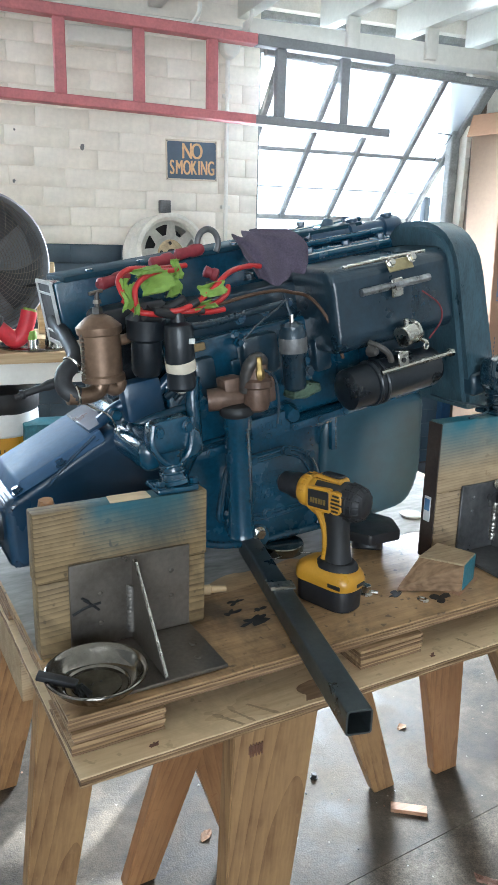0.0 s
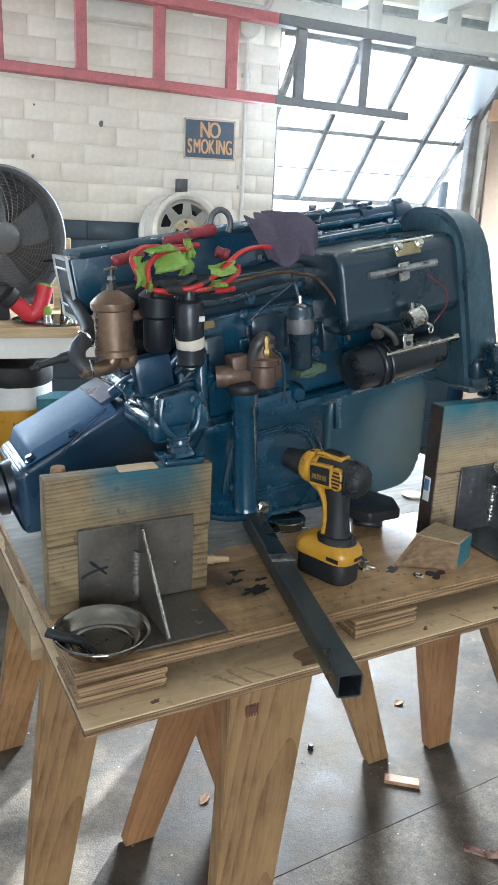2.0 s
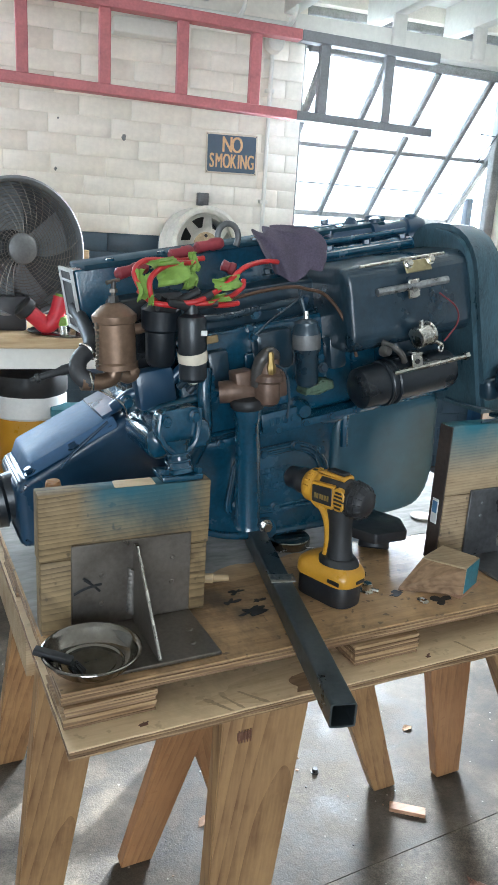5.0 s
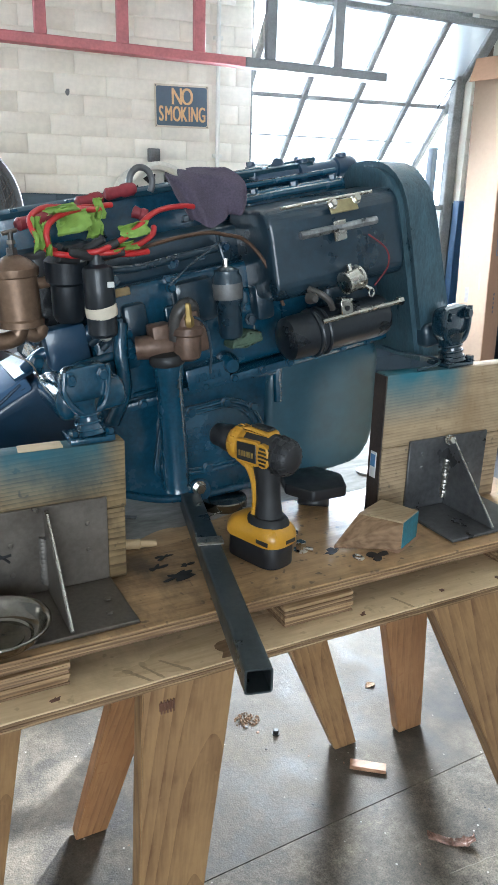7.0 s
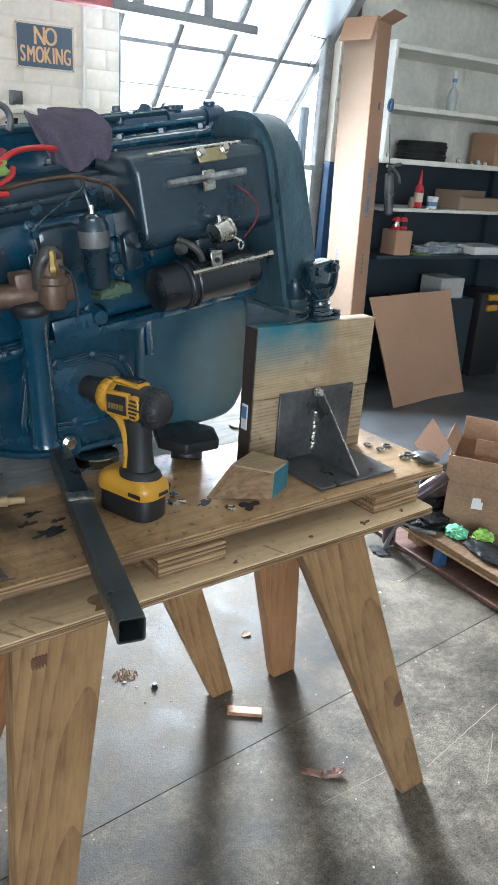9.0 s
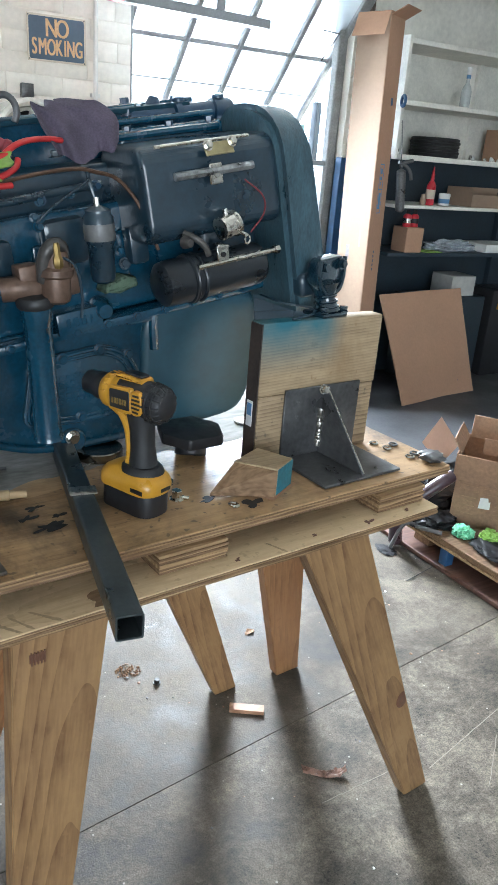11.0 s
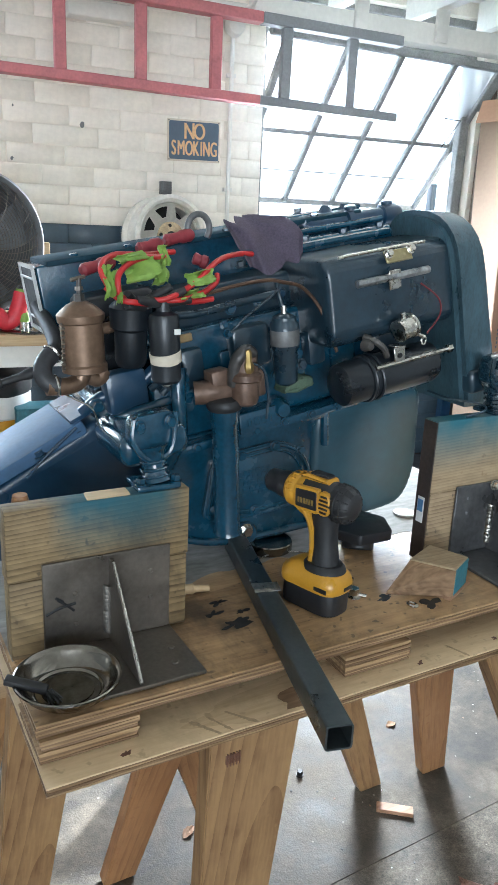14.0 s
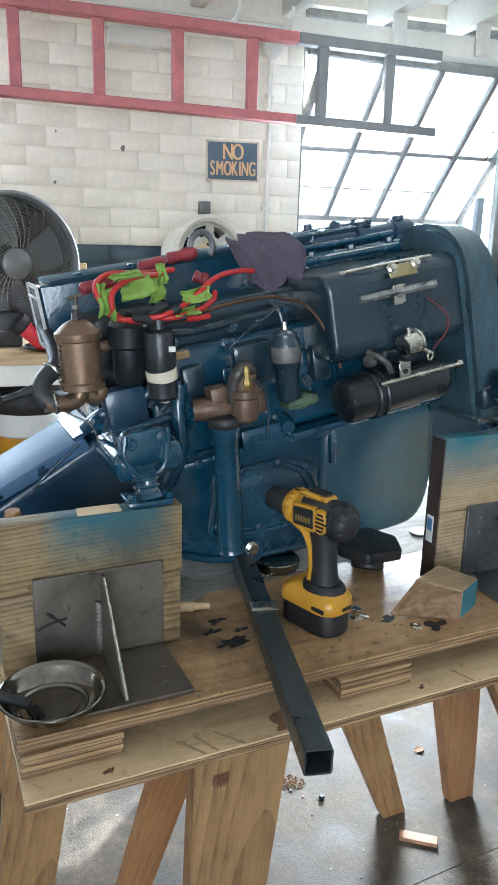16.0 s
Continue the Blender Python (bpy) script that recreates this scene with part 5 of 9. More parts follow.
cyl(bm, R0 + Vector((0.036, -0.018, -0.002)), R0 + Vector((0.046, -0.024, -0.008)), 0.004, seg=8)
eng("terminal", M_BRIGHT, parent=relay)(bm)
bm = BMN()
c = Vector((0.733, 0.222, 1.326))
box(bm, c - Vector((0.013, 0.0015, 0.014)), c + Vector((0.013, 0.0015, 0.014)), 0.0015, 1, TILT10)
box(bm, c + Vector((-0.013, -0.001, 0.012)), c + Vector((0.013, 0.02, 0.016)), 0.001, 1)
eng("foot_tab", M_BRIGHT, parent=relay)(bm)
bm = BMN()
cyl(bm, (0.733, 0.2195, 1.324), (0.733, 0.219, 1.324), 0.005, seg=10)
eng("screw_hole", M_RUBBER, parent=relay)(bm)
bm = BMN()
hose(bm, [(0.79, 0.25, 1.455), (0.815, 0.225, 1.43), (0.812, 0.212, 1.40), (0.785, 0.212, 1.365)], 0.0016)
lead = eng("relay_lead", M_REDDARK, "thin red lead with ring terminal")(bm)
bm = BMN()
torus(bm, (0.779, 0.212, 1.352), (0.3, -1, 0), 0.0075, 0.0018, 20, 6)
eng("ring_terminal", M_BRIGHT, parent=lead)(bm)
bm = BMN()
hose(bm, [(0.655, 0.235, 1.36), (0.67, 0.215, 1.352), (0.685, 0.21, 1.34), (0.695, 0.212, 1.325)], 0.006)
cyl(bm, (0.655, 0.23, 1.345), (0.655, 0.21, 1.345), 0.012, 0.008, 12, 0.002)
eng("starter_terminal", M_CASTDARK, "dull cable lug")(bm)

# right-hand mounting foot
def mount_foot(u, v, z, turn, mat, wide):
    Mx = Matrix.Translation((u, v, z)) @ Matrix.Rotation(radians(turn), 4, "Z") @ Matrix.Diagonal((wide, 0.92, 1.0, 1.0))
    def on(bm):
        bmesh.ops.transform(bm, matrix=Mx, verts=bm.verts)
        return bm
    bm = BMN()
    box(bm, (-0.045, -0.030, 0), (0.045, 0.034, 0.010), 0.004, 2)
    ft = eng("mounting_foot", mat, "glossy cast mounting foot")(on(bm))
    bm = BMN()
    lathe(bm, [(0.034, 0), (0.026, 0.2), (0.022, 0.5), (0.03, 0.85), (0.036, 1)], (0.006, 0.004, 0.008), (0.0, 0.014, 0.062), 20)
    for k in range(4):
        torus(bm, (0.005 - 0.0012 * k, 0.005 + 0.002 * k, 0.016 + 0.011 * k), (-0.1, 0.16, 1), 0.0275 - 0.0012 * k, 0.0026, 24, 6)
    eng("pedestal", mat, parent=ft)(on(bm))
    bm = BMN()
    prism(bm, rounded([(-0.048, 0.062), (-0.048, 0.112), (0.044, 0.122), (0.044, 0.05), (0.0, 0.035)], 0.02), -0.002, 0.03, "uz", 0.004, 2)
    eng("saddle", mat, parent=ft)(on(bm))
    bm = BMN()
    hose(bm, [(-0.042, -0.004, 0.11), (-0.044, -0.006, 0.075), (-0.015, -0.006, 0.045), (0.024, -0.006, 0.05), (0.04, -0.006, 0.075), (0.042, -0.004, 0.118)], 0.0055)
    eng("saddle_rim", mat, parent=ft)(on(bm))
    for p, n in (((-0.032, -0.006, 0.098), (0, -1, 0)), ((0.03, -0.006, 0.104), (0, -1, 0)), ((0.036, -0.022, 0.010), (0, 0, 1)), ((-0.034, -0.018, 0.010), (0, 0, 1))):
        eng("bolt", mat, parent=ft)(on(hexbolt(BMN(), p, n, 0.009, 0.009)))
    return ft
mount_foot(0.222, 0.172, 1.1490, 0, M_BLUE, 0.80)
mount_foot(0.974, 0.190, 1.2035, 8, M_FOOT, 0.84)
bm = BMN()
box(bm, (0.185, 0.215, 1.17), (0.305, 0.37, 1.225), 0.018, 3, TILT10)
eng("foot_bracket", M_BLUE)(bm)
bm = BMN()
box(bm, (0.93, 0.225, 1.235), (1.0, 0.30, 1.285), 0.012, 3, TILT10)
eng("foot_bracket", M_BLACK)(bm)

# reverse gear on the left, under a sloping cover
gm = Matrix.Rotation(radians(-27), 4, "Y")
bm = BMN()
prism(bm, rounded([(0.005, 0.945), (-0.005, 1.075), (0.03, 1.092), (0.20, 1.195), (0.34, 1.24), (0.35, 1.06), (0.25, 0.96)], 0.02), 0.405, 0.60, "uz", 0.014, 3)
gear = eng("gear_case", M_NAVY, "dark blue reverse gear case")(bm)
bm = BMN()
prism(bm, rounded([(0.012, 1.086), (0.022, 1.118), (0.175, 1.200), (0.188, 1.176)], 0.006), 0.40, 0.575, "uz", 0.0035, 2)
# the lid's paler blue carries the daylight's reflection in its colour
lid = eng("gear_cover", material("sheen_blue_lid", (0.045, 0.10, 0.19), 0.62, vary=0.2, scale=9, bump=0.15), "blue gear cover, paler for the daylight's sheen", gear)(bm)
for u, v in ((0.02, 0.398), (0.10, 0.398), (0.17, 0.41), (0.05, 0.577), (0.13, 0.577)):
    eng("bolt", M_NAVY, parent=gear)(hexbolt(BMN(), (u, v, 1.100 + (u - 0.02) * 0.52), (-0.45, 0, 0.9), 0.008, 0.009))
bm = BMN()
box(bm, (0.155, 0.41, 1.198), (0.198, 0.56, 1.206), 0.002, 1, gm)
eng("cover_clip", M_NAVY, parent=gear)(bm)
bm = BMN()
hose(bm, [(0.165, 0.40, 1.188), (0.10, 0.393, 1.135), (0.075, 0.393, 1.105)], 0.003)
eng("pin", M_NAVY, parent=gear)(bm)
bm = BMN()
lathe(bm, [(0.022, 0), (0.024, 0.12), (0.056, 0.15), (0.058, 0.4), (0.046, 0.5), (0.050, 1)], (-0.045, 0.49, 1.018), (0.02, 0.49, 1.030), 28)
eng("output_flange", M_GLOSSBLACK, "black output flange ringed with bolts", gear)(bm)
for k in range(8):
    a = 2 * math.pi * k / 8 + 0.3
    eng("bolt", M_GLOSSBLACK, parent=gear)(hexbolt(BMN(), (-0.034, 0.49 + 0.046 * math.cos(a), 1.02 + 0.046 * math.sin(a)), (-1, 0, -0.18), 0.009, 0.014))
bm = BMN()
lathe(bm, [(0.012, 0), (0.024, 0.2), (0.024, 0.7), (0.014, 1)], (0.11, 0.385, 1.0), (0.11, 0.425, 1.0), 16)
eng("plug", M_NAVY, parent=gear)(bm)
bm = BMN()
prism(bm, [(0.25, 1.11), (0.20, 1.20), (0.30, 1.40), (0.40, 1.42), (0.40, 1.12)], 0.40, 0.60, "uz", 0.02, 3)
eng("bell_case", M_BLUE)(bm)

# raw-water strainer in bronze with its elbow
SU, SV = 0.157, 0.325
bm = BMN()
lathe(bm, [(0.030, 0), (0.037, 0.02), (0.037, 0.10), (0.034, 0.13), (0.0345, 0.70), (0.0375, 0.72), (0.0385, 0.78), (0.0385, 0.82), (0.034, 0.86), (0.022, 0.95), (0.010, 1)], (SU + 0.004, SV, 1.304), (SU - 0.004, SV, 1.419), 36)
strainer = eng("raw_water_strainer", M_BRONZE, "brown bronze raw-water strainer")(bm)
bm = BMN()
cyl(bm, (SU - 0.004, SV, 1.414), (SU - 0.0045, SV, 1.455), 0.0042, 0.0042, 12)
cyl(bm, (SU - 0.004, SV, 1.418), (SU - 0.0045, SV, 1.430), 0.0095, 0.0085, 6)
eng("stud_nut", M_CASTDARK, parent=strainer)(bm)
bm = BMN()
hose(bm, [(SU - 0.018, SV - 0.004, 1.452), (SU - 0.004, SV, 1.455), (SU + 0.006, SV + 0.003, 1.457)], 0.0034, 8)
cyl(bm, (SU - 0.004, SV, 1.436), (SU - 0.0045, SV, 1.442), 0.0075, 0.0065, 6)
eng("clamp_handle", M_STEEL, "dull steel screw handle", strainer)(bm)
for z in [1.313 + 0.0072 * q for q in range(12)]:
    bm = BMN()
    cyl(bm, (SU - 0.0335, SV - 0.012, z), (SU - 0.0375, SV - 0.014, z), 0.0032, 0.0022, 8)
    eng("clamp_stud", M_STEEL, parent=strainer)(bm)
bm = BMN()
hose(bm, [(SU + 0.002, SV + 0.004, 1.303), (SU - 0.006, SV + 0.004, 1.287), (SU - 0.028, SV + 0.002, 1.281), (SU - 0.060, SV, 1.282)], 0.0145, 14)
eng("outlet_pipe", M_BRONZE, parent=strainer)(bm)
bm = BMN()
hose(bm, [(SU + 0.01, SV + 0.01, 1.296), (SU + 0.028, SV + 0.012, 1.287), (SU + 0.040, SV + 0.016, 1.303)], 0.013, 12)
rough_up(bm, 0.002, 60)
eng("drain_tap", M_BRONZE, parent=strainer)(bm)
bm = BMN()
hose(bm, [(SU - 0.040, SV, 1.2818), (SU - 0.054, SV + 0.002, 1.286), (SU - 0.063, SV + 0.010, 1.299), (SU - 0.057, SV + 0.024, 1.317), (SU - 0.036, SV + 0.036, 1.333)], 0.0152, 16)
elbow = eng("elbow_hose", M_HOSE, "weathered grey rubber elbow")(bm)
for p, n, r in (((SU - 0.044, SV, 1.2828), (1, 0, 0.1), 0.0166), ((SU - 0.041, SV + 0.034, 1.3295), (0.75, 0.4, 0.55), 0.0160)):
    bm = BMN()
    torus(bm, p, n, r, 0.0026, 28, 6)
    eng("hose_clamp", M_BRIGHT, "bright worm-drive clamp", elbow)(bm)
bm = BMN()
hose(bm, [(SU - 0.039, SV + 0.034, 1.331), (SU - 0.028, SV + 0.06, 1.342), (SU - 0.024, SV + 0.12, 1.362), (SU - 0.026, SV + 0.19, 1.388)], 0.0135, 12)
eng("water_pipe", M_RUBBER)(bm)
bm = BMN()
hose(bm, [(SU + 0.020, SV + 0.006, 1.372), (SU + 0.050, SV + 0.010, 1.374), (SU + 0.085, SV + 0.05, 1.380)], 0.0095, 12)
eng("inlet_branch", M_BRONZE, parent=strainer)(bm)
bm = BMN()
box(bm, (0.192, 0.40, 1.235), (0.33, 0.60, 1.425), 0.014, 3, TILT10)
eng("end_casting", M_GLOSSBLACK, "blue-black casting under the manifold")(bm)
bm = BMN()
lathe(bm, [(0.009, 0), (0.009, 0.35), (0.0065, 0.45), (0.0060, 0.80), (0.0085, 0.82), (0.0085, 0.88), (0.0045, 0.90), (0.0040, 1)], (0.100, 0.345, 1.308), (0.018, 0.362, 1.280), 14)
eng("drain_hose", M_RUBBER, "black tapered drain nozzle")(bm)
bm = BMN()
hose(bm, [(0.11, 0.35, 1.273), (0.145, 0.34, 1.256), (0.175, 0.335, 1.236), (0.195, 0.34, 1.19), (0.22, 0.345, 1.17)], 0.0016)
eng("wire", M_BRIGHT, "thin bare wire")(bm)
# ignition: coil, distributor and leads
bm = BMN()
lathe(bm, [(0.020, 0), (0.0245, 0.04), (0.0245, 0.34), (0.025, 0.35), (0.025, 0.80), (0.023, 0.84), (0.013, 0.88), (0.010, 1)], (0.279, 0.262, 1.292), (0.271, 0.262, 1.425), 28)
coil = eng("ignition_coil", M_GLOSSBLACK, "black ignition coil")(bm)
bm = BMN()
lathe(bm, [(0.0256, 0), (0.0262, 0.2), (0.0262, 0.8), (0.0256, 1)], (0.2785, 0.2625, 1.326), (0.2745, 0.2605, 1.344), 28)
eng("clamp_band", M_SIGNEDGE, "pale cream clamp band", coil)(bm)
bm = BMN()
box(bm, (0.280, 0.2355, 1.374), (0.292, 0.2385, 1.383), 0.0005, 1, Matrix.Rotation(radians(14), 4, "Z"))
eng("paper_label", M_PAPER, "small white label", coil)(bm)
bm = BMN()
box(bm, (0.302, 0.285, 1.352), (0.335, 0.292, 1.366), 0.002, 1, TILT10)
eng("coil_bracket", material("tan_fibre_tag", (0.20, 0.14, 0.06), 0.6, vary=0.3, scale=40), "small tan tag")(bm)
bm = BMN()
lathe(bm, [(0.022, 0), (0.027, 0.1), (0.027, 0.55), (0.034, 0.6), (0.035, 0.9), (0.022, 1)], (0.240, 0.325, 1.31), (0.235, 0.315, 1.422), 24)
eng("distributor", M_GLOSSBLACK, "black distributor body")(bm)
tape_pts = [
    [(0.215, 0.30, 1.425), (0.185, 0.27, 1.445), (0.175, 0.28, 1.475), (0.205, 0.31, 1.492), (0.27, 0.34, 1.492), (0.33, 0.36, 1.497)],
    [(0.22, 0.29, 1.425), (0.196, 0.255, 1.437), (0.198, 0.26, 1.468), (0.24, 0.29, 1.488), (0.30, 0.33, 1.490)],
    [(0.25, 0.262, 1.425), (0.28, 0.25, 1.432), (0.33, 0.265, 1.455), (0.38, 0.29, 1.487), (0.44, 0.33, 1.497), (0.50, 0.36, 1.495)],
    [(0.255, 0.262, 1.425), (0.30, 0.25, 1.428), (0.34, 0.26, 1.438), (0.372, 0.28, 1.452), (0.38, 0.29, 1.465)],
    [(0.25, 0.27, 1.42), (0.22, 0.255, 1.424), (0.20, 0.265, 1.428), (0.182, 0.28, 1.445)],
    [(0.26, 0.265, 1.425), (0.32, 0.255, 1.424), (0.36, 0.265, 1.427)],
]
for pts in tape_pts:
    bm = BMN()
    hose(bm, pts, 0.0048, 10)
    eng("ignition_lead", M_RED, "glossy red high-tension lead")(bm)
for p, q in (((0.27, 0.262, 1.42), (0.225, 0.256, 1.428)), ((0.272, 0.262, 1.422), (0.315, 0.25, 1.428)), ((0.270, 0.262, 1.424), (0.305, 0.25, 1.444)), ((0.235, 0.30, 1.42), (0.215, 0.275, 1.435)), ((0.25, 0.285, 1.42), (0.285, 0.262, 1.448)), ((0.245, 0.28, 1.415), (0.21, 0.262, 1.418))):
    bm = BMN()
    cyl(bm, p, q, 0.009, 0.0065, 12, 0.001)
    eng("rubber_boot", M_RUBBER, "black rubber boot")(bm)
for k, (c, sx, sz, seed) in enumerate((((0.243, 0.285, 1.472), 0.026, 0.016, 1), ((0.283, 0.31, 1.470), 0.014, 0.022, 2), ((0.181, 0.262, 1.456), 0.007, 0.024, 3), ((0.338, 0.265, 1.462), 0.024, 0.010, 4), ((0.30, 0.33, 1.492), 0.008, 0.016, 5), ((0.222, 0.275, 1.492), 0.024, 0.005, 6), ((0.315, 0.258, 1.436), 0.022, 0.006, 7), ((0.194, 0.258, 1.448), 0.005, 0.024, 8))):
    bm = BMN()
    bmesh.ops.create_grid(bm, x_segments=10, y_segments=8, size=1.0)
    random.seed(seed)
    yaw = random.uniform(-0.5, 0.5)
    for v in bm.verts:
        x, y = v.co.x, v.co.y
        ragged = 1 + 0.25 * noise.noise(Vector((x * 2, y * 2, seed * 3)))
        w = noise.noise(Vector((x * 1.3, y * 1.6, seed))) * 0.016 + 0.012 * math.sin(y * 2.4)
        v.co = Vector((c[0] + sx * x * ragged, c[1] + w + 0.008 * x * math.sin(yaw), c[2] + sz * y * ragged + 0.2 * sx * x))
    bmesh.ops.solidify(bm, geom=bm.faces[:], thickness=0.0012)
    eng("tape_flag", M_LIME, "crumpled lime-green masking tape")(bm)
for p, q in (((0.172, 0.38, 1.462), (0.235, 0.40, 1.477)), ((0.285, 0.42, 1.497), (0.335, 0.43, 1.507)), ((0.34, 0.43, 1.512), (0.40, 0.44, 1.525)), ((0.37, 0.37, 1.487), (0.395, 0.36, 1.478))):
    bm = BMN()
    lathe(bm, [(0.006, 0), (0.011, 0.08), (0.0095, 0.5), (0.012, 0.6), (0.012, 0.9), (0.008, 1)], p, q, 14)
    eng("spark_plug_boot", M_BOOT, "dusty red spark-plug boot")(bm)
# lifting ring and rag
bm = BMN()
pts = [(0.412 + 0.022 * math.cos(a), 0.44, 1.535 + 0.026 * math.sin(a)) for a in [math.pi * (-0.2 + k * 0.155) for k in range(10)]]
hose(bm, pts, 0.006, 10)
eng("lifting_eye", M_DARKSTEEL, "worn steel lifting eye")(bm)

# carburettor
M_CARB = material("dull_brown_pot_metal", (0.14, 0.088, 0.062), 0.45, metal=0.35, vary=0.45, scale=22, bump=0.3)
bm = BMN()
lathe(bm, [(0.012, 0), (0.021, 0.06), (0.024, 0.16), (0.024, 0.50), (0.029, 0.54), (0.029, 0.66), (0.023, 0.72), (0.020, 1)], (0.432, 0.268, 1.238), (0.430, 0.272, 1.325), 24)
rough_up(bm, 0.0012, 60)
carb = eng("carburettor", M_CARB, "brown stained brass carburettor")(bm)
bm = BMN()
hose(bm, [(0.352, 0.31, 1.258), (0.38, 0.298, 1.262), (0.41, 0.295, 1.262), (0.468, 0.300, 1.268)], 0.0215, 14)
box(bm, (0.372, 0.280, 1.262), (0.412, 0.32, 1.302), 0.007, 2, TILT10)
box(bm, (0.450, 0.276, 1.250), (0.478, 0.31, 1.300), 0.006, 2, TILT10)
rough_up(bm, 0.002, 45)
eng("float_bowl", M_CARB, parent=carb)(bm)
bm = BMN()
hose(bm, [(0.412, 0.276, 1.276), (0.410, 0.268, 1.312), (0.417, 0.264, 1.331), (0.430, 0.266, 1.337), (0.443, 0.274, 1.328), (0.448, 0.284, 1.302)], 0.0122, 16)
rough_up(bm, 0.0016, 55)
eng("intake_elbow", M_CASTDARK, "dull cast intake elbow", carb)(bm)
bm = BMN()
lathe(bm, [(0.006, 0), (0.009, 0.1), (0.009, 0.4), (0.006, 0.5), (0.006, 0.9), (0.004, 1)], (0.428, 0.252, 1.30), (0.424, 0.252, 1.342), 6)
eng("brass_jet", material("yellow_brass", (0.26, 0.18, 0.06), 0.4, metal=0.7, vary=0.3, scale=40), "yellow brass fitting", carb)(bm)
bm = BMN()
hose(bm, [(0.43, 0.255, 1.32), (0.455, 0.248, 1.305), (0.468, 0.25, 1.26), (0.47, 0.255, 1.215)], 0.0025)
eng("choke_wire", M_BLACK, parent=carb)(bm)
# fuel filter and its copper pipes
bm = BMN()
lathe(bm, [(0.012, 0), (0.019, 0.03), (0.0215, 0.08), (0.0225, 0.50), (0.026, 0.55), (0.026, 0.86), (0.022, 0.90), (0.022, 0.95), (0.009, 1)], (0.526, 0.285, 1.268), (0.512, 0.285, 1.398), 28)
filt = eng("fuel_filter", M_BLACK, "black fuel filter with grey band")(bm)
bm = BMN()
lathe(bm, [(0.0262, 0), (0.0270, 0.1), (0.0270, 0.9), (0.0262, 1)], (0.5180, 0.285, 1.342), (0.5150, 0.285, 1.370), 28)
eng("grey_band", M_CAST, parent=filt)(bm)
bm = BMN()
cyl(bm, (0.512, 0.285, 1.393), (0.510, 0.285, 1.412), 0.005, seg=8)
eng("nipple", M_BRIGHT, parent=filt)(bm)
bm = BMN()
hose(bm, [(0.29, 0.33, 1.405), (0.35, 0.31, 1.425), (0.42, 0.30, 1.445), (0.48, 0.295, 1.455), (0.51, 0.29, 1.452), (0.55, 0.29, 1.443), (0.585, 0.285, 1.41), (0.61, 0.28, 1.365), (0.63, 0.28, 1.325)], 0.0035)
eng("copper_pipe", M_COPPER, "thin copper fuel pipe")(bm)
bm = BMN()
hose(bm, [(0.50, 0.30, 1.455), (0.502, 0.29, 1.43), (0.508, 0.286, 1.41)], 0.004)
hose(bm, [(0.40, 0.27, 1.37), (0.43, 0.265, 1.40), (0.47, 0.27, 1.425), (0.50, 0.29, 1.44)], 0.002)
eng("fuel_pipe", M_BLACK)(bm)
# oil filler with its cap, number pad and knob
bm = BMN()
lathe(bm, [(0.028, 0), (0.0245, 0.04), (0.0245, 0.88), (0.027, 0.9), (0.027, 1)], (0.424, 0.300, 0.985), (0.400, 0.285, 1.235), 24)
fillr = eng("oil_filler", M_BLUE, "stout blue oil filler pipe")(bm)
bm = BMN()
lathe(bm, [(0.030, 0), (0.0325, 0.2), (0.0325, 0.6), (0.029, 0.85), (0.014, 1)], (0.4005, 0.285, 1.232), (0.398, 0.284, 1.254), 24)
eng("cap", M_RUBBER, "dull black cap", fillr)(bm)
bm = BMN()
box(bm, (0.406, 0.30, 0.975), (0.446, 0.352, 1.005), 0.01, 2)
eng("filler_foot", M_BLUE, parent=fillr)(bm)
bm = BMN()
box(bm, (0.455, 0.327, 1.170), (0.545, 0.37, 1.212), 0.004, 2, TILT10)
pad = eng("number_pad", M_BLUE, "flat cast number pad")(bm)
bm = BMN()
for k, w in enumerate((0.008, 0.010, 0.010, 0.004)):
    c = Vector((0.476 + k * 0.015, 0.3265, 1.188 + k * 0.0026))
    box(bm, c - Vector((w / 2, 0.001, 0.008)), c + Vector((w / 2, 0.001, 0.008)), 0.001, 1, TILT10)
eng("raised_bars", M_BLUE, parent=pad)(bm)
bm = BMN()
prism(bm, rounded([(0.548, 1.240), (0.552, 1.258), (0.572, 1.263), (0.584, 1.272), (0.612, 1.268), (0.616, 1.252), (0.594, 1.244), (0.580, 1.238)], 0.005), 0.325, 0.37, "uz", 0.005, 2)
eng("bare_casting", M_GREENTEXT, "rough bare greenish casting")(bm)
bm = BMN()
lathe(bm, [(0.016, 0), (0.02, 0.2), (0.02, 0.7), (0.013, 1)], (0.55, 0.37, 1.212), (0.546, 0.318, 1.208), 20)
eng("core_plug", M_BLUE)(bm)
bm = BMN()
hose(bm, [(0.66, 0.345, 1.20), (0.66, 0.345, 1.17), (0.665, 0.346, 1.12)], 0.009)
hose(bm, [(0.60, 0.345, 1.19), (0.61, 0.345, 1.18), (0.66, 0.345, 1.185)], 0.007)
eng("breather_pipe", M_BLUE)(bm)
bm = BMN()
hose(bm, [(0.885, 0.30, 1.228), (0.90, 0.25, 1.222), (0.94, 0.20, 1.218), (0.925, 0.175, 1.212), (0.87, 0.168, 1.206)], 0.0022)
eng("loose_wire", M_BLACK, "loose thin wire")(bm)
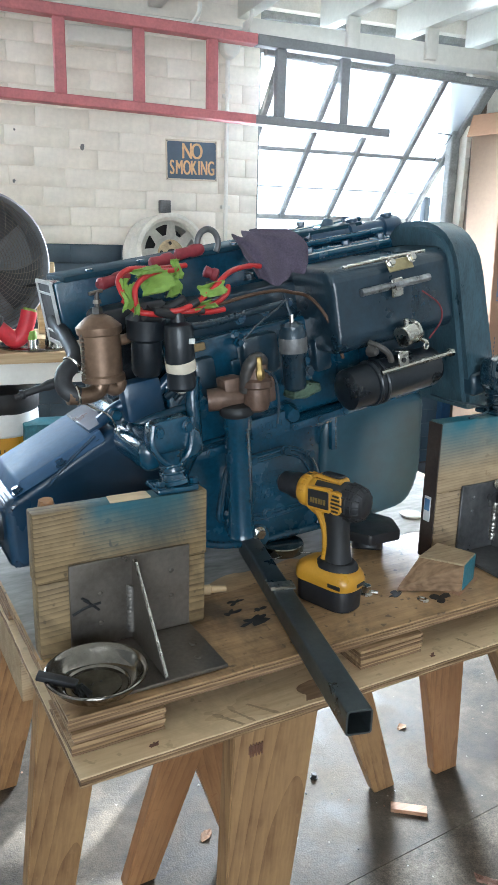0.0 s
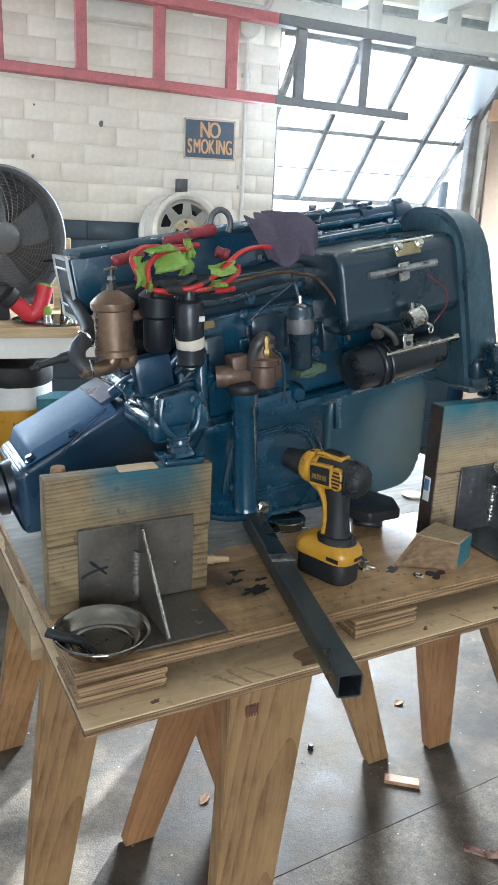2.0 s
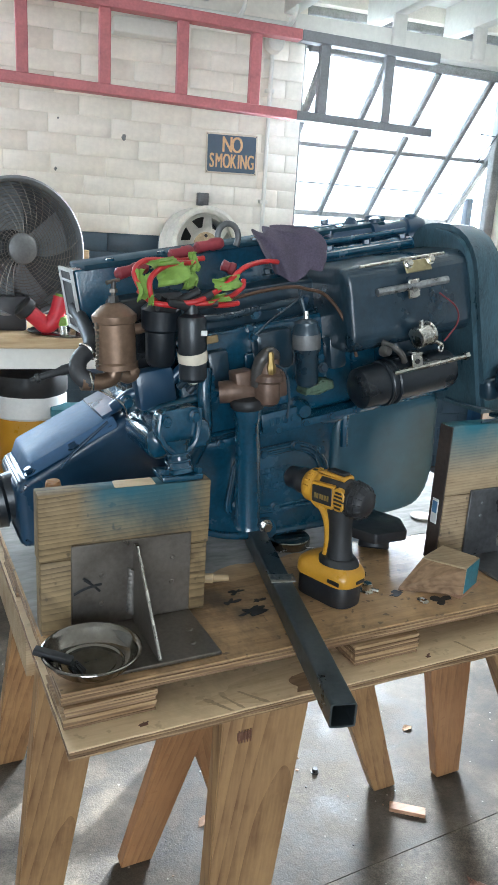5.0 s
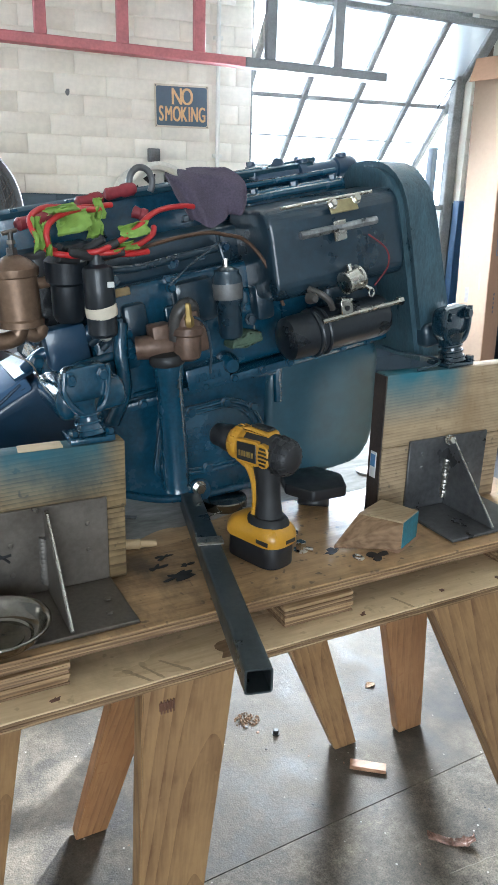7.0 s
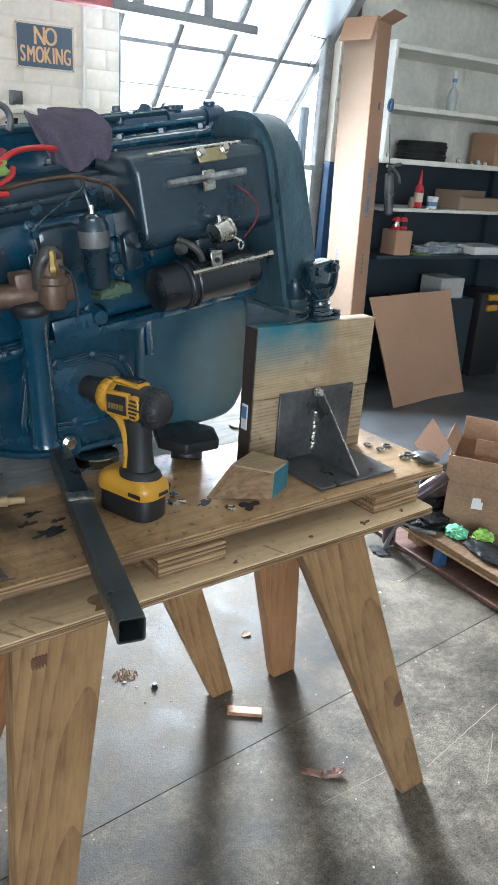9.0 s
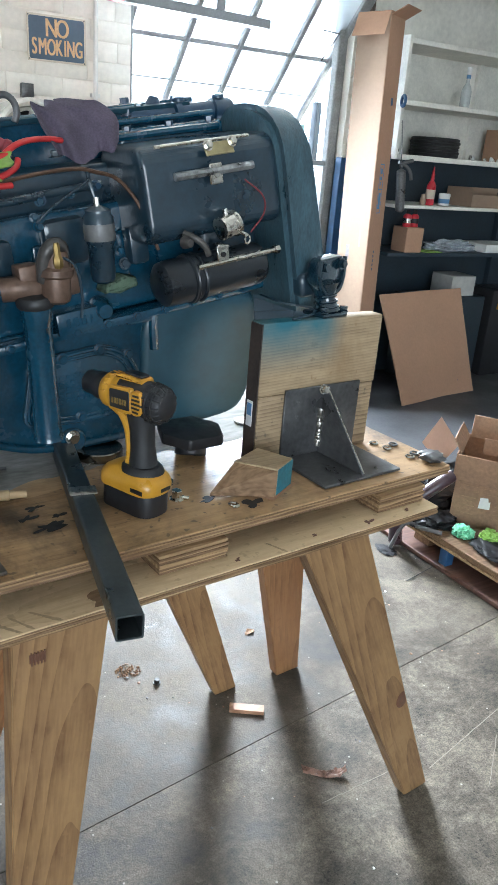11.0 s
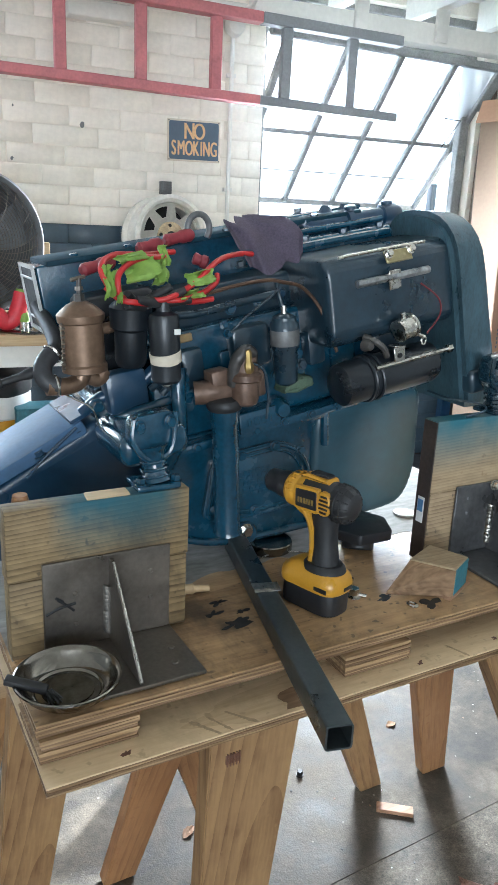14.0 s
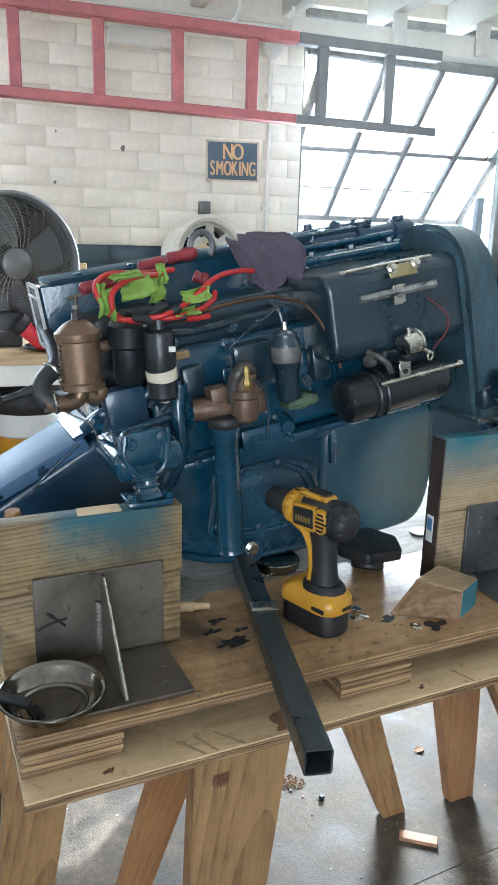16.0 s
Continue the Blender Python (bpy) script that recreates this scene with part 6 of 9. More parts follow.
# small brackets, nuts and pipes that crowd the near side
random.seed(5)
for k in range(34):
    u = random.uniform(0.17, 0.60)
    z = 1.20 + (u - 0.3) * 0.1763 + random.uniform(0.0, 0.19)
    v = random.uniform(0.335, 0.36)
    eng("nut", random.choice((M_BLUE, M_BLACK, M_BLUE, M_NAVY)))(hexbolt(BMN(), (u, v, z), (random.uniform(-0.2, 0.2), -1, random.uniform(-0.1, 0.3)), random.uniform(0.006, 0.010), random.uniform(0.006, 0.014)))
for pts, r, mm in (
    ([(0.20, 0.35, 1.20), (0.24, 0.33, 1.225), (0.30, 0.33, 1.24), (0.36, 0.34, 1.25)], 0.009, M_BLUE),
    ([(0.30, 0.345, 1.39), (0.36, 0.34, 1.392), (0.45, 0.345, 1.41), (0.55, 0.35, 1.43)], 0.007, M_BLACK),
    ([(0.31, 0.33, 1.12), (0.33, 0.32, 1.18), (0.325, 0.32, 1.25), (0.33, 0.33, 1.30)], 0.014, M_BLUE),
    ([(0.17, 0.38, 1.22), (0.20, 0.36, 1.25), (0.25, 0.35, 1.26), (0.29, 0.34, 1.30)], 0.011, M_NAVY),
    ([(0.27, 0.31, 1.27), (0.285, 0.30, 1.285), (0.30, 0.305, 1.275), (0.29, 0.31, 1.26)], 0.006, M_BLACK),
):
    bm = BMN()
    hose(bm, pts, r, 10)
    eng("pipe", mm)(bm)
for lo, hi, mm in (((0.285, 0.33, 1.17), (0.345, 0.37, 1.30), M_BLUE), ((0.345, 0.345, 1.255), (0.39, 0.37, 1.33), M_BLACK), ((0.20, 0.33, 1.225), (0.275, 0.37, 1.30), M_NAVY), ((0.44, 0.335, 1.29), (0.52, 0.37, 1.37), M_BLACK), ((0.60, 0.33, 1.29), (0.64, 0.37, 1.36), M_BLACK)):
    bm = BMN()
    box(bm, lo, hi, 0.01, 2, TILT10)
    eng("casting", mm)(bm)
bm = BMN()
torus(bm, (0.292, 0.295, 1.292), (0.3, -1, 0.1), 0.013, 0.0035, 20, 6)
eng("loop", M_BRIGHT, "bright wire loop")(bm)
# glossy drips of paint catch the light along the flanges

# ---- rag on the engine ----
bm = BMN()
bmesh.ops.create_grid(bm, x_segments=44, y_segments=34, size=1.0)
for v in bm.verts:
    x, y = v.co.x, (v.co.y + 1) / 2                       # y: 0 at the hem, 1 at the gathered top
    wide = 0.022 + 0.046 * math.sin(math.pi * min(1.0, (1 - y) * 0.72)) + 0.008 * noise.noise(Vector((x * 2, y * 2, 3)))
    fold = (0.008 + 0.007 * y) * math.sin(x * 7 + 4.0 * noise.noise(Vector((x, y * 1.5, 1))) + y * 3.0) + 0.009 * noise.noise(Vector((x * 3, y * 3, 4)))
    uu = 0.485 + 0.036 * (1 - y) + wide * x
    vv = 0.335 + 0.085 * y ** 1.4 + fold * 0.9
    zz = 1.466 + 0.092 * math.sin(min(1.0, y * 1.05) * math.pi / 2) + 0.1763 * (uu - 0.5) + 0.35 * fold + 0.022 * x * x * (1 - y) - 0.010 * (1 - y) * noise.noise(Vector((x * 1.4, 0.3, 7)))
    v.co = Vector((uu, vv, zz))
bmesh.ops.solidify(bm, geom=bm.faces[:], thickness=0.0015)
solo("cleaning_rag", bm, M_RAG, "dark mauve gauzy rag draped over the engine", "rag", (0.512, 0.36, 1.45))

# ---- cordless drill ----
DM = BENCH @ Matrix.Translation((0.508, 0.112, 0.9085)) @ Matrix.Rotation(radians(108), 4, "Z") @ Matrix.Scale(0.96, 4)
drill = thing("cordless_drill", "yellow and black cordless drill standing on its battery", "drill", (0, 0, 0), DM)
def dr(name, bm, mat, lab="", parent=None):
    return part(name, bm, mat, parent or drill, lab, DM)
bm = BMN()                                        # battery pack; x is the way the chuck points
prism(bm, rounded([(-0.058, -0.036), (0.05, -0.036), (0.066, -0.018), (0.066, 0.018), (0.05, 0.036), (-0.058, 0.036)], 0.034, 8), 0.0, 0.046, "uv", 0.004, 2)
dr("battery_pack", bm, M_PLASTIC, "black battery pack")
bm = BMN()
outline_ = rounded([(-0.063, -0.041), (0.053, -0.041), (0.071, -0.02), (0.071, 0.02), (0.053, 0.041), (-0.063, 0.041)], 0.036, 8)
rings_ = [[bm.verts.new((x * k - 0.004 * (1 - k), y * k, z)) for x, y in outline_] for k, z in ((0.97, 0.044), (1.0, 0.047), (1.0, 0.058), (0.97, 0.065), (0.90, 0.072), (0.76, 0.079), (0.56, 0.084))]
for a_, b_ in zip(rings_, rings_[1:]):
    for i in range(len(a_)):
        bm.faces.new((a_[i], a_[(i + 1) % len(a_)], b_[(i + 1) % len(a_)], b_[i]))
bm.faces.new(rings_[0][::-1])
bm.faces.new(rings_[-1])
foot = dr("yellow_base", bm, M_YELLOW, "yellow moulded base")
bm = BMN()
lathe(bm, [(0.036, 0), (0.034, 0.5), (0.029, 1)], (-0.012, 0, 0.078), (-0.012, 0, 0.090), 28)
for v in bm.verts:
    v.co.x = -0.012 + (v.co.x + 0.012) * 1.18
dr("grip_boot", bm, M_RUBBER, "black rubber boot round the grip's foot", foot)
for y in (-0.0405, 0.0405):
    bm = BMN()
    box(bm, (-0.05, y - 0.0012, 0.050), (-0.022, y + 0.0012, 0.058), 0.001)
    dr("latch_slot", bm, M_PLASTIC, "", foot)
bm = BMN()
box(bm, (-0.0645, -0.018, 0.050), (-0.0615, 0.006, 0.057), 0.001)
dr("latch_slot", bm, M_PLASTIC, "", foot)
bm = BMN()
lathe(bm, [(0.030, 0), (0.026, 0.10), (0.0225, 0.4), (0.0225, 0.7), (0.027, 1)], (-0.014, 0, 0.076), (-0.006, 0, 0.19), 24)
grip = dr("grip", bm, M_RUBBER, "black rubber grip")
bm = BMN()
for y in (0.0155, -0.0155):
    hose(bm, [(0.010, y, 0.080), (0.005, y * 1.02, 0.105), (0.007, y * 1.04, 0.140), (0.014, y * 1.15, 0.165), (0.028, y * 1.3, 0.186)], 0.0068)
dr("yellow_grip_spine", bm, M_YELLOW, "", grip)
bm = BMN()
box(bm, (0.018, -0.008, 0.150), (0.034, 0.008, 0.178), 0.005, 2)
dr("trigger", bm, M_PLASTIC)
HEADM = Matrix.Translation((0, 0, 0.210)) @ Matrix.Diagonal((0.93, 0.84, 0.84, 1)) @ Matrix.Translation((0, 0, -0.207))
def dh(name, bm, mat, lab="", parent=None):
    bmesh.ops.transform(bm, matrix=HEADM, verts=bm.verts)
    return dr(name, bm, mat, lab, parent)
bm = BMN()                                        # gear case and motor housing; the body is a little taller than wide
lathe(bm, [(0.034, 0), (0.0375, 0.06), (0.0385, 0.30), (0.038, 0.62), (0.0355, 0.70), (0.0355, 0.80), (0.037, 0.84), (0.037, 0.95), (0.031, 1)], (-0.034, 0, 0.207), (0.074, 0, 0.207), 32)
for v in bm.verts:
    v.co.z = 0.207 + (v.co.z - 0.207) * 1.06
body = dh("motor_housing", bm, M_PLASTIC, "black moulded motor housing")
bm = BMN()
lathe(bm, [(0.012, 0), (0.026, 0.06), (0.033, 0.22), (0.0365, 0.5), (0.0385, 0.9), (0.037, 1)], (-0.074, 0, 0.206), (-0.032, 0, 0.207), 32)
for v in bm.verts:
    v.co.z = 0.206 + (v.co.z - 0.206) * 1.06
cap_ = dh("rear_cap", bm, M_PLASTIC, "black ribbed rear cap")
for k in range(14):
    a = 2 * math.pi * k / 14
    bm = BMN()
    hose(bm, [(x, r * math.cos(a), 0.206 + 1.06 * r * math.sin(a)) for x, r in ((-0.070, 0.0265), (-0.062, 0.0335), (-0.050, 0.0372), (-0.036, 0.0392))], 0.0028, 6, 3)
    dh("cooling_rib", bm, M_RUBBER, "", cap_)
bm = BMN()
lathe(bm, [(0.0375, 0), (0.0392, 0.08), (0.0392, 0.30), (0.0378, 0.34), (0.0378, 0.46), (0.0392, 0.50), (0.0388, 0.85), (0.033, 1)], (0.030, 0, 0.207), (0.078, 0, 0.207), 32)
collar = dh("gear_collar", bm, M_YELLOW, "yellow front collar", body)
for k in range(9):
    a = math.pi * (0.06 + 0.11 * k)
    bm = BMN()
    box(bm, (0.055, 0.039 * math.cos(a) - 0.002, 0.207 + 0.039 * math.sin(a) - 0.002), (0.068, 0.039 * math.cos(a) + 0.002, 0.207 + 0.039 * math.sin(a) + 0.002), 0.001, 1)
    dh("collar_rib", bm, M_YELLOW, "", body)
bm = BMN()                                        # the yellow neck that runs from collar to trigger
prism(bm, rounded([(0.006, 0.168), (0.030, 0.160), (0.056, 0.172), (0.062, 0.196), (0.020, 0.200)], 0.008), -0.024, 0.024, "uz", 0.004, 2)
dh("neck", bm, M_YELLOW, "", body)
bm = BMN()
prism(bm, rounded([(-0.022, 0.243), (0.034, 0.240), (0.050, 0.246), (0.032, 0.2545), (-0.018, 0.2515)], 0.006), -0.019, 0.019, "uz", 0.003, 2)
dh("top_saddle", bm, M_YELLOW, "", body)
bm = BMN()
prism(bm, rounded([(-0.016, -0.013), (0.030, -0.013), (0.030, 0.013), (-0.016, 0.013)], 0.006), 0.2525, 0.2575, "uv", 0.0015, 1)
dh("gear_switch", bm, M_PLASTIC, "black speed switch", body)
for s in (1, -1):
    bm = BMN()                                    # a yellow frame round the black name panel
    prism(bm, rounded([(-0.014, 0.181), (0.044, 0.179), (0.046, 0.231), (-0.012, 0.235)], 0.006), 0.026 * s, 0.0392 * s, "uz", 0.0012, 1)
    dh("panel_frame", bm, M_YELLOW, "", body)
    bm = BMN()
    prism(bm, rounded([(-0.010, 0.1875), (0.041, 0.1855), (0.043, 0.2245), (-0.008, 0.2285)], 0.004), 0.030 * s, 0.0402 * s, "uz", 0.001, 1)
    dh("name_panel", bm, M_PLASTIC, "black side panel", body)
    for k in range(6):
        bm = BMN()
        box(bm, (-0.002 + k * 0.0066, 0.0405 * s - 0.0004, 0.197 - 0.0003 * k), (0.0026 + k * 0.0066, 0.0405 * s + 0.0004, 0.209 - 0.0003 * k), 0.0002, 1)
        dh("lettering_bar", bm, M_DULLYELLOW, "dull yellow printed bar", body)
    bm = BMN()
    prism(bm, rounded([(-0.040, 0.184), (-0.014, 0.181), (-0.012, 0.235), (-0.038, 0.231)], 0.012), 0.026 * s, 0.0408 * s, "uz", 0.0015, 1)
    dh("vent_panel", bm, M_YELLOW, "", body)
    for k in range(5):
        w = (0.0075, 0.0100, 0.0108, 0.0100, 0.0075)[k]
        bm = BMN()
        box(bm, (-0.026 - w, 0.0412 * s - 0.0008, 0.188 + k * 0.0085), (-0.026 + w, 0.0412 * s + 0.0008, 0.1925 + k * 0.0085), 0.0004, 1)
        dh("vent_slot", bm, M_PLASTIC, "", body)
for x, r in ((-0.058, 0.0372), (-0.046, 0.0398)):
    bm = BMN()
    torus(bm, (x, 0, 0.206), (1, 0, 0), r, 0.0022, 36, 6)
    dh("cap_ring", bm, M_RUBBER, "", cap_)
bm = BMN()
lathe(bm, [(0.030, 0), (0.031, 0.25), (0.030, 0.42), (0.027, 0.5), (0.0255, 0.85), (0.015, 1)], (0.072, 0, 0.207), (0.142, 0, 0.207), 28)
dh("chuck", bm, M_PLASTIC, "black keyless chuck")

# ---- steel parts dish with a brush in it ----
DC = Vector((0.042, 0.030, 0.9165))
dish = thing("parts_dish", "shiny stainless magnetic parts dish with oily residue", "dish", DC)
bm = BMN()
prof = [(0.030, 0), (0.048, 0.02), (0.060, 0.12), (0.069, 0.40), (0.075, 0.80), (0.0785, 0.93), (0.081, 0.95), (0.0835, 1.0), (0.0830, 1.07), (0.0805, 1.10), (0.077, 1.04), (0.0735, 0.86), (0.068, 0.50), (0.061, 0.28), (0.055, 0.22), (0.0535, 0.24), (0.052, 0.21), (0.050, 0.14), (0.001, 0.11)]
lathe(bm, [(r * 0.89, h) for r, h in prof], DC, DC + Vector((0, 0, 0.027)), 56)
part("bowl", bm, M_INOX, dish)
bm = BMN()
cyl(bm, DC + Vector((0, 0, 0.0046)), DC + Vector((0, 0, 0.0049)), 0.036, seg=40)
part("oily_residue", bm, material("thin_brown_oil", (0.05, 0.042, 0.028), 0.08, vary=0.5, scale=30, bump=0.1), dish, "thin brown oil film")
bm = BMN()
box(bm, (-0.040, -0.008, 0), (0.018, 0.008, 0.009), 0.002, 2)
bmesh.ops.transform(bm, matrix=Matrix.Translation(DC + Vector((-0.048, -0.004, 0.020))) @ Matrix.Rotation(radians(-28), 4, "Z") @ Matrix.Rotation(radians(14), 4, "Y"), verts=bm.verts)
brush = thing("parts_brush", "short dark brush resting in the dish", "brush", DC + Vector((-0.05, 0, 0.02)))
part("handle", bm, M_RUBBER, brush)
bm = BMN()
random.seed(3)
for k in range(40):
    a, b = random.uniform(-0.007, 0.007), random.uniform(-0.006, 0.006)
    p = DC + Vector((-0.030 + a, -0.014 + b, 0.017))
    cyl(bm, p, p + Vector((0.006 + a * 0.6, -0.006 + b * 0.8, -0.010)), 0.0012, 0.0008, 5)
part("bristles", bm, M_RUBBER, brush, kind="stuff")

# ---- wedge of scrap lumber, card, black cap, loose hardware ----
bm = BMN()
prism(bm, [(0.690, 0.125), (0.738, 0.018), (0.826, 0.058), (0.800, 0.150)], 0.9115, 0.9128, "uv", 0.0004, 1)
solo("cardboard_scrap", bm, M_CARD, "torn flat piece of brown cardboard under the block", "cardboard", (0.75, 0.06, 0.911))
for ob in (bpy.data.objects["cardboard_scrap"],):
    ob.location.z -= 0.0028
wb = thing("scrap_block", "short sawn lumber offcut with a teal painted end", "wood block", (0.75, 0.06, 0.91))
SM = BENCH @ Matrix.Translation((0.752, 0.028, 0.9102)) @ Matrix.Rotation(radians(27), 4, "Z")
bm = BMN()
prism(bm, [(-0.012, 0.085), (0.0, 0.0), (0.068, 0.0), (0.074, 0.080)], 0.0, 0.055, "uv", 0.0015, 1)
o = part("offcut", bm, M_LUMBER, wb, F=SM)
bm = BMN()
box(bm, (0.001, -0.0012, 0.002), (0.067, -0.0002, 0.0535), 0.0003, 1)
part("painted_end", bm, M_TEAL, wb, "teal brushed paint", F=SM)
bm = BMN()                                        # its split side tapers to a thin tip
A3, B3, C3 = (-0.070, 0.100, 0.0), (-0.0005, 0.0, 0.0), (-0.0125, 0.084, 0.0)
B4, C4, A4 = (-0.0005, 0.0, 0.052), (-0.0125, 0.084, 0.052), (-0.069, 0.100, 0.006)
v = [bm.verts.new(p) for p in (A3, B3, C3, A4, B4, C4)]
for f in ((0, 2, 1), (3, 4, 5), (0, 1, 4, 3), (1, 2, 5, 4), (2, 0, 3, 5)):
    bm.faces.new([v[k] for k in f])
bmesh.ops.recalc_face_normals(bm, faces=bm.faces)
# darker wood than the offcut puts this side's shade into the colour
part("split_wedge", bm, M_PLYDARK, wb, "split side in a darker brown for its shade", F=SM)

cup = thing("oil_cap", "black faceted plastic cap standing on its spout", "cap", (0.71, 0.29, 0.9085))
bm = BMN()
prism(bm, rounded([(0.655, 0.285), (0.685, 0.225), (0.765, 0.225), (0.795, 0.29), (0.765, 0.36), (0.685, 0.36)], 0.006), 0.938, 0.961, "uv", 0.003, 2)
part("hexagon_body", bm, M_PLASTIC, cup)
bm = BMN()
lathe(bm, [(0.030, 0), (0.033, 0.1), (0.033, 0.8), (0.045, 1)], (0.715, 0.270, 0.9085), (0.722, 0.28, 0.939), 24)
part("spout", bm, M_PLASTIC, cup)

def small(name, bm, mat, lab, cat, base, group=""):
    return solo(name, bm, mat, lab, cat, base, group=group)
bm = BMN()
lathe(bm, [(0.024, 0), (0.026, 0.3), (0.026, 0.8), (0.023, 1)], (0.938, 0.388, 0.9085), (0.938, 0.388, 0.9135), 24)
small("jar_lid", bm, M_PAPER, "flat white round lid lying on the plywood", "lid", (0.938, 0.388, 0.9085))
for k, (u, v) in enumerate(((1.135, 0.115), (1.165, 0.125), (1.128, 0.150), (1.17, 0.065), (1.145, 0.055))):
    bm = BMN()
    torus(bm, (u, v, 0.9105), (0, 0, 1), 0.0085, 0.0022, 20, 6)
    small("washer", bm, M_BRIGHT if k % 2 == 0 else M_CAST, "loose steel washer on the plywood", "washer", (u, v, 0.9085), "loose washers")
bm = BMN()
hexbolt(bm, (0.585, 0.105, 0.9085), (0, 0, 1), 0.010, 0.016)
small("nut", bm, M_BRIGHT, "shiny steel nut beside the drill", "nut", (0.585, 0.105, 0.9085))
bm = BMN()
cyl(bm, (0.602, 0.09, 0.9125), (0.585, 0.105, 0.9135), 0.004, seg=10)
small("bolt_shank", bm, M_BRIGHT, "short bright bolt lying on the bench", "bolt", (0.60, 0.09, 0.9085))
bm = BMN()
torus(bm, (0.663, 0.035, 0.911), (0.2, 0, 1), 0.0085, 0.0028, 18, 6)
small("washer", bm, M_BRIGHT, "loose steel washer on the plywood", "washer", (0.663, 0.035, 0.9085), "loose washers")
bm = BMN()
lathe(bm, [(0.007, 0), (0.010, 0.15), (0.009, 0.5), (0.010, 0.62), (0.007, 0.65), (0.006, 1)], (0.275, 0.245, 0.9185), (0.352, 0.226, 0.9165), 16)
small("wire_brush", bm, M_WORKTOP, "small pale wooden handle lying behind the block", "brush", (0.30, 0.235, 0.9085))
bm = BMN()
hose(bm, [(0.29, 0.40, 0.912), (0.33, 0.37, 0.913), (0.36, 0.355, 0.912)], 0.0035, 8)
small("drill_bit", bm, M_DARKSTEEL, "dark steel rod lying on the bench", "rod", (0.30, 0.39, 0.9085))
bm = BMN()
hose(bm, [(0.46, 0.27, 0.912), (0.50, 0.30, 0.915), (0.56, 0.31, 0.914), (0.60, 0.28, 0.918), (0.615, 0.25, 0.94), (0.61, 0.235, 0.965)], 0.0012, 6)
small("tie_wire", bm, M_BRIGHT, "thin springy steel wire under the engine", "wire", (0.5, 0.29, 0.9085))
bm = BMN()
cyl(bm, (0.545, 0.35, 0.9085), (0.545, 0.35, 0.928), 0.05, 0.05, 28, 0.002)
small("tin_lid", bm, M_INOX, "upturned shiny tin beneath the sump", "tin", (0.545, 0.35, 0.9085))
bm = BMN()
lathe(bm, [(0.010, 0), (0.010, 0.70), (0.014, 0.78), (0.015, 0.92), (0.011, 1)], (0.030, 0.204, 0.909), (0.022, 0.200, 1.151), 18)
small("file_handle", bm, M_LEGSTAIN, "brown wooden handle standing behind the mounting block", "handle", (0.03, 0.204, 0.909))
# black paint drips on the sheet
def splat(cu, cv, r, z, seed, mat, lab, lobes=0.8):
    bm = BMN()
    ring = []
    for k in range(28):
        a = 2 * math.pi * k / 28
        d = r * max(0.06, 0.7 + lobes * 1.25 * noise.noise(Vector((math.cos(a) * 1.4, math.sin(a) * 1.4, seed))) + 0.3 * lobes * noise.noise(Vector((math.cos(a) * 2.6, math.sin(a) * 2.6, seed + 5))))
        ring.append((cu + d * math.cos(a) * 1.5, cv + d * math.sin(a) * 0.75 + 0.35 * d * math.cos(a)))
    prism(bm, ring, z - 0.0002, z + 0.0005, "uv")
    part("paint_spill", bm, mat, stand, lab)
for cu, cv, r, seed in ((0.345, 0.108, 0.025, 1.3), (0.322, 0.150, 0.013, 4.1), (0.350, 0.185, 0.016, 7.7), (0.375, 0.140, 0.010, 9.2), (0.640, 0.080, 0.014, 2.2), (0.60, 0.16, 0.006, 3.9), (0.42, 0.06, 0.005, 6.1), (0.70, 0.03, 0.018, 8.4)):
    splat(cu, cv, r, 0.9083, seed, M_RUBBER, "dried black paint spill")
splat(0.385, -0.035, 0.030, 0.8503, 5.5, M_PLYDARK, "dark stain on the lower sheet")
M_STREAK = material("faint_brown_stain", (0.36, 0.26, 0.15), 0.6, vary=0.35, scale=30, fine=160, bump=0.05)
for u, lean, wid, seed in ((0.205, 0.030, 0.007, 1.0), (0.232, 0.022, 0.004, 4.0), (0.262, 0.034, 0.006, 7.0), (0.70, 0.015, 0.004, 9.0)):
    bm = BMN()
    mid_ = [(u + lean * k / 10, -0.022 - 0.042 * k / 10) for k in range(11)]
    w_ = [wid * (0.35 + abs(noise.noise(Vector((k * 0.7, seed, 0))))) for k in range(11)]
    prism(bm, [(x - w, y) for (x, y), w in zip(mid_, w_)] + [(x + w, y) for (x, y), w in list(zip(mid_, w_))[::-1]], 0.8500, 0.8505, "uv")
    part("stain_streak", bm, M_STREAK, stand, "dark streak of stain")
for cu, cv, r, seed in ((0.62, -0.045, 0.007, 3.3), (0.80, -0.040, 0.006, 5.2), (0.93, -0.050, 0.009, 8.8), (0.10, -0.045, 0.006, 2.7), (1.04, -0.045, 0.007, 6.6)):
    splat(cu, cv, r, 0.8503, seed, M_KNOT, "dark spot on the lower sheet")
# rag-like black glove at the bench's corner
bm = BMN()
bmesh.ops.create_icosphere(bm, subdivisions=3, radius=1.0)
for v in bm.verts:
    d = 1 + 0.35 * noise.noise(v.co * 1.8) + 0.15 * noise.noise(v.co * 5)
    v.co = Vector((1.178 + v.co.x * 0.026 * d, 0.022 + v.co.y * 0.028 * d, 0.909 + max(0, 0.009 + v.co.z * 0.011 * d)))
small("foil_scrap", bm, M_DARKSTEEL, "crumpled dark foil scrap at the bench corner", "scrap", (1.18, 0.035, 0.9085))

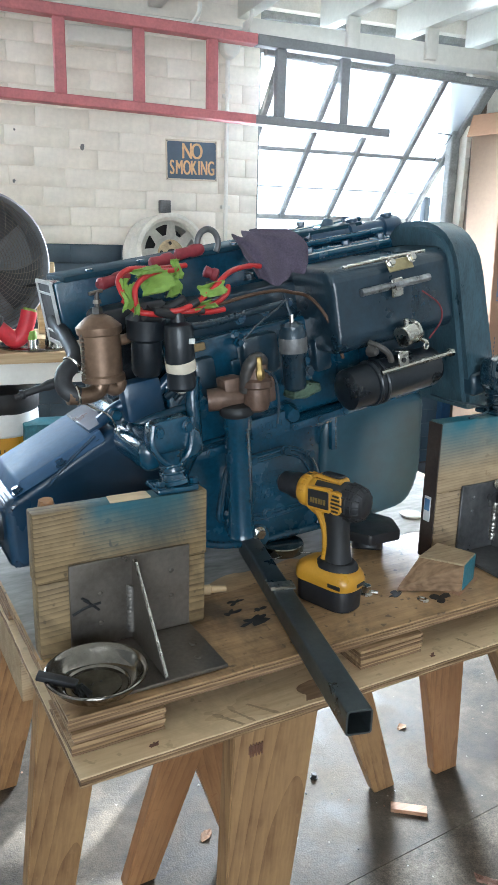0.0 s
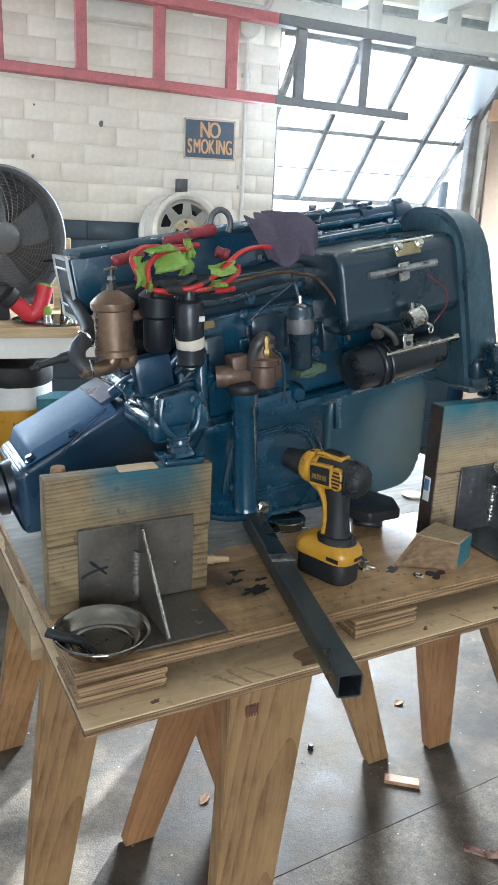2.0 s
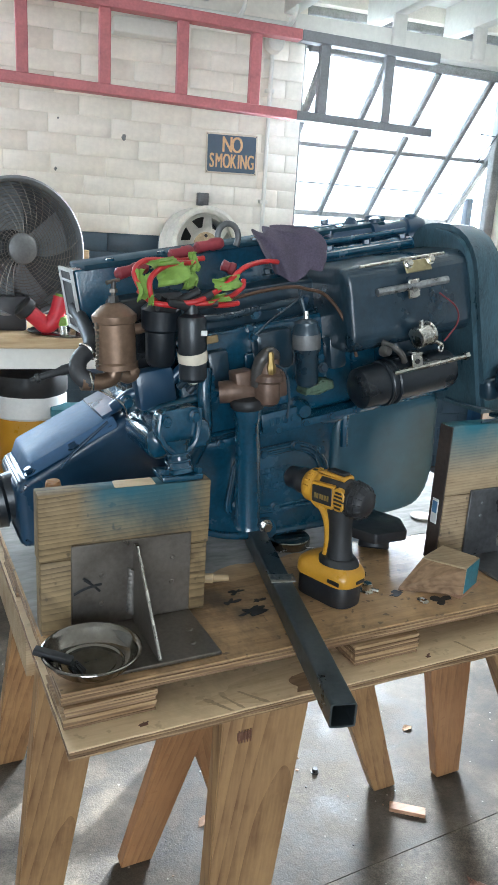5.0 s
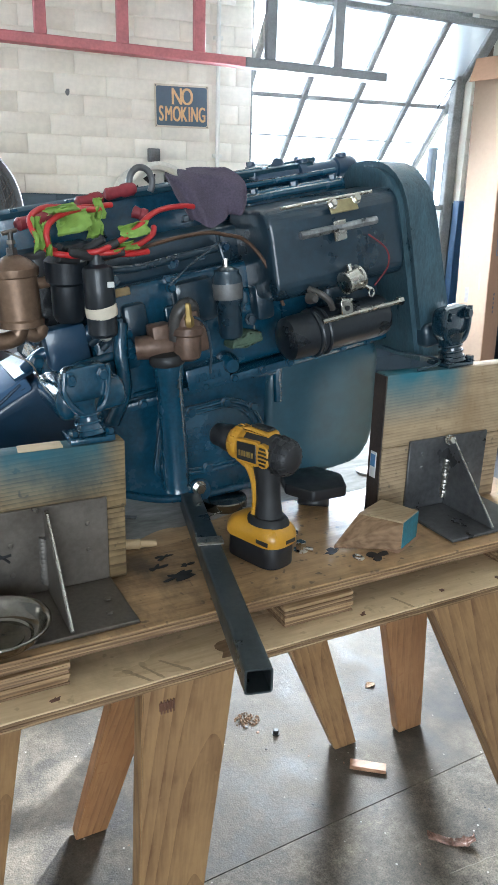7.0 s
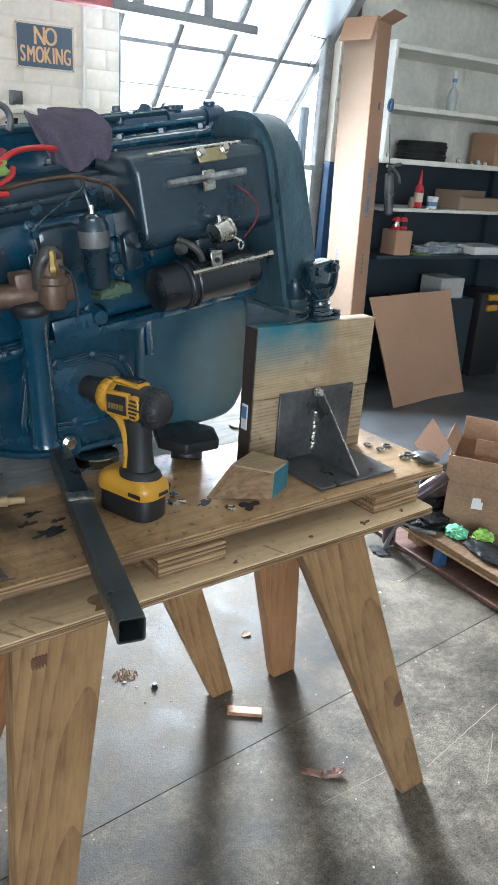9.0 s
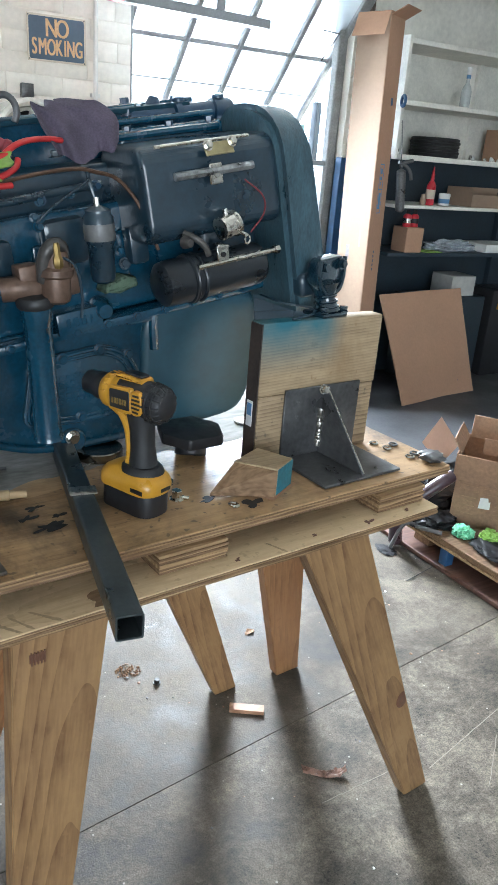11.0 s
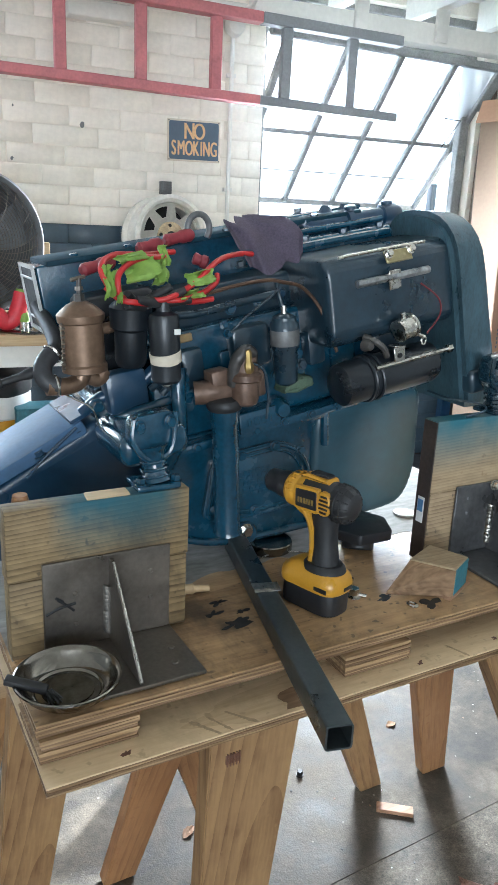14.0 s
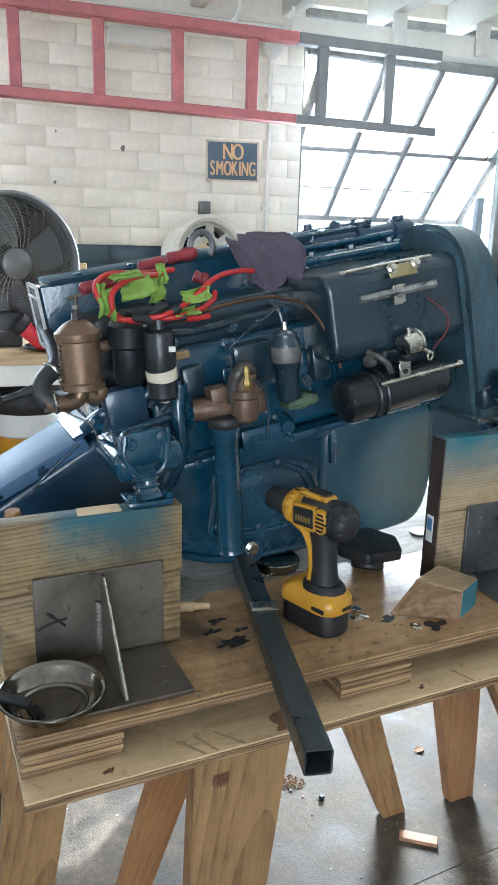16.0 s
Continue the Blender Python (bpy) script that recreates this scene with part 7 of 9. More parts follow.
# ---- things on the floor ----
M_CHIP = grain("fresh_reddish_pine", (0.50, 0.29, 0.17), (0.30, 0.15, 0.08), "X", 0.6)
bm = BMN()
box(bm, (0.985, 0.375, 0.0), (1.085, 0.405, 0.012), 0.001, 1)
bmesh.ops.transform(bm, matrix=Matrix.Translation((1.035, 0.40, 0)) @ Matrix.Rotation(radians(-38), 4, "Z") @ Matrix.Translation((-1.035, -0.39, 0)), verts=bm.verts)
small("wood_chip", bm, M_CHIP, "thin flat pine offcut on the concrete", "wood offcut", (1.035, 0.40, 0))
bm = BMN()
bmesh.ops.create_grid(bm, x_segments=26, y_segments=9, size=1.0)
for v in bm.verts:
    x, y = v.co.x, v.co.y
    v.co = Vector((1.078 + 0.046 * x + 0.006 * y, 0.095 - 0.034 * x + 0.010 * y + 0.014 * x * x + 0.006 * noise.noise(Vector((x * 3, y, 1))), 0.003 + 0.016 * abs(noise.noise(Vector((x * 3.5, y * 3, 3)))) + 0.012 * max(0, x) ** 2))
bmesh.ops.solidify(bm, geom=bm.faces[:], thickness=0.001)
small("wrapper", bm, material("crumpled_brown_wrapper", (0.22, 0.125, 0.09), 0.28, vary=0.9, scale=30, bump=0.3), "crumpled brown wrapper on the concrete", "litter", (1.075, 0.095, 0))
for cu, cv, sx, sy, turn, seed, mat, lab in ((0.490, 0.579, 0.024, 0.013, 35, 2.0, M_CARDOLD, "curled dry brown leaf on the concrete"), (1.262, 0.70, 0.020, 0.012, 10, 5.0, M_CARDEDGE, "torn brown paper scrap on the concrete")):
    bm = BMN()
    bmesh.ops.create_grid(bm, x_segments=14, y_segments=8, size=1.0)
    for v in bm.verts:
        x, y = v.co.x, v.co.y
        y *= max(0.15, 1 - 0.8 * x * x) * (1 + 0.4 * noise.noise(Vector((x * 3, 0, seed))))
        px_, py_ = sx * x, sy * y
        a = radians(turn)
        v.co = Vector((cu + px_ * math.cos(a) - py_ * math.sin(a), cv + px_ * math.sin(a) + py_ * math.cos(a), 0.0015 + 0.006 * abs(noise.noise(Vector((x * 2, y * 2, seed)))) + 0.004 * y * y))
    bmesh.ops.solidify(bm, geom=bm.faces[:], thickness=0.0008)
    small("floor_scrap", bm, mat, lab, "litter", (cu, cv, 0))
random.seed(11)
for k in range(110):
    u, v = random.uniform(-0.1, 1.9), random.uniform(-0.45, 1.6)
    s = random.uniform(0.0014, 0.004) if k > 14 else random.uniform(0.0035, 0.006)
    bm = BMN()
    bmesh.ops.create_icosphere(bm, subdivisions=1, radius=s)
    for w in bm.verts:
        w.co = Vector((w.co.x * random.uniform(0.6, 1.6), w.co.y * random.uniform(0.6, 1.6), w.co.z * 0.5 + s * 0.45)) + Vector((u, v, 0))
    small("grit", bm, random.choice((M_PAPER, M_CARD, M_CAST, M_RUBBER, M_CARDOLD, M_SHELF)), "tiny crumb of debris on the concrete", "debris", (u, v, 0), "floor crumbs")

M_SCRATCH = material("pale_scratched_concrete", (0.24, 0.21, 0.165), 0.7, vary=0.35, scale=40, fine=200, bump=0.2)
# swept heap of dirt, a lost nut and pale scratches
random.seed(4)
bm = BMN()
for k in range(150):
    a, r = random.uniform(0, 6.28), random.random() ** 0.7 * 0.034
    t = bmesh.new()
    bmesh.ops.create_icosphere(t, subdivisions=1, radius=random.uniform(0.0008, 0.0034), matrix=Matrix.Translation((0.820 + r * math.cos(a) * 1.2, 0.723 + r * math.sin(a), 0.0012 + random.uniform(0, 0.005) * (1 - r / 0.065))))
    merge(bm, t)
solo("dust_heap", bm, M_CARDEDGE, "small heap of swept brown dirt", "debris", (0.820, 0.723, 0), kind="stuff")
bm = BMN()
hexbolt(bm, (0.871, 0.634, 0.0), (0, 0, 1), 0.009, 0.012)
solo("lost_nut", bm, M_RUBBER, "dark steel nut lying on the concrete", "nut", (0.871, 0.634, 0))
for a, b in (((1.007, 0.033), (1.225, 0.018)), ((1.333, -0.032), (1.717, 0.021)), ((1.42, -0.16), (1.60, -0.05)), ((0.42, -0.18), (0.60, -0.12))):
    bm = BMN()
    d = (Vector(b) - Vector(a)).normalized()
    nn_ = Vector((-d.y, d.x))
    side = [Vector(a).lerp(Vector(b), k / 12) + nn_ * 0.0035 * noise.noise(Vector((k * 0.9, a[0] * 9, 0))) for k in range(13)]
    ring = [tuple(p + nn_ * 0.0013 * (0.4 + abs(noise.noise(Vector((k * 1.3, a[1] * 7, 2)))))) for k, p in enumerate(side)] + [tuple(p - nn_ * 0.0013) for p in side[::-1]]
    prism(bm, ring, 0.0001, 0.0006, "uv")
    part("scratch", bm, M_SCRATCH, floor, "pale scratch in the concrete")

# ---- along the back wall ----
def room(name, bm, mat, lab, cat, base, group="", kind=""):
    return solo(name, bm, mat, lab, cat, base, IDENT, group, kind)

# no-smoking sign
sign = thing("no_smoking_sign", "slate-blue metal sign with faded orange lettering on brick", "sign", (1.51, 4.49, 1.85), IDENT)
SG = Matrix.Translation((1.51, 4.485, 1.957)) @ Matrix.Rotation(radians(-0.8), 4, "Y") @ Matrix.Rotation(radians(90), 4, "X")
bm = BMN()
box(bm, (-0.154, -0.109, -0.002), (0.154, 0.109, 0.0006), 0.0008, 1)
part("border", bm, M_SIGNEDGE, sign, F=SG)
bm = BMN()
prism(bm, rounded([(-0.144, -0.099), (0.144, -0.099), (0.144, 0.099), (-0.144, 0.099)], 0.012), 0.0006, 0.0016, "uv")
part("panel", bm, M_SIGN, sign, F=SG)
for text, size, y, sx in (("NO", 0.098, 0.045, 0.92), ("SMOKING", 0.090, -0.043, 0.66)):
    for k, ch in enumerate(text):
        bm = letters(ch, size, 0.0006)
        for v in bm.verts:                       # heavy strokes, tall and narrow
            v.co.x *= sx * 0.95
            v.co.y *= 1.22
        width = 0.060 if text == "NO" else 0.0375
        off = [(-0.028, 0.030), (-0.118, -0.076, -0.030, 0.010, 0.042, 0.072, 0.115)][text == "SMOKING"][k]
        fat = BMN()
        for n_, dx in enumerate((-0.0022, 0.0, 0.0022)):
            me = bpy.data.meshes.new("tmp")
            bm.to_mesh(me)
            me.transform(Matrix.Translation((off + dx, y, 0.0030 + n_ * 0.0003)))
            fat.from_mesh(me)
            bpy.data.meshes.remove(me)
        bm.free()
        part("letter", fat, M_SIGNTEXT, sign, F=SG)
for x, y in ((-0.147, 0.102), (0.147, 0.102), (-0.147, -0.102), (0.147, -0.102)):
    bm = BMN()
    cyl(bm, (x * 0.985, y * 0.98, 0.0006), (x * 0.985, y * 0.98, 0.003), 0.004, 0.003, 10)
    part("screw", bm, M_CAST, sign, F=SG)

# red ladder hung level before the wall
lad = thing("hanging_ladder", "haze-paled red wooden ladder hung level under the ceiling", "ladder", (0.4, 4.0, 2.14), IDENT)
LX0, LX1 = -1.3, 2.50
def zb(x):
    return 2.150 - 0.018 * (x - 0.57)
LXM = 1.70                                        # beyond this the ladder is dark grey
for dz, w in ((0.0, 0.045), (0.372, 0.050)):
    for xa, xb, mat in ((LX0, LXM, M_LADDER), (LXM + 0.0005, LX1, M_LADDERDARK)):
        bm = BMN()
        prism(bm, [(xa, zb(xa) + dz - w / 2), (xb, zb(xb) + dz - w / 2), (xb, zb(xb) + dz + w / 2), (xa, zb(xa) + dz + w / 2)], 3.99, 4.06, "uz", 0.004, 1)
        part("rail", bm, mat, lad, "" if mat is M_LADDER else "dark grey rail end", F=IDENT)
for k in range(-5, 5):
    x = 1.095 + 0.373 * k
    if LX0 < x < LX1:
        bm = BMN()
        box(bm, (x - 0.027, 4.005, zb(x) + 0.022), (x + 0.027, 4.045, zb(x) + 0.348), 0.004, 1)
        part("rung", bm, M_LADDER if x < LXM else M_LADDERDARK, lad, F=IDENT)
for x in (0.45, 1.33, 1.60):
    bm = BMN()
    hose(bm, [(x, 4.47, 2.60), (x - 0.02, 4.3, 2.56), (x + 0.02, 4.15, 2.55), (x + 0.05, 4.05, 2.555), (x + 0.06, 4.0, 2.59), (x + 0.06, 3.985, 2.63)], 0.011, 8)
    room("ladder_hook", bm, M_WHITEPAINT, "white painted bent steel hook that holds the ladder", "hook", (x, 4.47, 2.6), "ladder hooks")
bm = BMN()
box(bm, (0.82, 4.40, 2.485), (1.20, 4.499, 2.565), 0.012, 2)
room("light_batten", bm, M_WHITEPAINT, "white strip-light housing fixed to the brick", "light fitting", (0.82, 4.4, 2.485))
bm = BMN()
box(bm, (-0.6, 4.42, 2.60), (1.78, 4.499, 2.66), 0.006, 1)
room("wall_plate", bm, M_WHITEPAINT, "white painted timber plate along the wall top", "timber", (-0.6, 4.42, 2.6), kind="structure")

# steel wheel on the wall
WC = Vector((1.325, 4.375, 1.432))
WN = Vector((0.24, -1, 0.10)).normalized()
wheel = thing("spoke_wheel", "white eight-hole steel trailer wheel with rusty centre", "wheel", WC + Vector((0, 0, -0.22)), IDENT)
bm = BMN()
lathe(bm, [(0.205, 0), (0.226, 0.03), (0.226, 0.10), (0.203, 0.16), (0.196, 0.30), (0.188, 0.45), (0.196, 0.62), (0.203, 0.84), (0.226, 0.90), (0.226, 0.97), (0.205, 1.0), (0.190, 0.93), (0.183, 0.6), (0.180, 0.4), (0.19, 0.06), (0.2, 0.0)], WC - WN * 0.10, WC + WN * 0.085, 48)
part("rim", bm, M_RIM, wheel, F=IDENT)
bm = BMN()
torus(bm, WC + WN * 0.034, WN, 0.1985, 0.0055, 48, 8)
part("red_stripe", bm, material("chalky_red_stripe", (0.42, 0.10, 0.09), 0.6, vary=0.4, scale=20, bump=0.1), wheel, "faded red stripe round the barrel", F=IDENT)
Mw, _ = axis_frame(WC, WC + WN)
bm = BMN()
n = 8
ring_o = [Mw @ Vector((0.186 * math.cos(2 * math.pi * i / 64), 0.186 * math.sin(2 * math.pi * i / 64), 0.045)) for i in range(64)]
def pinch(i):                                     # the windows narrow towards the hub
    k = i % 8
    return 2 * math.pi / 64 * (i - k + (3.5 + (k - 3.5) * 0.42 if 1 <= k <= 6 else (-0.5 if k == 0 else 7.5)))
ring_i = [Mw @ Vector((0.112 * math.cos(pinch(i)), 0.112 * math.sin(pinch(i)), 0.058)) for i in range(64)]
ring_m = [Mw @ Vector((0.166 * math.cos(2 * math.pi * i / 64), 0.166 * math.sin(2 * math.pi * i / 64), 0.058)) for i in range(64)]
ring_c = [Mw @ Vector((0.045 * math.cos(2 * math.pi * i / 64), 0.045 * math.sin(2 * math.pi * i / 64), 0.051)) for i in range(64)]
R_ = [[bm.verts.new(p) for p in r] for r in (ring_o, ring_m, ring_i, ring_c)]
for i in range(64):
    j = (i + 1) % 64
    bm.faces.new((R_[0][i], R_[0][j], R_[1][j], R_[1][i]))
    if i % 8 not in (1, 2, 3, 4, 5):             # the windows between the spokes stay open
        bm.faces.new((R_[1][i], R_[1][j], R_[2][j], R_[2][i]))
    bm.faces.new((R_[2][i], R_[2][j], R_[3][j], R_[3][i]))
bmesh.ops.solidify(bm, geom=bm.faces[:], thickness=0.005)
part("spoke_disc", bm, M_RIM, wheel, F=IDENT)
# added black disc gives the wheel's inside its shade
bm = BMN()
lathe(bm, [(0.02, 0), (0.184, 0.1), (0.184, 0.9), (0.02, 1)], WC - WN * 0.080, WC - WN * 0.068, 40)
part("dust_shield", bm, M_RUBBER, wheel, "black disc for the shade behind the spokes", F=IDENT)
bm = BMN()
lathe(bm, [(0.085, 0), (0.085, 0.3), (0.06, 0.9), (0.045, 1)], WC + WN * 0.053, WC + WN * 0.065, 32)
part("hub_face", bm, M_RUST, wheel, "rust-stained cream hub", F=IDENT)
# black discs stand for the dark inside the stud holes and the bore
for k in range(5):
    a = 2 * math.pi * k / 5 + 0.4
    bm = BMN()
    p = Mw @ Vector((0.064 * math.cos(a), 0.064 * math.sin(a), 0.061))
    cyl(bm, p, p + WN * 0.004, 0.011, 0.009, 12)
    part("stud_hole", bm, M_RUBBER, wheel, F=IDENT)
bm = BMN()
cyl(bm, WC + WN * 0.063, WC + WN * 0.067, 0.034, seg=24)
part("centre_bore", bm, M_RUBBER, wheel, F=IDENT)

# the pale bench by the wall, with a fan and odds and ends
table = thing("wall_bench", "pale wooden wall bench with a cream apron", "bench", (-0.3, 3.4, 0), IDENT)
bm = BMN()
box(bm, (-2.2, 3.05, 1.068), (0.95, 3.80, 1.108), 0.004, 2)
part("worktop", bm, M_WORKTOP, table, F=IDENT)
bm = BMN()
box(bm, (-2.16, 3.075, 0.985), (0.92, 3.10, 1.067), 0.003, 1)
part("apron", bm, M_WHITEPAINT, table, "cream painted apron", F=IDENT)
for x in (-2.1, -0.6, 0.84):
    for y in (3.11, 3.72):
        bm = BMN()
        box(bm, (x, y, 0.0), (x + 0.07, y + 0.07, 1.067), 0.003, 1)
        part("leg", bm, M_SHELF, table, F=IDENT)
bm = BMN()
box(bm, (-2.12, 3.12, 0.42), (0.90, 3.78, 0.45), 0.003, 1)
part("lower_shelf", bm, M_PLYDARK, table, F=IDENT)

FC, FN = Vector((0.275, 3.33, 1.425)), Vector((0.38, -1, 0.03)).normalized()
fan = thing("floor_fan", "dark grey drum fan with wire grille on a bench", "fan", (0.275, 3.33, 1.108), IDENT)
Mf, _ = axis_frame(FC, FC + FN)
bm = BMN()
lathe(bm, [(0.262, 0), (0.272, 0.08), (0.272, 0.92), (0.262, 1.0), (0.254, 0.92), (0.254, 0.08)], FC - FN * 0.07, FC + FN * 0.07, 56)
part("drum", bm, M_FANGREY, fan, "grey steel drum ring", F=IDENT)
bm = BMN()
for r in [0.06 + 0.0125 * k for k in range(16)]:
    torus(bm, FC + FN * (0.075 - 0.03 * (r / 0.26) ** 2), FN, r, 0.0013, 56, 4)
for k in range(36):
    a0 = 2 * math.pi * k / 36
    pts = []
    for s in range(6):
        r = 0.05 + 0.205 * s / 5
        a = a0 + 0.5 * s / 5
        pts.append(Mf @ Vector((r * math.cos(a), r * math.sin(a), 0.077 - 0.03 * (r / 0.26) ** 2)))
    hose(bm, pts, 0.0014, 4, 1, smooth=False)
part("front_grille", bm, M_STEEL, fan, "fine wire front grille", F=IDENT, kind="stuff")
bm = BMN()
for r in [0.05 + 0.02 * k for k in range(10)]:
    torus(bm, FC - FN * 0.07, FN, r, 0.0014, 48, 4)
for k in range(24):
    a = 2 * math.pi * k / 24
    hose(bm, [Mf @ Vector((0.04 * math.cos(a), 0.04 * math.sin(a), -0.07)), Mf @ Vector((0.258 * math.cos(a), 0.258 * math.sin(a), -0.07))], 0.0015, 4, smooth=False)
part("rear_grille", bm, M_STEEL, fan, F=IDENT, kind="stuff")
for k in range(4):
    a0 = 2 * math.pi * k / 4 + 0.9
    bm = BMN()
    bmesh.ops.create_grid(bm, x_segments=8, y_segments=6, size=1.0)
    for v in bm.verts:
        x, y = v.co.x, v.co.y
        r = 0.05 + 0.19 * (x + 1) / 2
        a = a0 + y * 0.48 * (0.75 + 0.25 * x) + 0.25 * (x + 1) / 2
        v.co = Mf @ Vector((r * math.cos(a), r * math.sin(a), y * 0.030))
    bmesh.ops.solidify(bm, geom=bm.faces[:], thickness=0.002)
    part("blade", bm, M_FANBLADE, fan, F=IDENT)
bm = BMN()
lathe(bm, [(0.05, 0), (0.058, 0.2), (0.058, 0.75), (0.045, 1)], FC + FN * 0.055, FC + FN * 0.092, 32)
part("hub", bm, M_CAST, fan, "grey round hub badge", F=IDENT)
bm = BMN()
lathe(bm, [(0.06, 0), (0.07, 0.1), (0.07, 0.9), (0.05, 1)], FC - FN * 0.13, FC - FN * 0.01, 28)
part("motor", bm, M_PLASTIC, fan, F=IDENT)
bm = BMN()
box(bm, (0.13, 3.24, 1.108), (0.31, 3.42, 1.245), 0.012, 2)
part("stand", bm, M_PLASTIC, fan, "black moulded stand", F=IDENT)

# red plastic elbow, lime caps on a steel plate, post
plate = thing("turntable_plate", "shiny round steel plate with studs on the bench", "plate", (0.46, 3.16, 1.108), IDENT)
bm = BMN()
lathe(bm, [(0.155, 0), (0.160, 0.3), (0.160, 0.8), (0.156, 1)], (0.47, 3.22, 1.1085), (0.47, 3.22, 1.117), 48)
part("disc", bm, M_INOX, plate, F=IDENT)
bm = BMN()
lathe(bm, [(0.02, 0), (0.02, 0.05), (0.017, 0.06), (0.017, 0.95), (0.013, 1)], (0.522, 3.25, 1.117), (0.522, 3.25, 1.345), 20)
part("post", bm, M_INOX, plate, "brushed steel post", F=IDENT)
for x, y in ((0.438, 3.12), (0.535, 3.115)):
    bm = BMN()
    cyl(bm, (x, y, 1.117), (x, y, 1.155), 0.016, seg=18)
    part("stud", bm, M_BRIGHT, plate, F=IDENT)
    bm = BMN()
    lathe(bm, [(0.020, 0), (0.021, 0.2), (0.019, 0.8), (0.014, 1)], (x, y, 1.150), (x, y, 1.183), 18)
    part("tape_cap", bm, M_LIME, plate, "lime-green tape cap", F=IDENT)
funnel = thing("red_hose_elbow", "red plastic elbow with a dark grey mouth", "pipe elbow", (0.37, 3.12, 1.108), IDENT)
bm = BMN()
hose(bm, [(0.300, 3.12, 1.212), (0.345, 3.125, 1.172), (0.375, 3.13, 1.146), (0.405, 3.13, 1.165), (0.425, 3.135, 1.21), (0.437, 3.14, 1.255)], 0.031, 18)
part("elbow", bm, M_REDPLASTIC, funnel, F=IDENT)
bm = BMN()
lathe(bm, [(0.036, 0), (0.044, 0.2), (0.044, 0.85), (0.036, 1)], (0.315, 3.12, 1.198), (0.285, 3.115, 1.225), 22)
part("mouth_ring", bm, M_RUBBER, funnel, F=IDENT)
bm = BMN()
cyl(bm, (0.437, 3.14, 1.252), (0.44, 3.142, 1.262), 0.026, seg=18)
part("inner_collar", bm, M_LIME, funnel, F=IDENT)
bm = BMN()
hose(bm, [(0.56, 3.18, 1.117), (0.575, 3.2, 1.20), (0.56, 3.25, 1.29), (0.50, 3.3, 1.34), (0.44, 3.36, 1.33)], 0.006, 8)
room("power_cord", bm, M_RUBBER, "black power cord looping behind the steel post", "cord", (0.56, 3.18, 1.108))
bm = BMN()
box(bm, (0.520, 3.60, 1.108), (0.60, 3.64, 1.42), 0.003, 1)
room("wood_paddle", bm, M_WORKTOP, "pale wooden slat standing against the fan", "slat", (0.52, 3.6, 1.108))

# bucket on the lower shelf
bucket = thing("paint_bucket", "yellow bucket with a white rim and black contents", "bucket", (0.33, 3.40, 0.45), IDENT)
bm = BMN()
lathe(bm, [(0.130, 0), (0.135, 0.02), (0.150, 0.82), (0.150, 0.83)], (0.32, 3.42, 0.4505), (0.32, 3.42, 0.79), 40)
part("pail", bm, M_YELLOW, bucket, F=IDENT)
bm = BMN()
lathe(bm, [(0.150, 0), (0.160, 0.1), (0.160, 0.9), (0.154, 1), (0.148, 0.9)], (0.32, 3.42, 0.725), (0.32, 3.42, 0.825), 40)
part("rim_band", bm, M_PAPER, bucket, "white rim band", F=IDENT)
bm = BMN()
lathe(bm, [(0.152, 0), (0.165, 0.15), (0.168, 0.5), (0.160, 0.8), (0.12, 1.0)], (0.32, 3.42, 0.818), (0.32, 3.42, 0.935), 40)
rough_up(bm, 0.006, 14)
part("black_tub", bm, M_RUBBER, bucket, "black rubber tub nested on top", F=IDENT)
bm = BMN()
for k, (z, w) in enumerate(((0.66, 0.10), (0.63, 0.07), (0.60, 0.09))):
    for j in range(5):
        a = radians(-96 + j * 7 + k * 2)
        r = 0.1515 - (0.79 - z) * 0.04
        cyl(bm, (0.32 + r * math.cos(a), 3.42 + r * math.sin(a), z), (0.32 + r * math.cos(a), 3.42 + r * math.sin(a), z + 0.016), 0.0022, seg=6)
part("scrawl_bars", bm, M_RUBBER, bucket, "dark marker scrawl", F=IDENT)
bm = BMN()
box(bm, (0.40, 3.22, 0.4505), (0.62, 3.36, 0.785), 0.004, 1)
room("teal_case", bm, M_TEAL, "dark teal case under the wall bench", "case", (0.40, 3.22, 0.4505))
bm = BMN()
lathe(bm, [(0.10, 0), (0.11, 0.03), (0.115, 0.85), (0.07, 0.93), (0.04, 1)], (0.02, 3.30, 0.4505), (0.02, 3.30, 0.80), 30)
room("yellow_jug", bm, M_YELLOW, "yellow plastic jug under the wall bench", "jug", (0.02, 3.3, 0.4505))

# ---- right of the window: tall carton, shelves and stored goods ----
BXM = Matrix.Translation((3.255, 3.953, 0)) @ Matrix.Rotation(radians(-1.8), 4, "X") @ Matrix.Rotation(radians(-0.5), 4, "Y") @ Matrix.Rotation(radians(26), 4, "Z")
carton = thing("tall_carton", "tall narrow cardboard carton leaning beside the window", "carton", (0, 0, 0), BXM)
M_SCUFF = material("faint_blue_scuff", (0.22, 0.21, 0.215), 0.8, vary=0.2, scale=30, bump=0)
CX, CY = 0.092, 0.10                              # half its depth and half its width
bm = BMN()
box(bm, (-CX, -CY, 0.0), (CX, CY, 2.27), 0.003, 1)
part("body", bm, M_CARDPALE, carton, F=BXM)
bm = BMN()
box(bm, (-CX + 0.001, -CY - 0.002, 0.02), (CX - 0.001, -CY - 0.0002, 2.269), 0.0006, 1)
part("side_panel", bm, M_CARD, carton, "browner printed side", F=BXM)
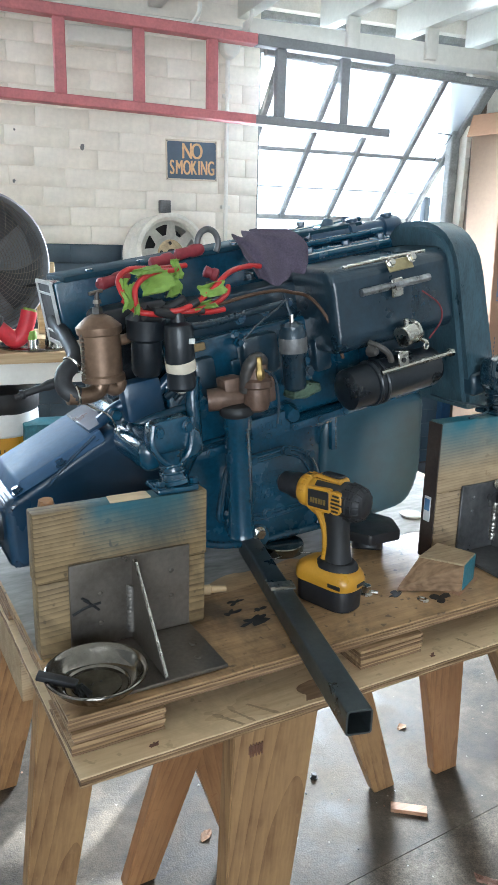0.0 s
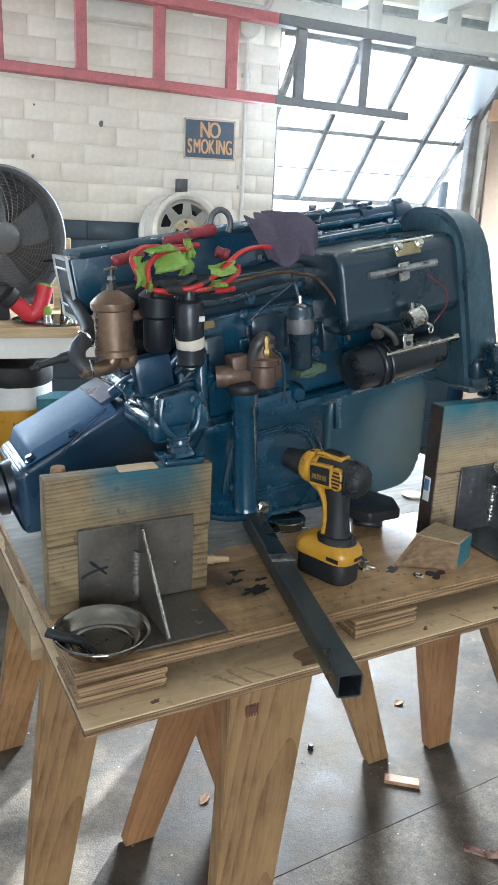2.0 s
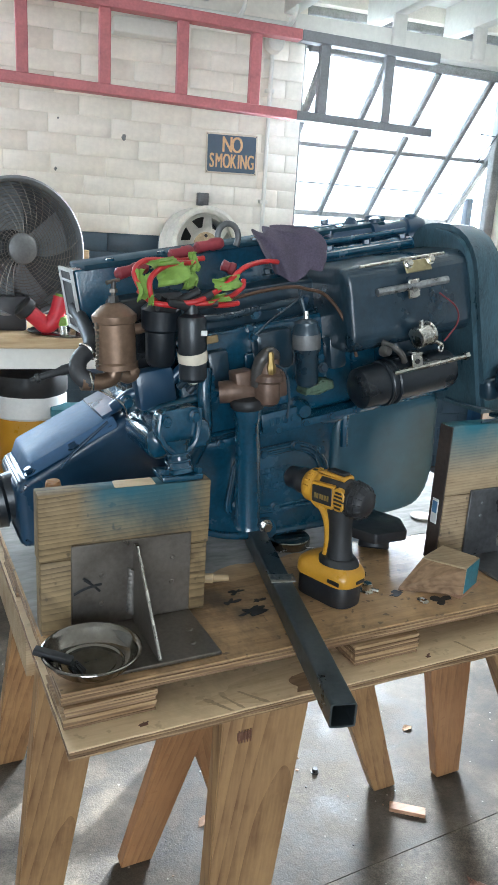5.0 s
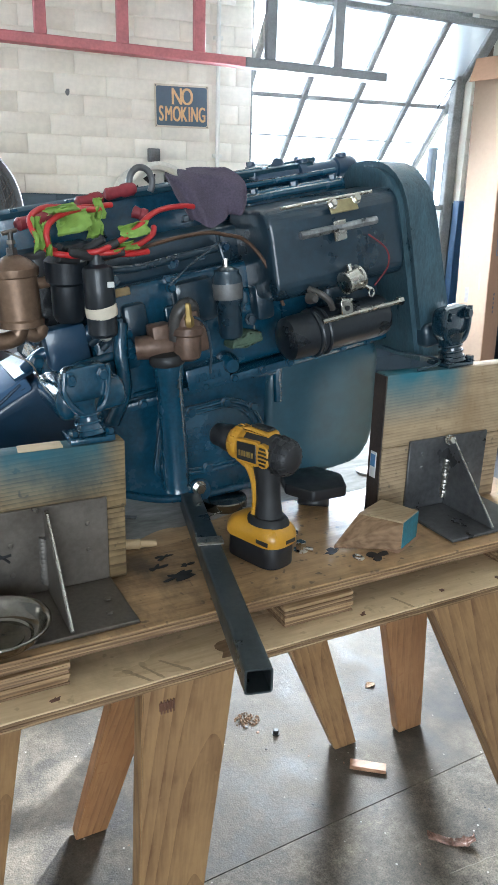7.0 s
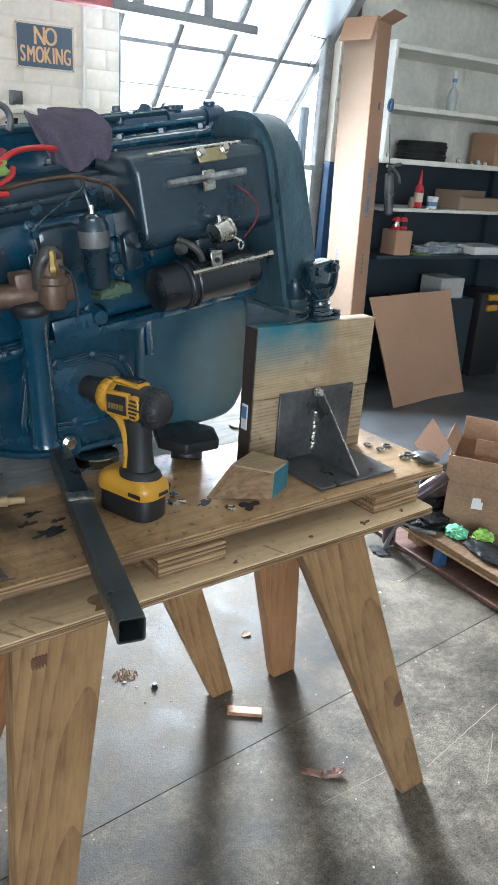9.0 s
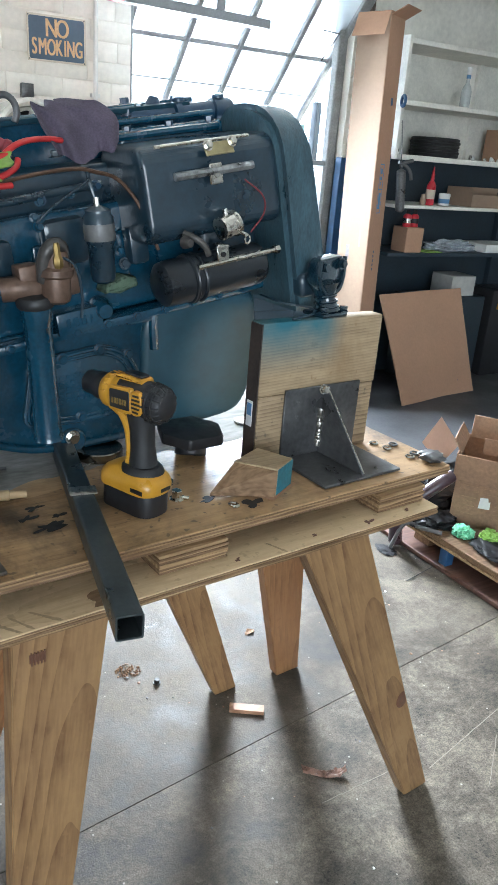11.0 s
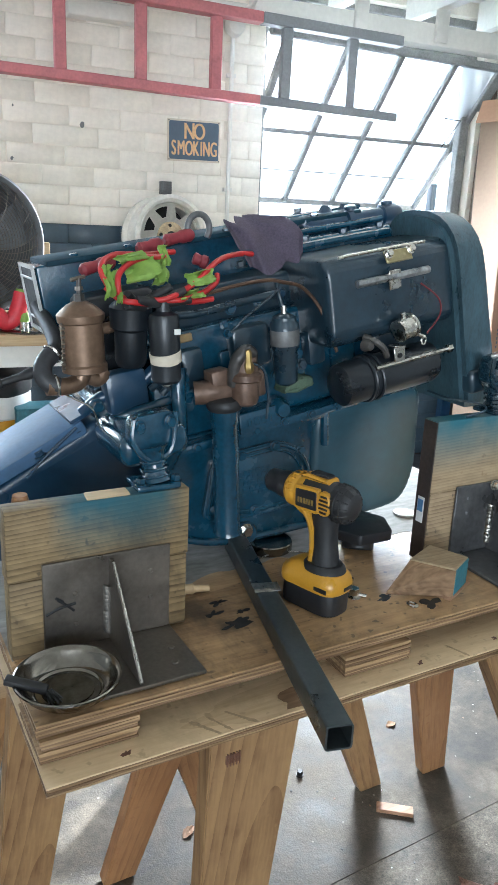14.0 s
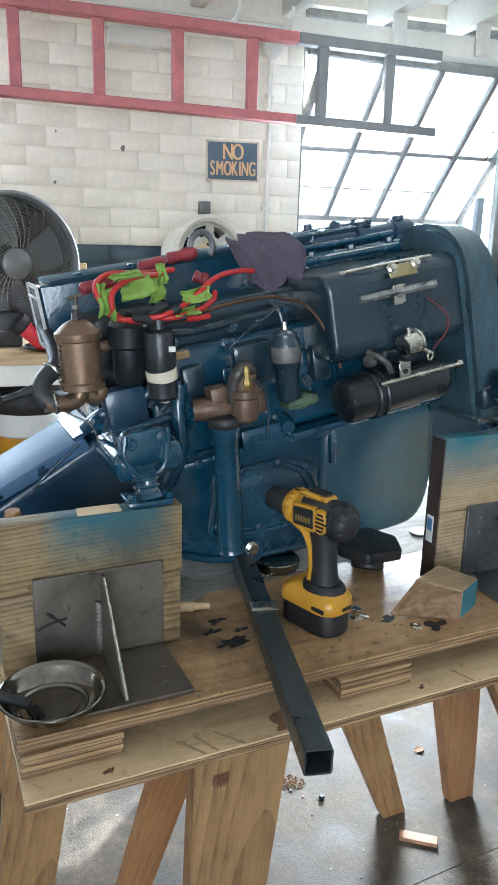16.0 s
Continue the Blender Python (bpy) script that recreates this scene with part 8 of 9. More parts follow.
for lo, hi, rot, ax, mat in (((-CX - 0.032 - 0.07, -CY, 2.203), (-CX - 0.032 + 0.07, CY, 2.206), -64, "Y", M_CARD), ((-CX, -CY - 0.10, 2.27), (CX, -CY, 2.273), -25, "X", M_CARD), ((CX, -CY, 2.27), (CX + 0.10, CY, 2.273), -20, "Y", M_CARD)):
    bm = BMN()
    box(bm, lo, hi, 0.0006, 1, Matrix.Rotation(radians(rot), 4, ax))
    part("flap", bm, mat, carton, F=BXM)
def stamp(name, boxes, mat, lab=""):
    bm = BMN()
    for x0, x1, z0, z1 in boxes:
        box(bm, (x0, -CY - 0.0026, z0), (x1, -CY - 0.0021, z1))
    part(name, bm, mat, carton, lab, F=BXM)
stamp("printed_mark", ((-0.028, -0.024, 1.20, 1.48), (0.020, 0.024, 1.20, 1.48), (-0.024, 0.020, 1.20, 1.205), (-0.024, 0.020, 1.335, 1.34), (-0.024, 0.020, 1.475, 1.48), (-0.015, 0.012, 1.225, 1.318)), M_BLUEINK, "blue printed frame")
stamp("printed_bars", ((-0.016, -0.004, 1.36, 1.38), (-0.016, 0.006, 1.39, 1.41), (-0.016, 0.006, 1.425, 1.455)), M_BLUEINK)
stamp("printed_bars", tuple((-0.010, 0.004, 0.86 + k * 0.026, 0.876 + k * 0.026) for k in range(5)), M_INK)
stamp("blue_tape", ((0.015, 0.040, 1.80, 1.84),), M_BLUEPAINT, "scrap of blue tape")
for y, z, w, h in ((0.03, 1.15, 0.014, 0.14), (0.02, 0.92, 0.022, 0.09), (-0.05, 1.0, 0.010, 0.1)):
    bm = BMN()
    box(bm, (-CX - 0.0007, y, z), (-CX - 0.0002, y + w, z + h))
    part("blue_scuff", bm, M_SCUFF, carton, "faint blue scuffs", F=BXM)

SX0, SX1, SY0, SY1 = 3.56, 5.45, 4.12, 4.496
unit = thing("wall_shelves", "dusty white wall shelves over dark blue lower shelves", "shelves", (4.4, 4.3, 0.9), IDENT)
for z, mat, th in ((2.20, M_SHELF, 0.03), (1.862, M_SHELF, 0.03), (1.549, M_SHELF, 0.032), (1.245, M_SHELF, 0.022), (0.937, M_DARKWALL, 0.025)):
    bm = BMN()
    box(bm, (SX0 if z > 1.5 else SX0 + 0.03, SY0, z - th), (SX1, SY1, z), 0.003, 1)
    part("shelf", bm, mat, unit, F=IDENT)
bm = BMN()
prism(bm, [(SX0 - 0.022, 1.517), (SX0 - 0.001, 1.517), (SX0 - 0.001, 2.215), (SX0 - 0.022, 2.215)], SY0, SY1, "uz", 0.002, 1)
part("upright", bm, M_SHELF, unit, F=IDENT)
for x in (4.46,):
    bm = BMN()
    box(bm, (x, SY1 - 0.03, 1.55), (x + 0.03, SY1, 2.169), 0.002, 1)
    part("upright", bm, M_SHELF, unit, F=IDENT)
for x in (SX0 + 0.03, 4.9):
    bm = BMN()
    box(bm, (x, SY1 - 0.05, 0.0), (x + 0.04, SY1 - 0.002, 1.516), 0.002, 1)
    part("upright", bm, M_DARKWALL, unit, F=IDENT)
bm = BMN()
box(bm, (SX0 + 0.01, SY1 - 0.001, 0.0), (SX1, SY1 + 0.003, 1.516))
part("back_panel", bm, M_DARKWALL, unit, "dark blue back panel", F=IDENT)
bm = BMN()
box(bm, (SX0, SY1 - 0.002, 1.552), (SX1, SY1 + 0.001, 2.168))
part("back_panel", bm, M_SHELF, unit, "grey-white painted back panel", F=IDENT)
bm = BMN()
box(bm, (3.355, 4.435, 0.0), (3.428, 4.4985, 1.50), 0.003, 1)
room("blue_post", bm, M_BLUEPAINT, "royal blue painted post below the brick pier", "post", (3.355, 4.435, 0), kind="structure")
bm = BMN()
box(bm, (3.505, 4.15, 0.0), (3.536, 4.4955, 1.54), 0.003, 1)
room("blue_post", bm, M_BLUEPAINT, "royal blue painted post beside the shelves", "post", (3.505, 4.15, 0), kind="structure")

spool = thing("cable_coil", "coiled black corrugated hose on a white shelf", "hose coil", (4.0, 4.30, 1.549), IDENT)
for k in range(6):
    bm = BMN()
    torus(bm, (4.01, 4.30, 1.561 + 0.0195 * k), (0, 0, 1), 0.155 + 0.004 * math.sin(k * 2.1), 0.0115, 40, 8)
    part("coil_turn", bm, M_RUBBER, spool, F=IDENT)
for k, (x, h) in enumerate(((4.235, 0.03), (4.262, 0.024), (4.37, 0.02), (4.43, 0.03), (4.45, 0.022), (4.50, 0.02), (3.60, 0.03), (3.622, 0.026))):
    bm = BMN()
    lathe(bm, [(0.010, 0), (0.012, 0.2), (0.011, 0.8), (0.006, 1)], (x, 4.18, 1.5495), (x, 4.18, 1.5495 + h), 12)
    room("small_fitting", bm, M_PAPER if k % 2 else M_BRIGHT, "small pale pipe fitting on the shelf", "fitting", (x, 4.18, 1.5495), "shelf fittings")
bm = BMN()
lathe(bm, [(0.028, 0), (0.033, 0.03), (0.033, 0.42), (0.026, 0.52), (0.012, 0.62), (0.011, 0.80), (0.014, 0.82), (0.014, 0.84)], (4.14, 4.22, 1.8625), (4.14, 4.22, 2.105), 20)
btl = room("glass_bottle", bm, material("dusty_pale_glass", (0.50, 0.53, 0.52), 0.18, vary=0.15, scale=20, bump=0.05), "dusty clear glass bottle on the upper shelf", "bottle", (4.14, 4.22, 1.8625))
bm = BMN()
lathe(bm, [(0.015, 0), (0.016, 0.2), (0.016, 0.8), (0.013, 1)], (4.14, 4.22, 2.064), (4.14, 4.22, 2.110), 16)
part("cap", bm, M_PAPER, btl, "white screw cap", F=IDENT)
bm = BMN()
lathe(bm, [(0.0140, 0), (0.0145, 0.1), (0.0145, 0.9), (0.0140, 1)], (4.14, 4.22, 2.040), (4.14, 4.22, 2.062), 16)
part("neck_band", bm, M_BLUEINK, btl, "blue neck band", F=IDENT)
bm = BMN()
torus(bm, (3.531, 4.10, 1.85), (0.95, -0.3, 0), 0.030, 0.010, 28, 8)
room("tape_roll", bm, M_BLUEPAINT, "roll of blue tape hung on the shelf upright", "tape", (3.531, 4.10, 1.81))
bottle = thing("sealant_bottle", "red squeeze bottle with a pointed nozzle", "bottle", (3.95, 4.20, 1.245), IDENT)
bm = BMN()
lathe(bm, [(0.028, 0), (0.031, 0.05), (0.031, 0.8), (0.02, 0.95), (0.012, 1)], (3.95, 4.20, 1.2455), (3.95, 4.20, 1.40), 24)
part("body", bm, M_REDPLASTIC, bottle, F=IDENT)
bm = BMN()
lathe(bm, [(0.0318, 0), (0.0318, 1)], (3.95, 4.20, 1.285), (3.95, 4.20, 1.345), 24)
part("label_band", bm, M_SIGNEDGE, bottle, "pale printed band", F=IDENT)
bm = BMN()
lathe(bm, [(0.013, 0), (0.012, 0.3), (0.004, 1)], (3.95, 4.20, 1.40), (3.95, 4.20, 1.49), 14)
part("nozzle", bm, M_REDPLASTIC, bottle, F=IDENT)
jar = thing("shelf_jar", "small blue and white jar on the shelf", "jar", (4.08, 4.2, 1.245), IDENT)
bm = BMN()
cyl(bm, (4.08, 4.20, 1.2455), (4.08, 4.20, 1.30), 0.038, 0.038, 24, 0.003)
part("tin", bm, M_PAPER, jar, F=IDENT)
bm = BMN()
cyl(bm, (4.08, 4.20, 1.262), (4.08, 4.20, 1.290), 0.0386, 0.0386, 24)
part("label_band", bm, M_BLUEINK, jar, F=IDENT)
bm = BMN()
lathe(bm, [(0.039, 0), (0.04, 0.3), (0.038, 1)], (4.08, 4.20, 1.30), (4.08, 4.20, 1.325), 24)
part("lid", bm, M_PAPER, jar, F=IDENT)
bm = BMN()
lathe(bm, [(0.018, 0), (0.022, 0.3), (0.014, 1)], (3.885, 4.19, 1.2455), (3.885, 4.19, 1.315), 16)
room("paper_cup", bm, M_CARDPALE, "small beige cup beside the red bottle", "cup", (3.885, 4.19, 1.2455))
tray = thing("parts_carton", "open grey cardboard parts tray on the shelf", "tray", (4.55, 4.25, 1.245), IDENT)
for lo, hi in (((4.30, 4.16, 1.2455), (4.80, 4.42, 1.25)), ((4.30, 4.16, 1.25), (4.80, 4.165, 1.33)), ((4.30, 4.415, 1.25), (4.80, 4.42, 1.37)), ((4.30, 4.165, 1.25), (4.305, 4.415, 1.37)), ((4.795, 4.165, 1.25), (4.80, 4.415, 1.33))):
    bm = BMN()
    box(bm, lo, hi, 0.001, 1)
    part("panel", bm, M_CARDPALE, tray, F=IDENT)
tool = thing("caulking_gun", "grey steel caulking gun hung by the shelves", "caulking gun", (3.60, 4.10, 1.22), IDENT)
bm = BMN()
lathe(bm, [(0.012, 0), (0.030, 0.05), (0.030, 0.9), (0.014, 0.95)], (3.612, 4.085, 1.20), (3.575, 4.085, 1.475), 18)
part("barrel", bm, M_DARKSTEEL, tool, F=IDENT)
bm = BMN()
hose(bm, [(3.565, 4.085, 1.47), (3.60, 4.085, 1.50), (3.66, 4.085, 1.515)], 0.012, 8)
hose(bm, [(3.545, 4.08, 1.50), (3.60, 4.08, 1.485), (3.645, 4.08, 1.45), (3.665, 4.08, 1.40)], 0.011, 8)
part("trigger_handle", bm, M_CAST, tool, F=IDENT)
bm = BMN()
hose(bm, [(3.572, 4.085, 1.48), (3.555, 4.085, 1.60), (3.530, 4.085, 1.74)], 0.003, 6)
part("push_rod", bm, M_DARKSTEEL, tool, F=IDENT)
bm = BMN()
box(bm, (3.74, 4.13, 0.9375), (3.885, 4.28, 1.10), 0.003, 1)
room("small_carton", bm, M_CARD, "small brown cardboard carton on the blue shelf", "carton", (3.78, 4.2, 0.9375))
for x, col in ((3.775, M_BRIGHT), (3.838, M_RUBBER)):
    can = thing("spray_can", "red and silver aerosol can standing on a carton", "spray can", (x, 4.19, 1.10), IDENT, group="aerosol cans")
    bm = BMN()
    lathe(bm, [(0.026, 0), (0.028, 0.03), (0.028, 0.82), (0.022, 0.92), (0.014, 1)], (x, 4.19, 1.1005), (x, 4.19, 1.185), 22)
    part("can_body", bm, M_REDPLASTIC, can, F=IDENT)
    bm = BMN()
    lathe(bm, [(0.0284, 0), (0.0284, 1)], (x, 4.19, 1.125), (x, 4.19, 1.155), 22)
    part("label_band", bm, col, can, F=IDENT)
    bm = BMN()
    lathe(bm, [(0.014, 0), (0.013, 0.8), (0.009, 1)], (x, 4.19, 1.184), (x, 4.19, 1.212), 16)
    part("cap", bm, M_RUBBER, can, F=IDENT)
def crumple(name, c, sx, sy, sz, seed, mat, lab, cat, sub=4):
    bm = BMN()
    bmesh.ops.create_icosphere(bm, subdivisions=sub, radius=1.0)
    for v in bm.verts:
        q = v.co * 1.6 + Vector((seed, 0, 0))
        d = 0.75 + 0.5 * abs(noise.noise(q)) + 0.35 * abs(noise.noise(q * 2.7)) + 0.12 * noise.noise(q * 7)
        z = v.co.z * sz * d
        v.co = Vector((c[0] + v.co.x * sx * d, c[1] + v.co.y * sy * d, c[2] + max(0.0, z * 0.8 + sz * 0.5)))
    return room(name, bm, mat, lab, cat, c)
crumple("plastic_bag", (4.25, 4.24, 0.9375), 0.22, 0.08, 0.06, 3, M_BAG, "crumpled clear plastic bag on the blue shelf", "plastic bag")
bm = BMN()
box(bm, (4.50, 4.14, 0.9375), (4.85, 4.40, 0.995), 0.003, 1)
room("white_carton", bm, M_PAPER, "flat white carton on the blue shelf", "carton", (4.68, 4.27, 0.9375))
bm = BMN()
box(bm, (3.93, 4.13, 0.9375), (4.08, 4.25, 0.943), 0.001, 1)
room("paper_sheet", bm, M_LIME, "pale green paper slip on the shelf", "paper", (4.0, 4.2, 0.9375))
bm = BMN()
box(bm, (4.56, 4.16, 1.5495), (4.85, 4.40, 1.76), 0.003, 1)
room("brown_carton", bm, M_CARD, "brown cardboard carton on the white shelf", "carton", (4.7, 4.28, 1.5495))
room("storage_crate", box(BMN(), (3.98, 4.15, 0.0), (4.60, 4.44, 0.62), 0.01, 2), M_DARKWALL, "dark crate standing under the shelves", "crate", (4.3, 4.3, 0))
bm = BMN()
box(bm, (4.27, 4.18, 0.6205), (4.50, 4.40, 0.765), 0.004, 1)
room("grey_box", bm, M_PLASTER, "pale grey box on the dark crate", "box", (4.33, 4.29, 0.6205))
bm = BMN()
box(bm, (4.68, 4.15, 0.0), (4.98, 4.42, 0.66), 0.012, 2)
room("tool_case", bm, M_PLASTIC, "black tool case under the shelves", "case", (4.83, 4.28, 0))
lt = thing("case_latch", "yellow latch block on the black case", "latch", (4.78, 4.14, 0.5), IDENT)
for z in (0.52, 0.60):
    bm = BMN()
    box(bm, (4.73, 4.12, z), (4.83, 4.149, z + 0.045), 0.004, 1)
    part("latch_plate", bm, M_YELLOW, lt, F=IDENT)

# leaning cardboard sheet
sheet = thing("cardboard_sheet", "large flat cardboard sheet leaning against the shelves", "cardboard", (3.95, 3.80, 0), IDENT)
bm = BMN()
A_, B_, C_, D_ = Vector((3.56, 3.72, 0.0)), Vector((4.33, 3.86, 0.0)), Vector((4.27, 4.10, 0.695)), Vector((3.52, 4.06, 0.67))
v = [bm.verts.new(p) for p in (A_, B_, C_, D_)]
bm.faces.new(v)
bmesh.ops.subdivide_edges(bm, edges=bm.edges[:], cuts=8, use_grid_fill=True)
for w in bm.verts:
    fold = abs((w.co - A_).dot((B_ - A_).normalized()) / (B_ - A_).length - 0.56)
    w.co.y += 0.010 * noise.noise(w.co * 3) + 0.016 * max(0.0, 1 - fold / 0.30)
bmesh.ops.solidify(bm, geom=bm.faces[:], thickness=-0.012)
part("board", bm, M_CARD, sheet, F=IDENT)
bm = BMN()
dirx, diry = (B_ - A_), (D_ - A_)
nn = dirx.cross(diry).normalized()
for a, b in ((0.80, 0.12), (0.825, 0.12), (0.85, 0.12)):
    p = A_ + dirx * a + diry * b
    q = p + diry * 0.14
    cyl(bm, p + nn * 0.0125, q + nn * 0.0125, 0.004, 0.004, 6)
    cyl(bm, p + nn * 0.0005, q + nn * 0.0005, 0.004, 0.004, 6)
part("printed_bars", bm, M_INK, sheet, F=IDENT)

# ---- low platform with cartons and rubbish ----
M_OLDBOARD = grain("grimy_old_board", (0.20, 0.13, 0.075), (0.09, 0.055, 0.032), "X", 0.75)
M_BOTTOMBOARD = grain("dark_red_brown_board", (0.15, 0.075, 0.05), (0.07, 0.035, 0.025), "X", 0.7)
plat = thing("low_platform", "rough low timber pallet of layered boards on blocks", "platform", (2.75, 1.9, 0), IDENT)
PM = Matrix.Translation((2.33, 2.16, 0)) @ Matrix.Rotation(radians(-87), 4, "Z")
for k in range(5):
    bm = BMN()
    box(bm, (-0.12, 0.0 + 0.145 * k, 0.118), (1.3, 0.138 + 0.145 * k, 0.132), 0.002, 1)
    rough_up(bm, 0.002, 9, k)
    part("board", bm, M_OLDBOARD if k % 2 else M_PLYDARK, plat, F=PM)
for z0, z1, y1, inset in ((0.1045, 0.1175, 0.70, 0.004), (0.092, 0.104, 0.70, 0.001)):
    bm = BMN()
    box(bm, (-0.115, inset, z0), (1.298, y1, z1), 0.002, 1)
    rough_up(bm, 0.0015, 12, z0 * 40)
    part("under_sheet", bm, M_PLYDARK if inset > 0.002 else M_PLYEDGE, plat, F=PM)
for k in range(3):
    bm = BMN()
    box(bm, (-0.20, -0.012 + 0.26 * k, 0.002), (1.3, 0.12 + 0.26 * k, 0.022), 0.003, 1)
    rough_up(bm, 0.002, 9, k + 7)
    part("bottom_board", bm, M_BOTTOMBOARD, plat, "dark reddish bottom board", F=PM)
for x in (-0.06, 0.52, 1.12):
    for y in (0.06, 0.34, 0.58):
        bm = BMN()
        box(bm, (x, y, 0.0225), (x + 0.09, y + 0.09, 0.0915), 0.003, 1)
        part("block", bm, M_PLYDARK, plat, F=PM)
CM = Matrix.Translation((2.462, 2.121, 0)) @ Matrix.Rotation(radians(-52), 4, "Z")
for (nm, lab, lo, hi, op) in (
    ("open_carton", "battered brown carton with a torn label", (0.0, 0.0, 0.1325), (0.37, 0.25, 0.325), False),
    ("open_carton", "open brown carton stacked on another carton", (-0.014, -0.012, 0.326), (0.38, 0.27, 0.440), True),
):
    cb = thing(nm, lab, "carton", ((lo[0] + hi[0]) / 2, (lo[1] + hi[1]) / 2, lo[2]), CM)
    t = 0.005
    for l2, h2 in ((lo, (hi[0], hi[1], lo[2] + t)), ((lo[0], lo[1], lo[2] + t), (hi[0], lo[1] + t, hi[2])), ((lo[0], hi[1] - t, lo[2] + t), (hi[0], hi[1], hi[2])), ((lo[0], lo[1] + t, lo[2] + t), (lo[0] + t, hi[1] - t, hi[2])), ((hi[0] - t, lo[1] + t, lo[2] + t), (hi[0], hi[1] - t, hi[2]))):
        bm = BMN()
        box(bm, l2, h2, 0.001, 1)
        part("panel", bm, M_CARDOLD, cb, F=CM)
    if op:
        for l2, h2, ax, an in (((lo[0] + 0.02, hi[1] - 0.004, hi[2] - 0.01), (hi[0] - 0.03, hi[1], hi[2] + 0.085), "X", -14), ((lo[0] - 0.004, lo[1] + 0.02, hi[2] - 0.01), (lo[0], hi[1] - 0.02, hi[2] + 0.06), "Y", -32), ((lo[0] + 0.09, lo[1] + 0.10, hi[2] - 0.02), (hi[0] - 0.01, lo[1] + 0.104, hi[2] + 0.06), "X", 18)):
            bm = BMN()
            box(bm, l2, h2, 0.001, 1, Matrix.Rotation(radians(an), 4, ax))
            rough_up(bm, 0.003, 14)
            part("flap", bm, M_CARDOLD, cb, F=CM)
    else:
        bm = BMN()
        prism(bm, [(0.105, 0.225), (0.150, 0.228), (0.149, 0.262), (0.142, 0.258), (0.138, 0.276), (0.108, 0.272)], -0.0012, -0.0002, "uz")
        part("torn_label", bm, M_PAPER, cb, "torn white paper label", F=CM)
        bm = BMN()
        for k in range(5):
            for x0, x1 in ((0.025, 0.090), (0.165, 0.250)):
                box(bm, (x0, -0.001, 0.262 - k * 0.018), (x1 - 0.012 * (k % 2), -0.0002, 0.266 - k * 0.018))
        for x0, x1 in ((0.022, 0.096), (0.108, 0.20)):
            for z in (0.290, 0.312):
                box(bm, (x0, -0.001, z), (x1, -0.0002, z + 0.002))
            for x in (x0, x1 - 0.002):
                box(bm, (x, -0.001, 0.292), (x + 0.002, -0.0002, 0.312))
        part("printed_bars", bm, M_CARDEDGE, cb, "faded brown printing", F=CM)
def pm(x, y, z):
    return tuple(PM @ Vector((x, y, z)))
crumple("green_bag", (2.435, 2.005, 0.1325), 0.042, 0.050, 0.036, 8, M_GREENBAG, "crumpled mint-green plastic bag on the pallet", "plastic bag")
crumple("green_bag", (2.50, 1.925, 0.1325), 0.042, 0.045, 0.040, 18, M_LIMEBAG, "crumpled lime-green plastic bag on the pallet", "plastic bag")
crumple("black_bag", pm(-0.10, 0.16, 0.1325), 0.17, 0.10, 0.11, 5, M_BLACKBAG, "black plastic bag slumped by the cartons", "plastic bag")
crumple("black_bag", pm(0.02, 0.07, 0.1325), 0.10, 0.09, 0.040, 25, M_BLACKBAG, "flattened black plastic bag on the pallet", "plastic bag")
crumple("black_bag", pm(-0.05, -0.10, 0.0), 0.035, 0.05, 0.008, 35, M_BLACKBAG, "scrap of black plastic lying beside the pallet", "plastic bag")
crumple("black_bag", pm(0.33, 0.10, 0.1325), 0.07, 0.12, 0.022, 15, M_BLACKBAG, "scraps of black plastic on the platform", "plastic bag")
bm = BMN()
hose(bm, [pm(-0.08, -0.03, 0.02), pm(-0.04, -0.06, 0.18), pm(0.02, 0.05, 0.30), pm(0.03, 0.12, 0.34)], 0.028, 12)
room("old_hose", bm, material("purple_grey_hose", (0.065, 0.038, 0.045), 0.35, vary=0.4, scale=14), "thick purple-grey hose bent against the cartons", "hose", pm(-0.08, -0.03, 0))
bm = BMN()
hose(bm, [pm(-0.05, -0.08, 0.012), pm(-0.02, -0.05, 0.13), pm(0.06, -0.03, 0.145), pm(0.12, 0.02, 0.14)], 0.009, 8)
room("grey_strap", bm, M_CAST, "grey strap trailing off the platform", "strap", pm(-0.05, -0.08, 0))
bm = BMN()
for p, q in ((pm(0.16, 0.025, 0.0), pm(0.16, 0.025, 0.10)),):
    box(bm, (p[0] - 0.02, p[1] - 0.02, 0.0225), (p[0] + 0.02, p[1] + 0.02, 0.0915), 0.002)
room("blue_block", bm, M_BLUEPAINT, "blue painted block between the pallet boards", "block", (pm(0.16, 0.025, 0)[0], pm(0.16, 0.025, 0)[1], 0.0225))
flap = BMN()
v = [flap.verts.new(p) for p in ((3.10, 2.84, 0.002), (2.99, 2.89, 0.13), (3.17, 2.96, 0.232), (3.31, 2.93, 0.06))]
flap.faces.new(v)
bmesh.ops.solidify(flap, geom=flap.faces[:], thickness=0.005)
room("loose_cardboard", flap, M_CARDPINK, "loose pale cardboard flap on the floor", "cardboard", (3.2, 2.95, 0.004))
for a, b in (((2.15, 1.98, 0.004), (2.42, 2.05, 0.004)),):
    bm = BMN()
    hose(bm, [a, b], 0.0016, 6, smooth=False)
    room("thin_rod", bm, M_RUBBER, "thin dark rod lying on the concrete", "rod", a)

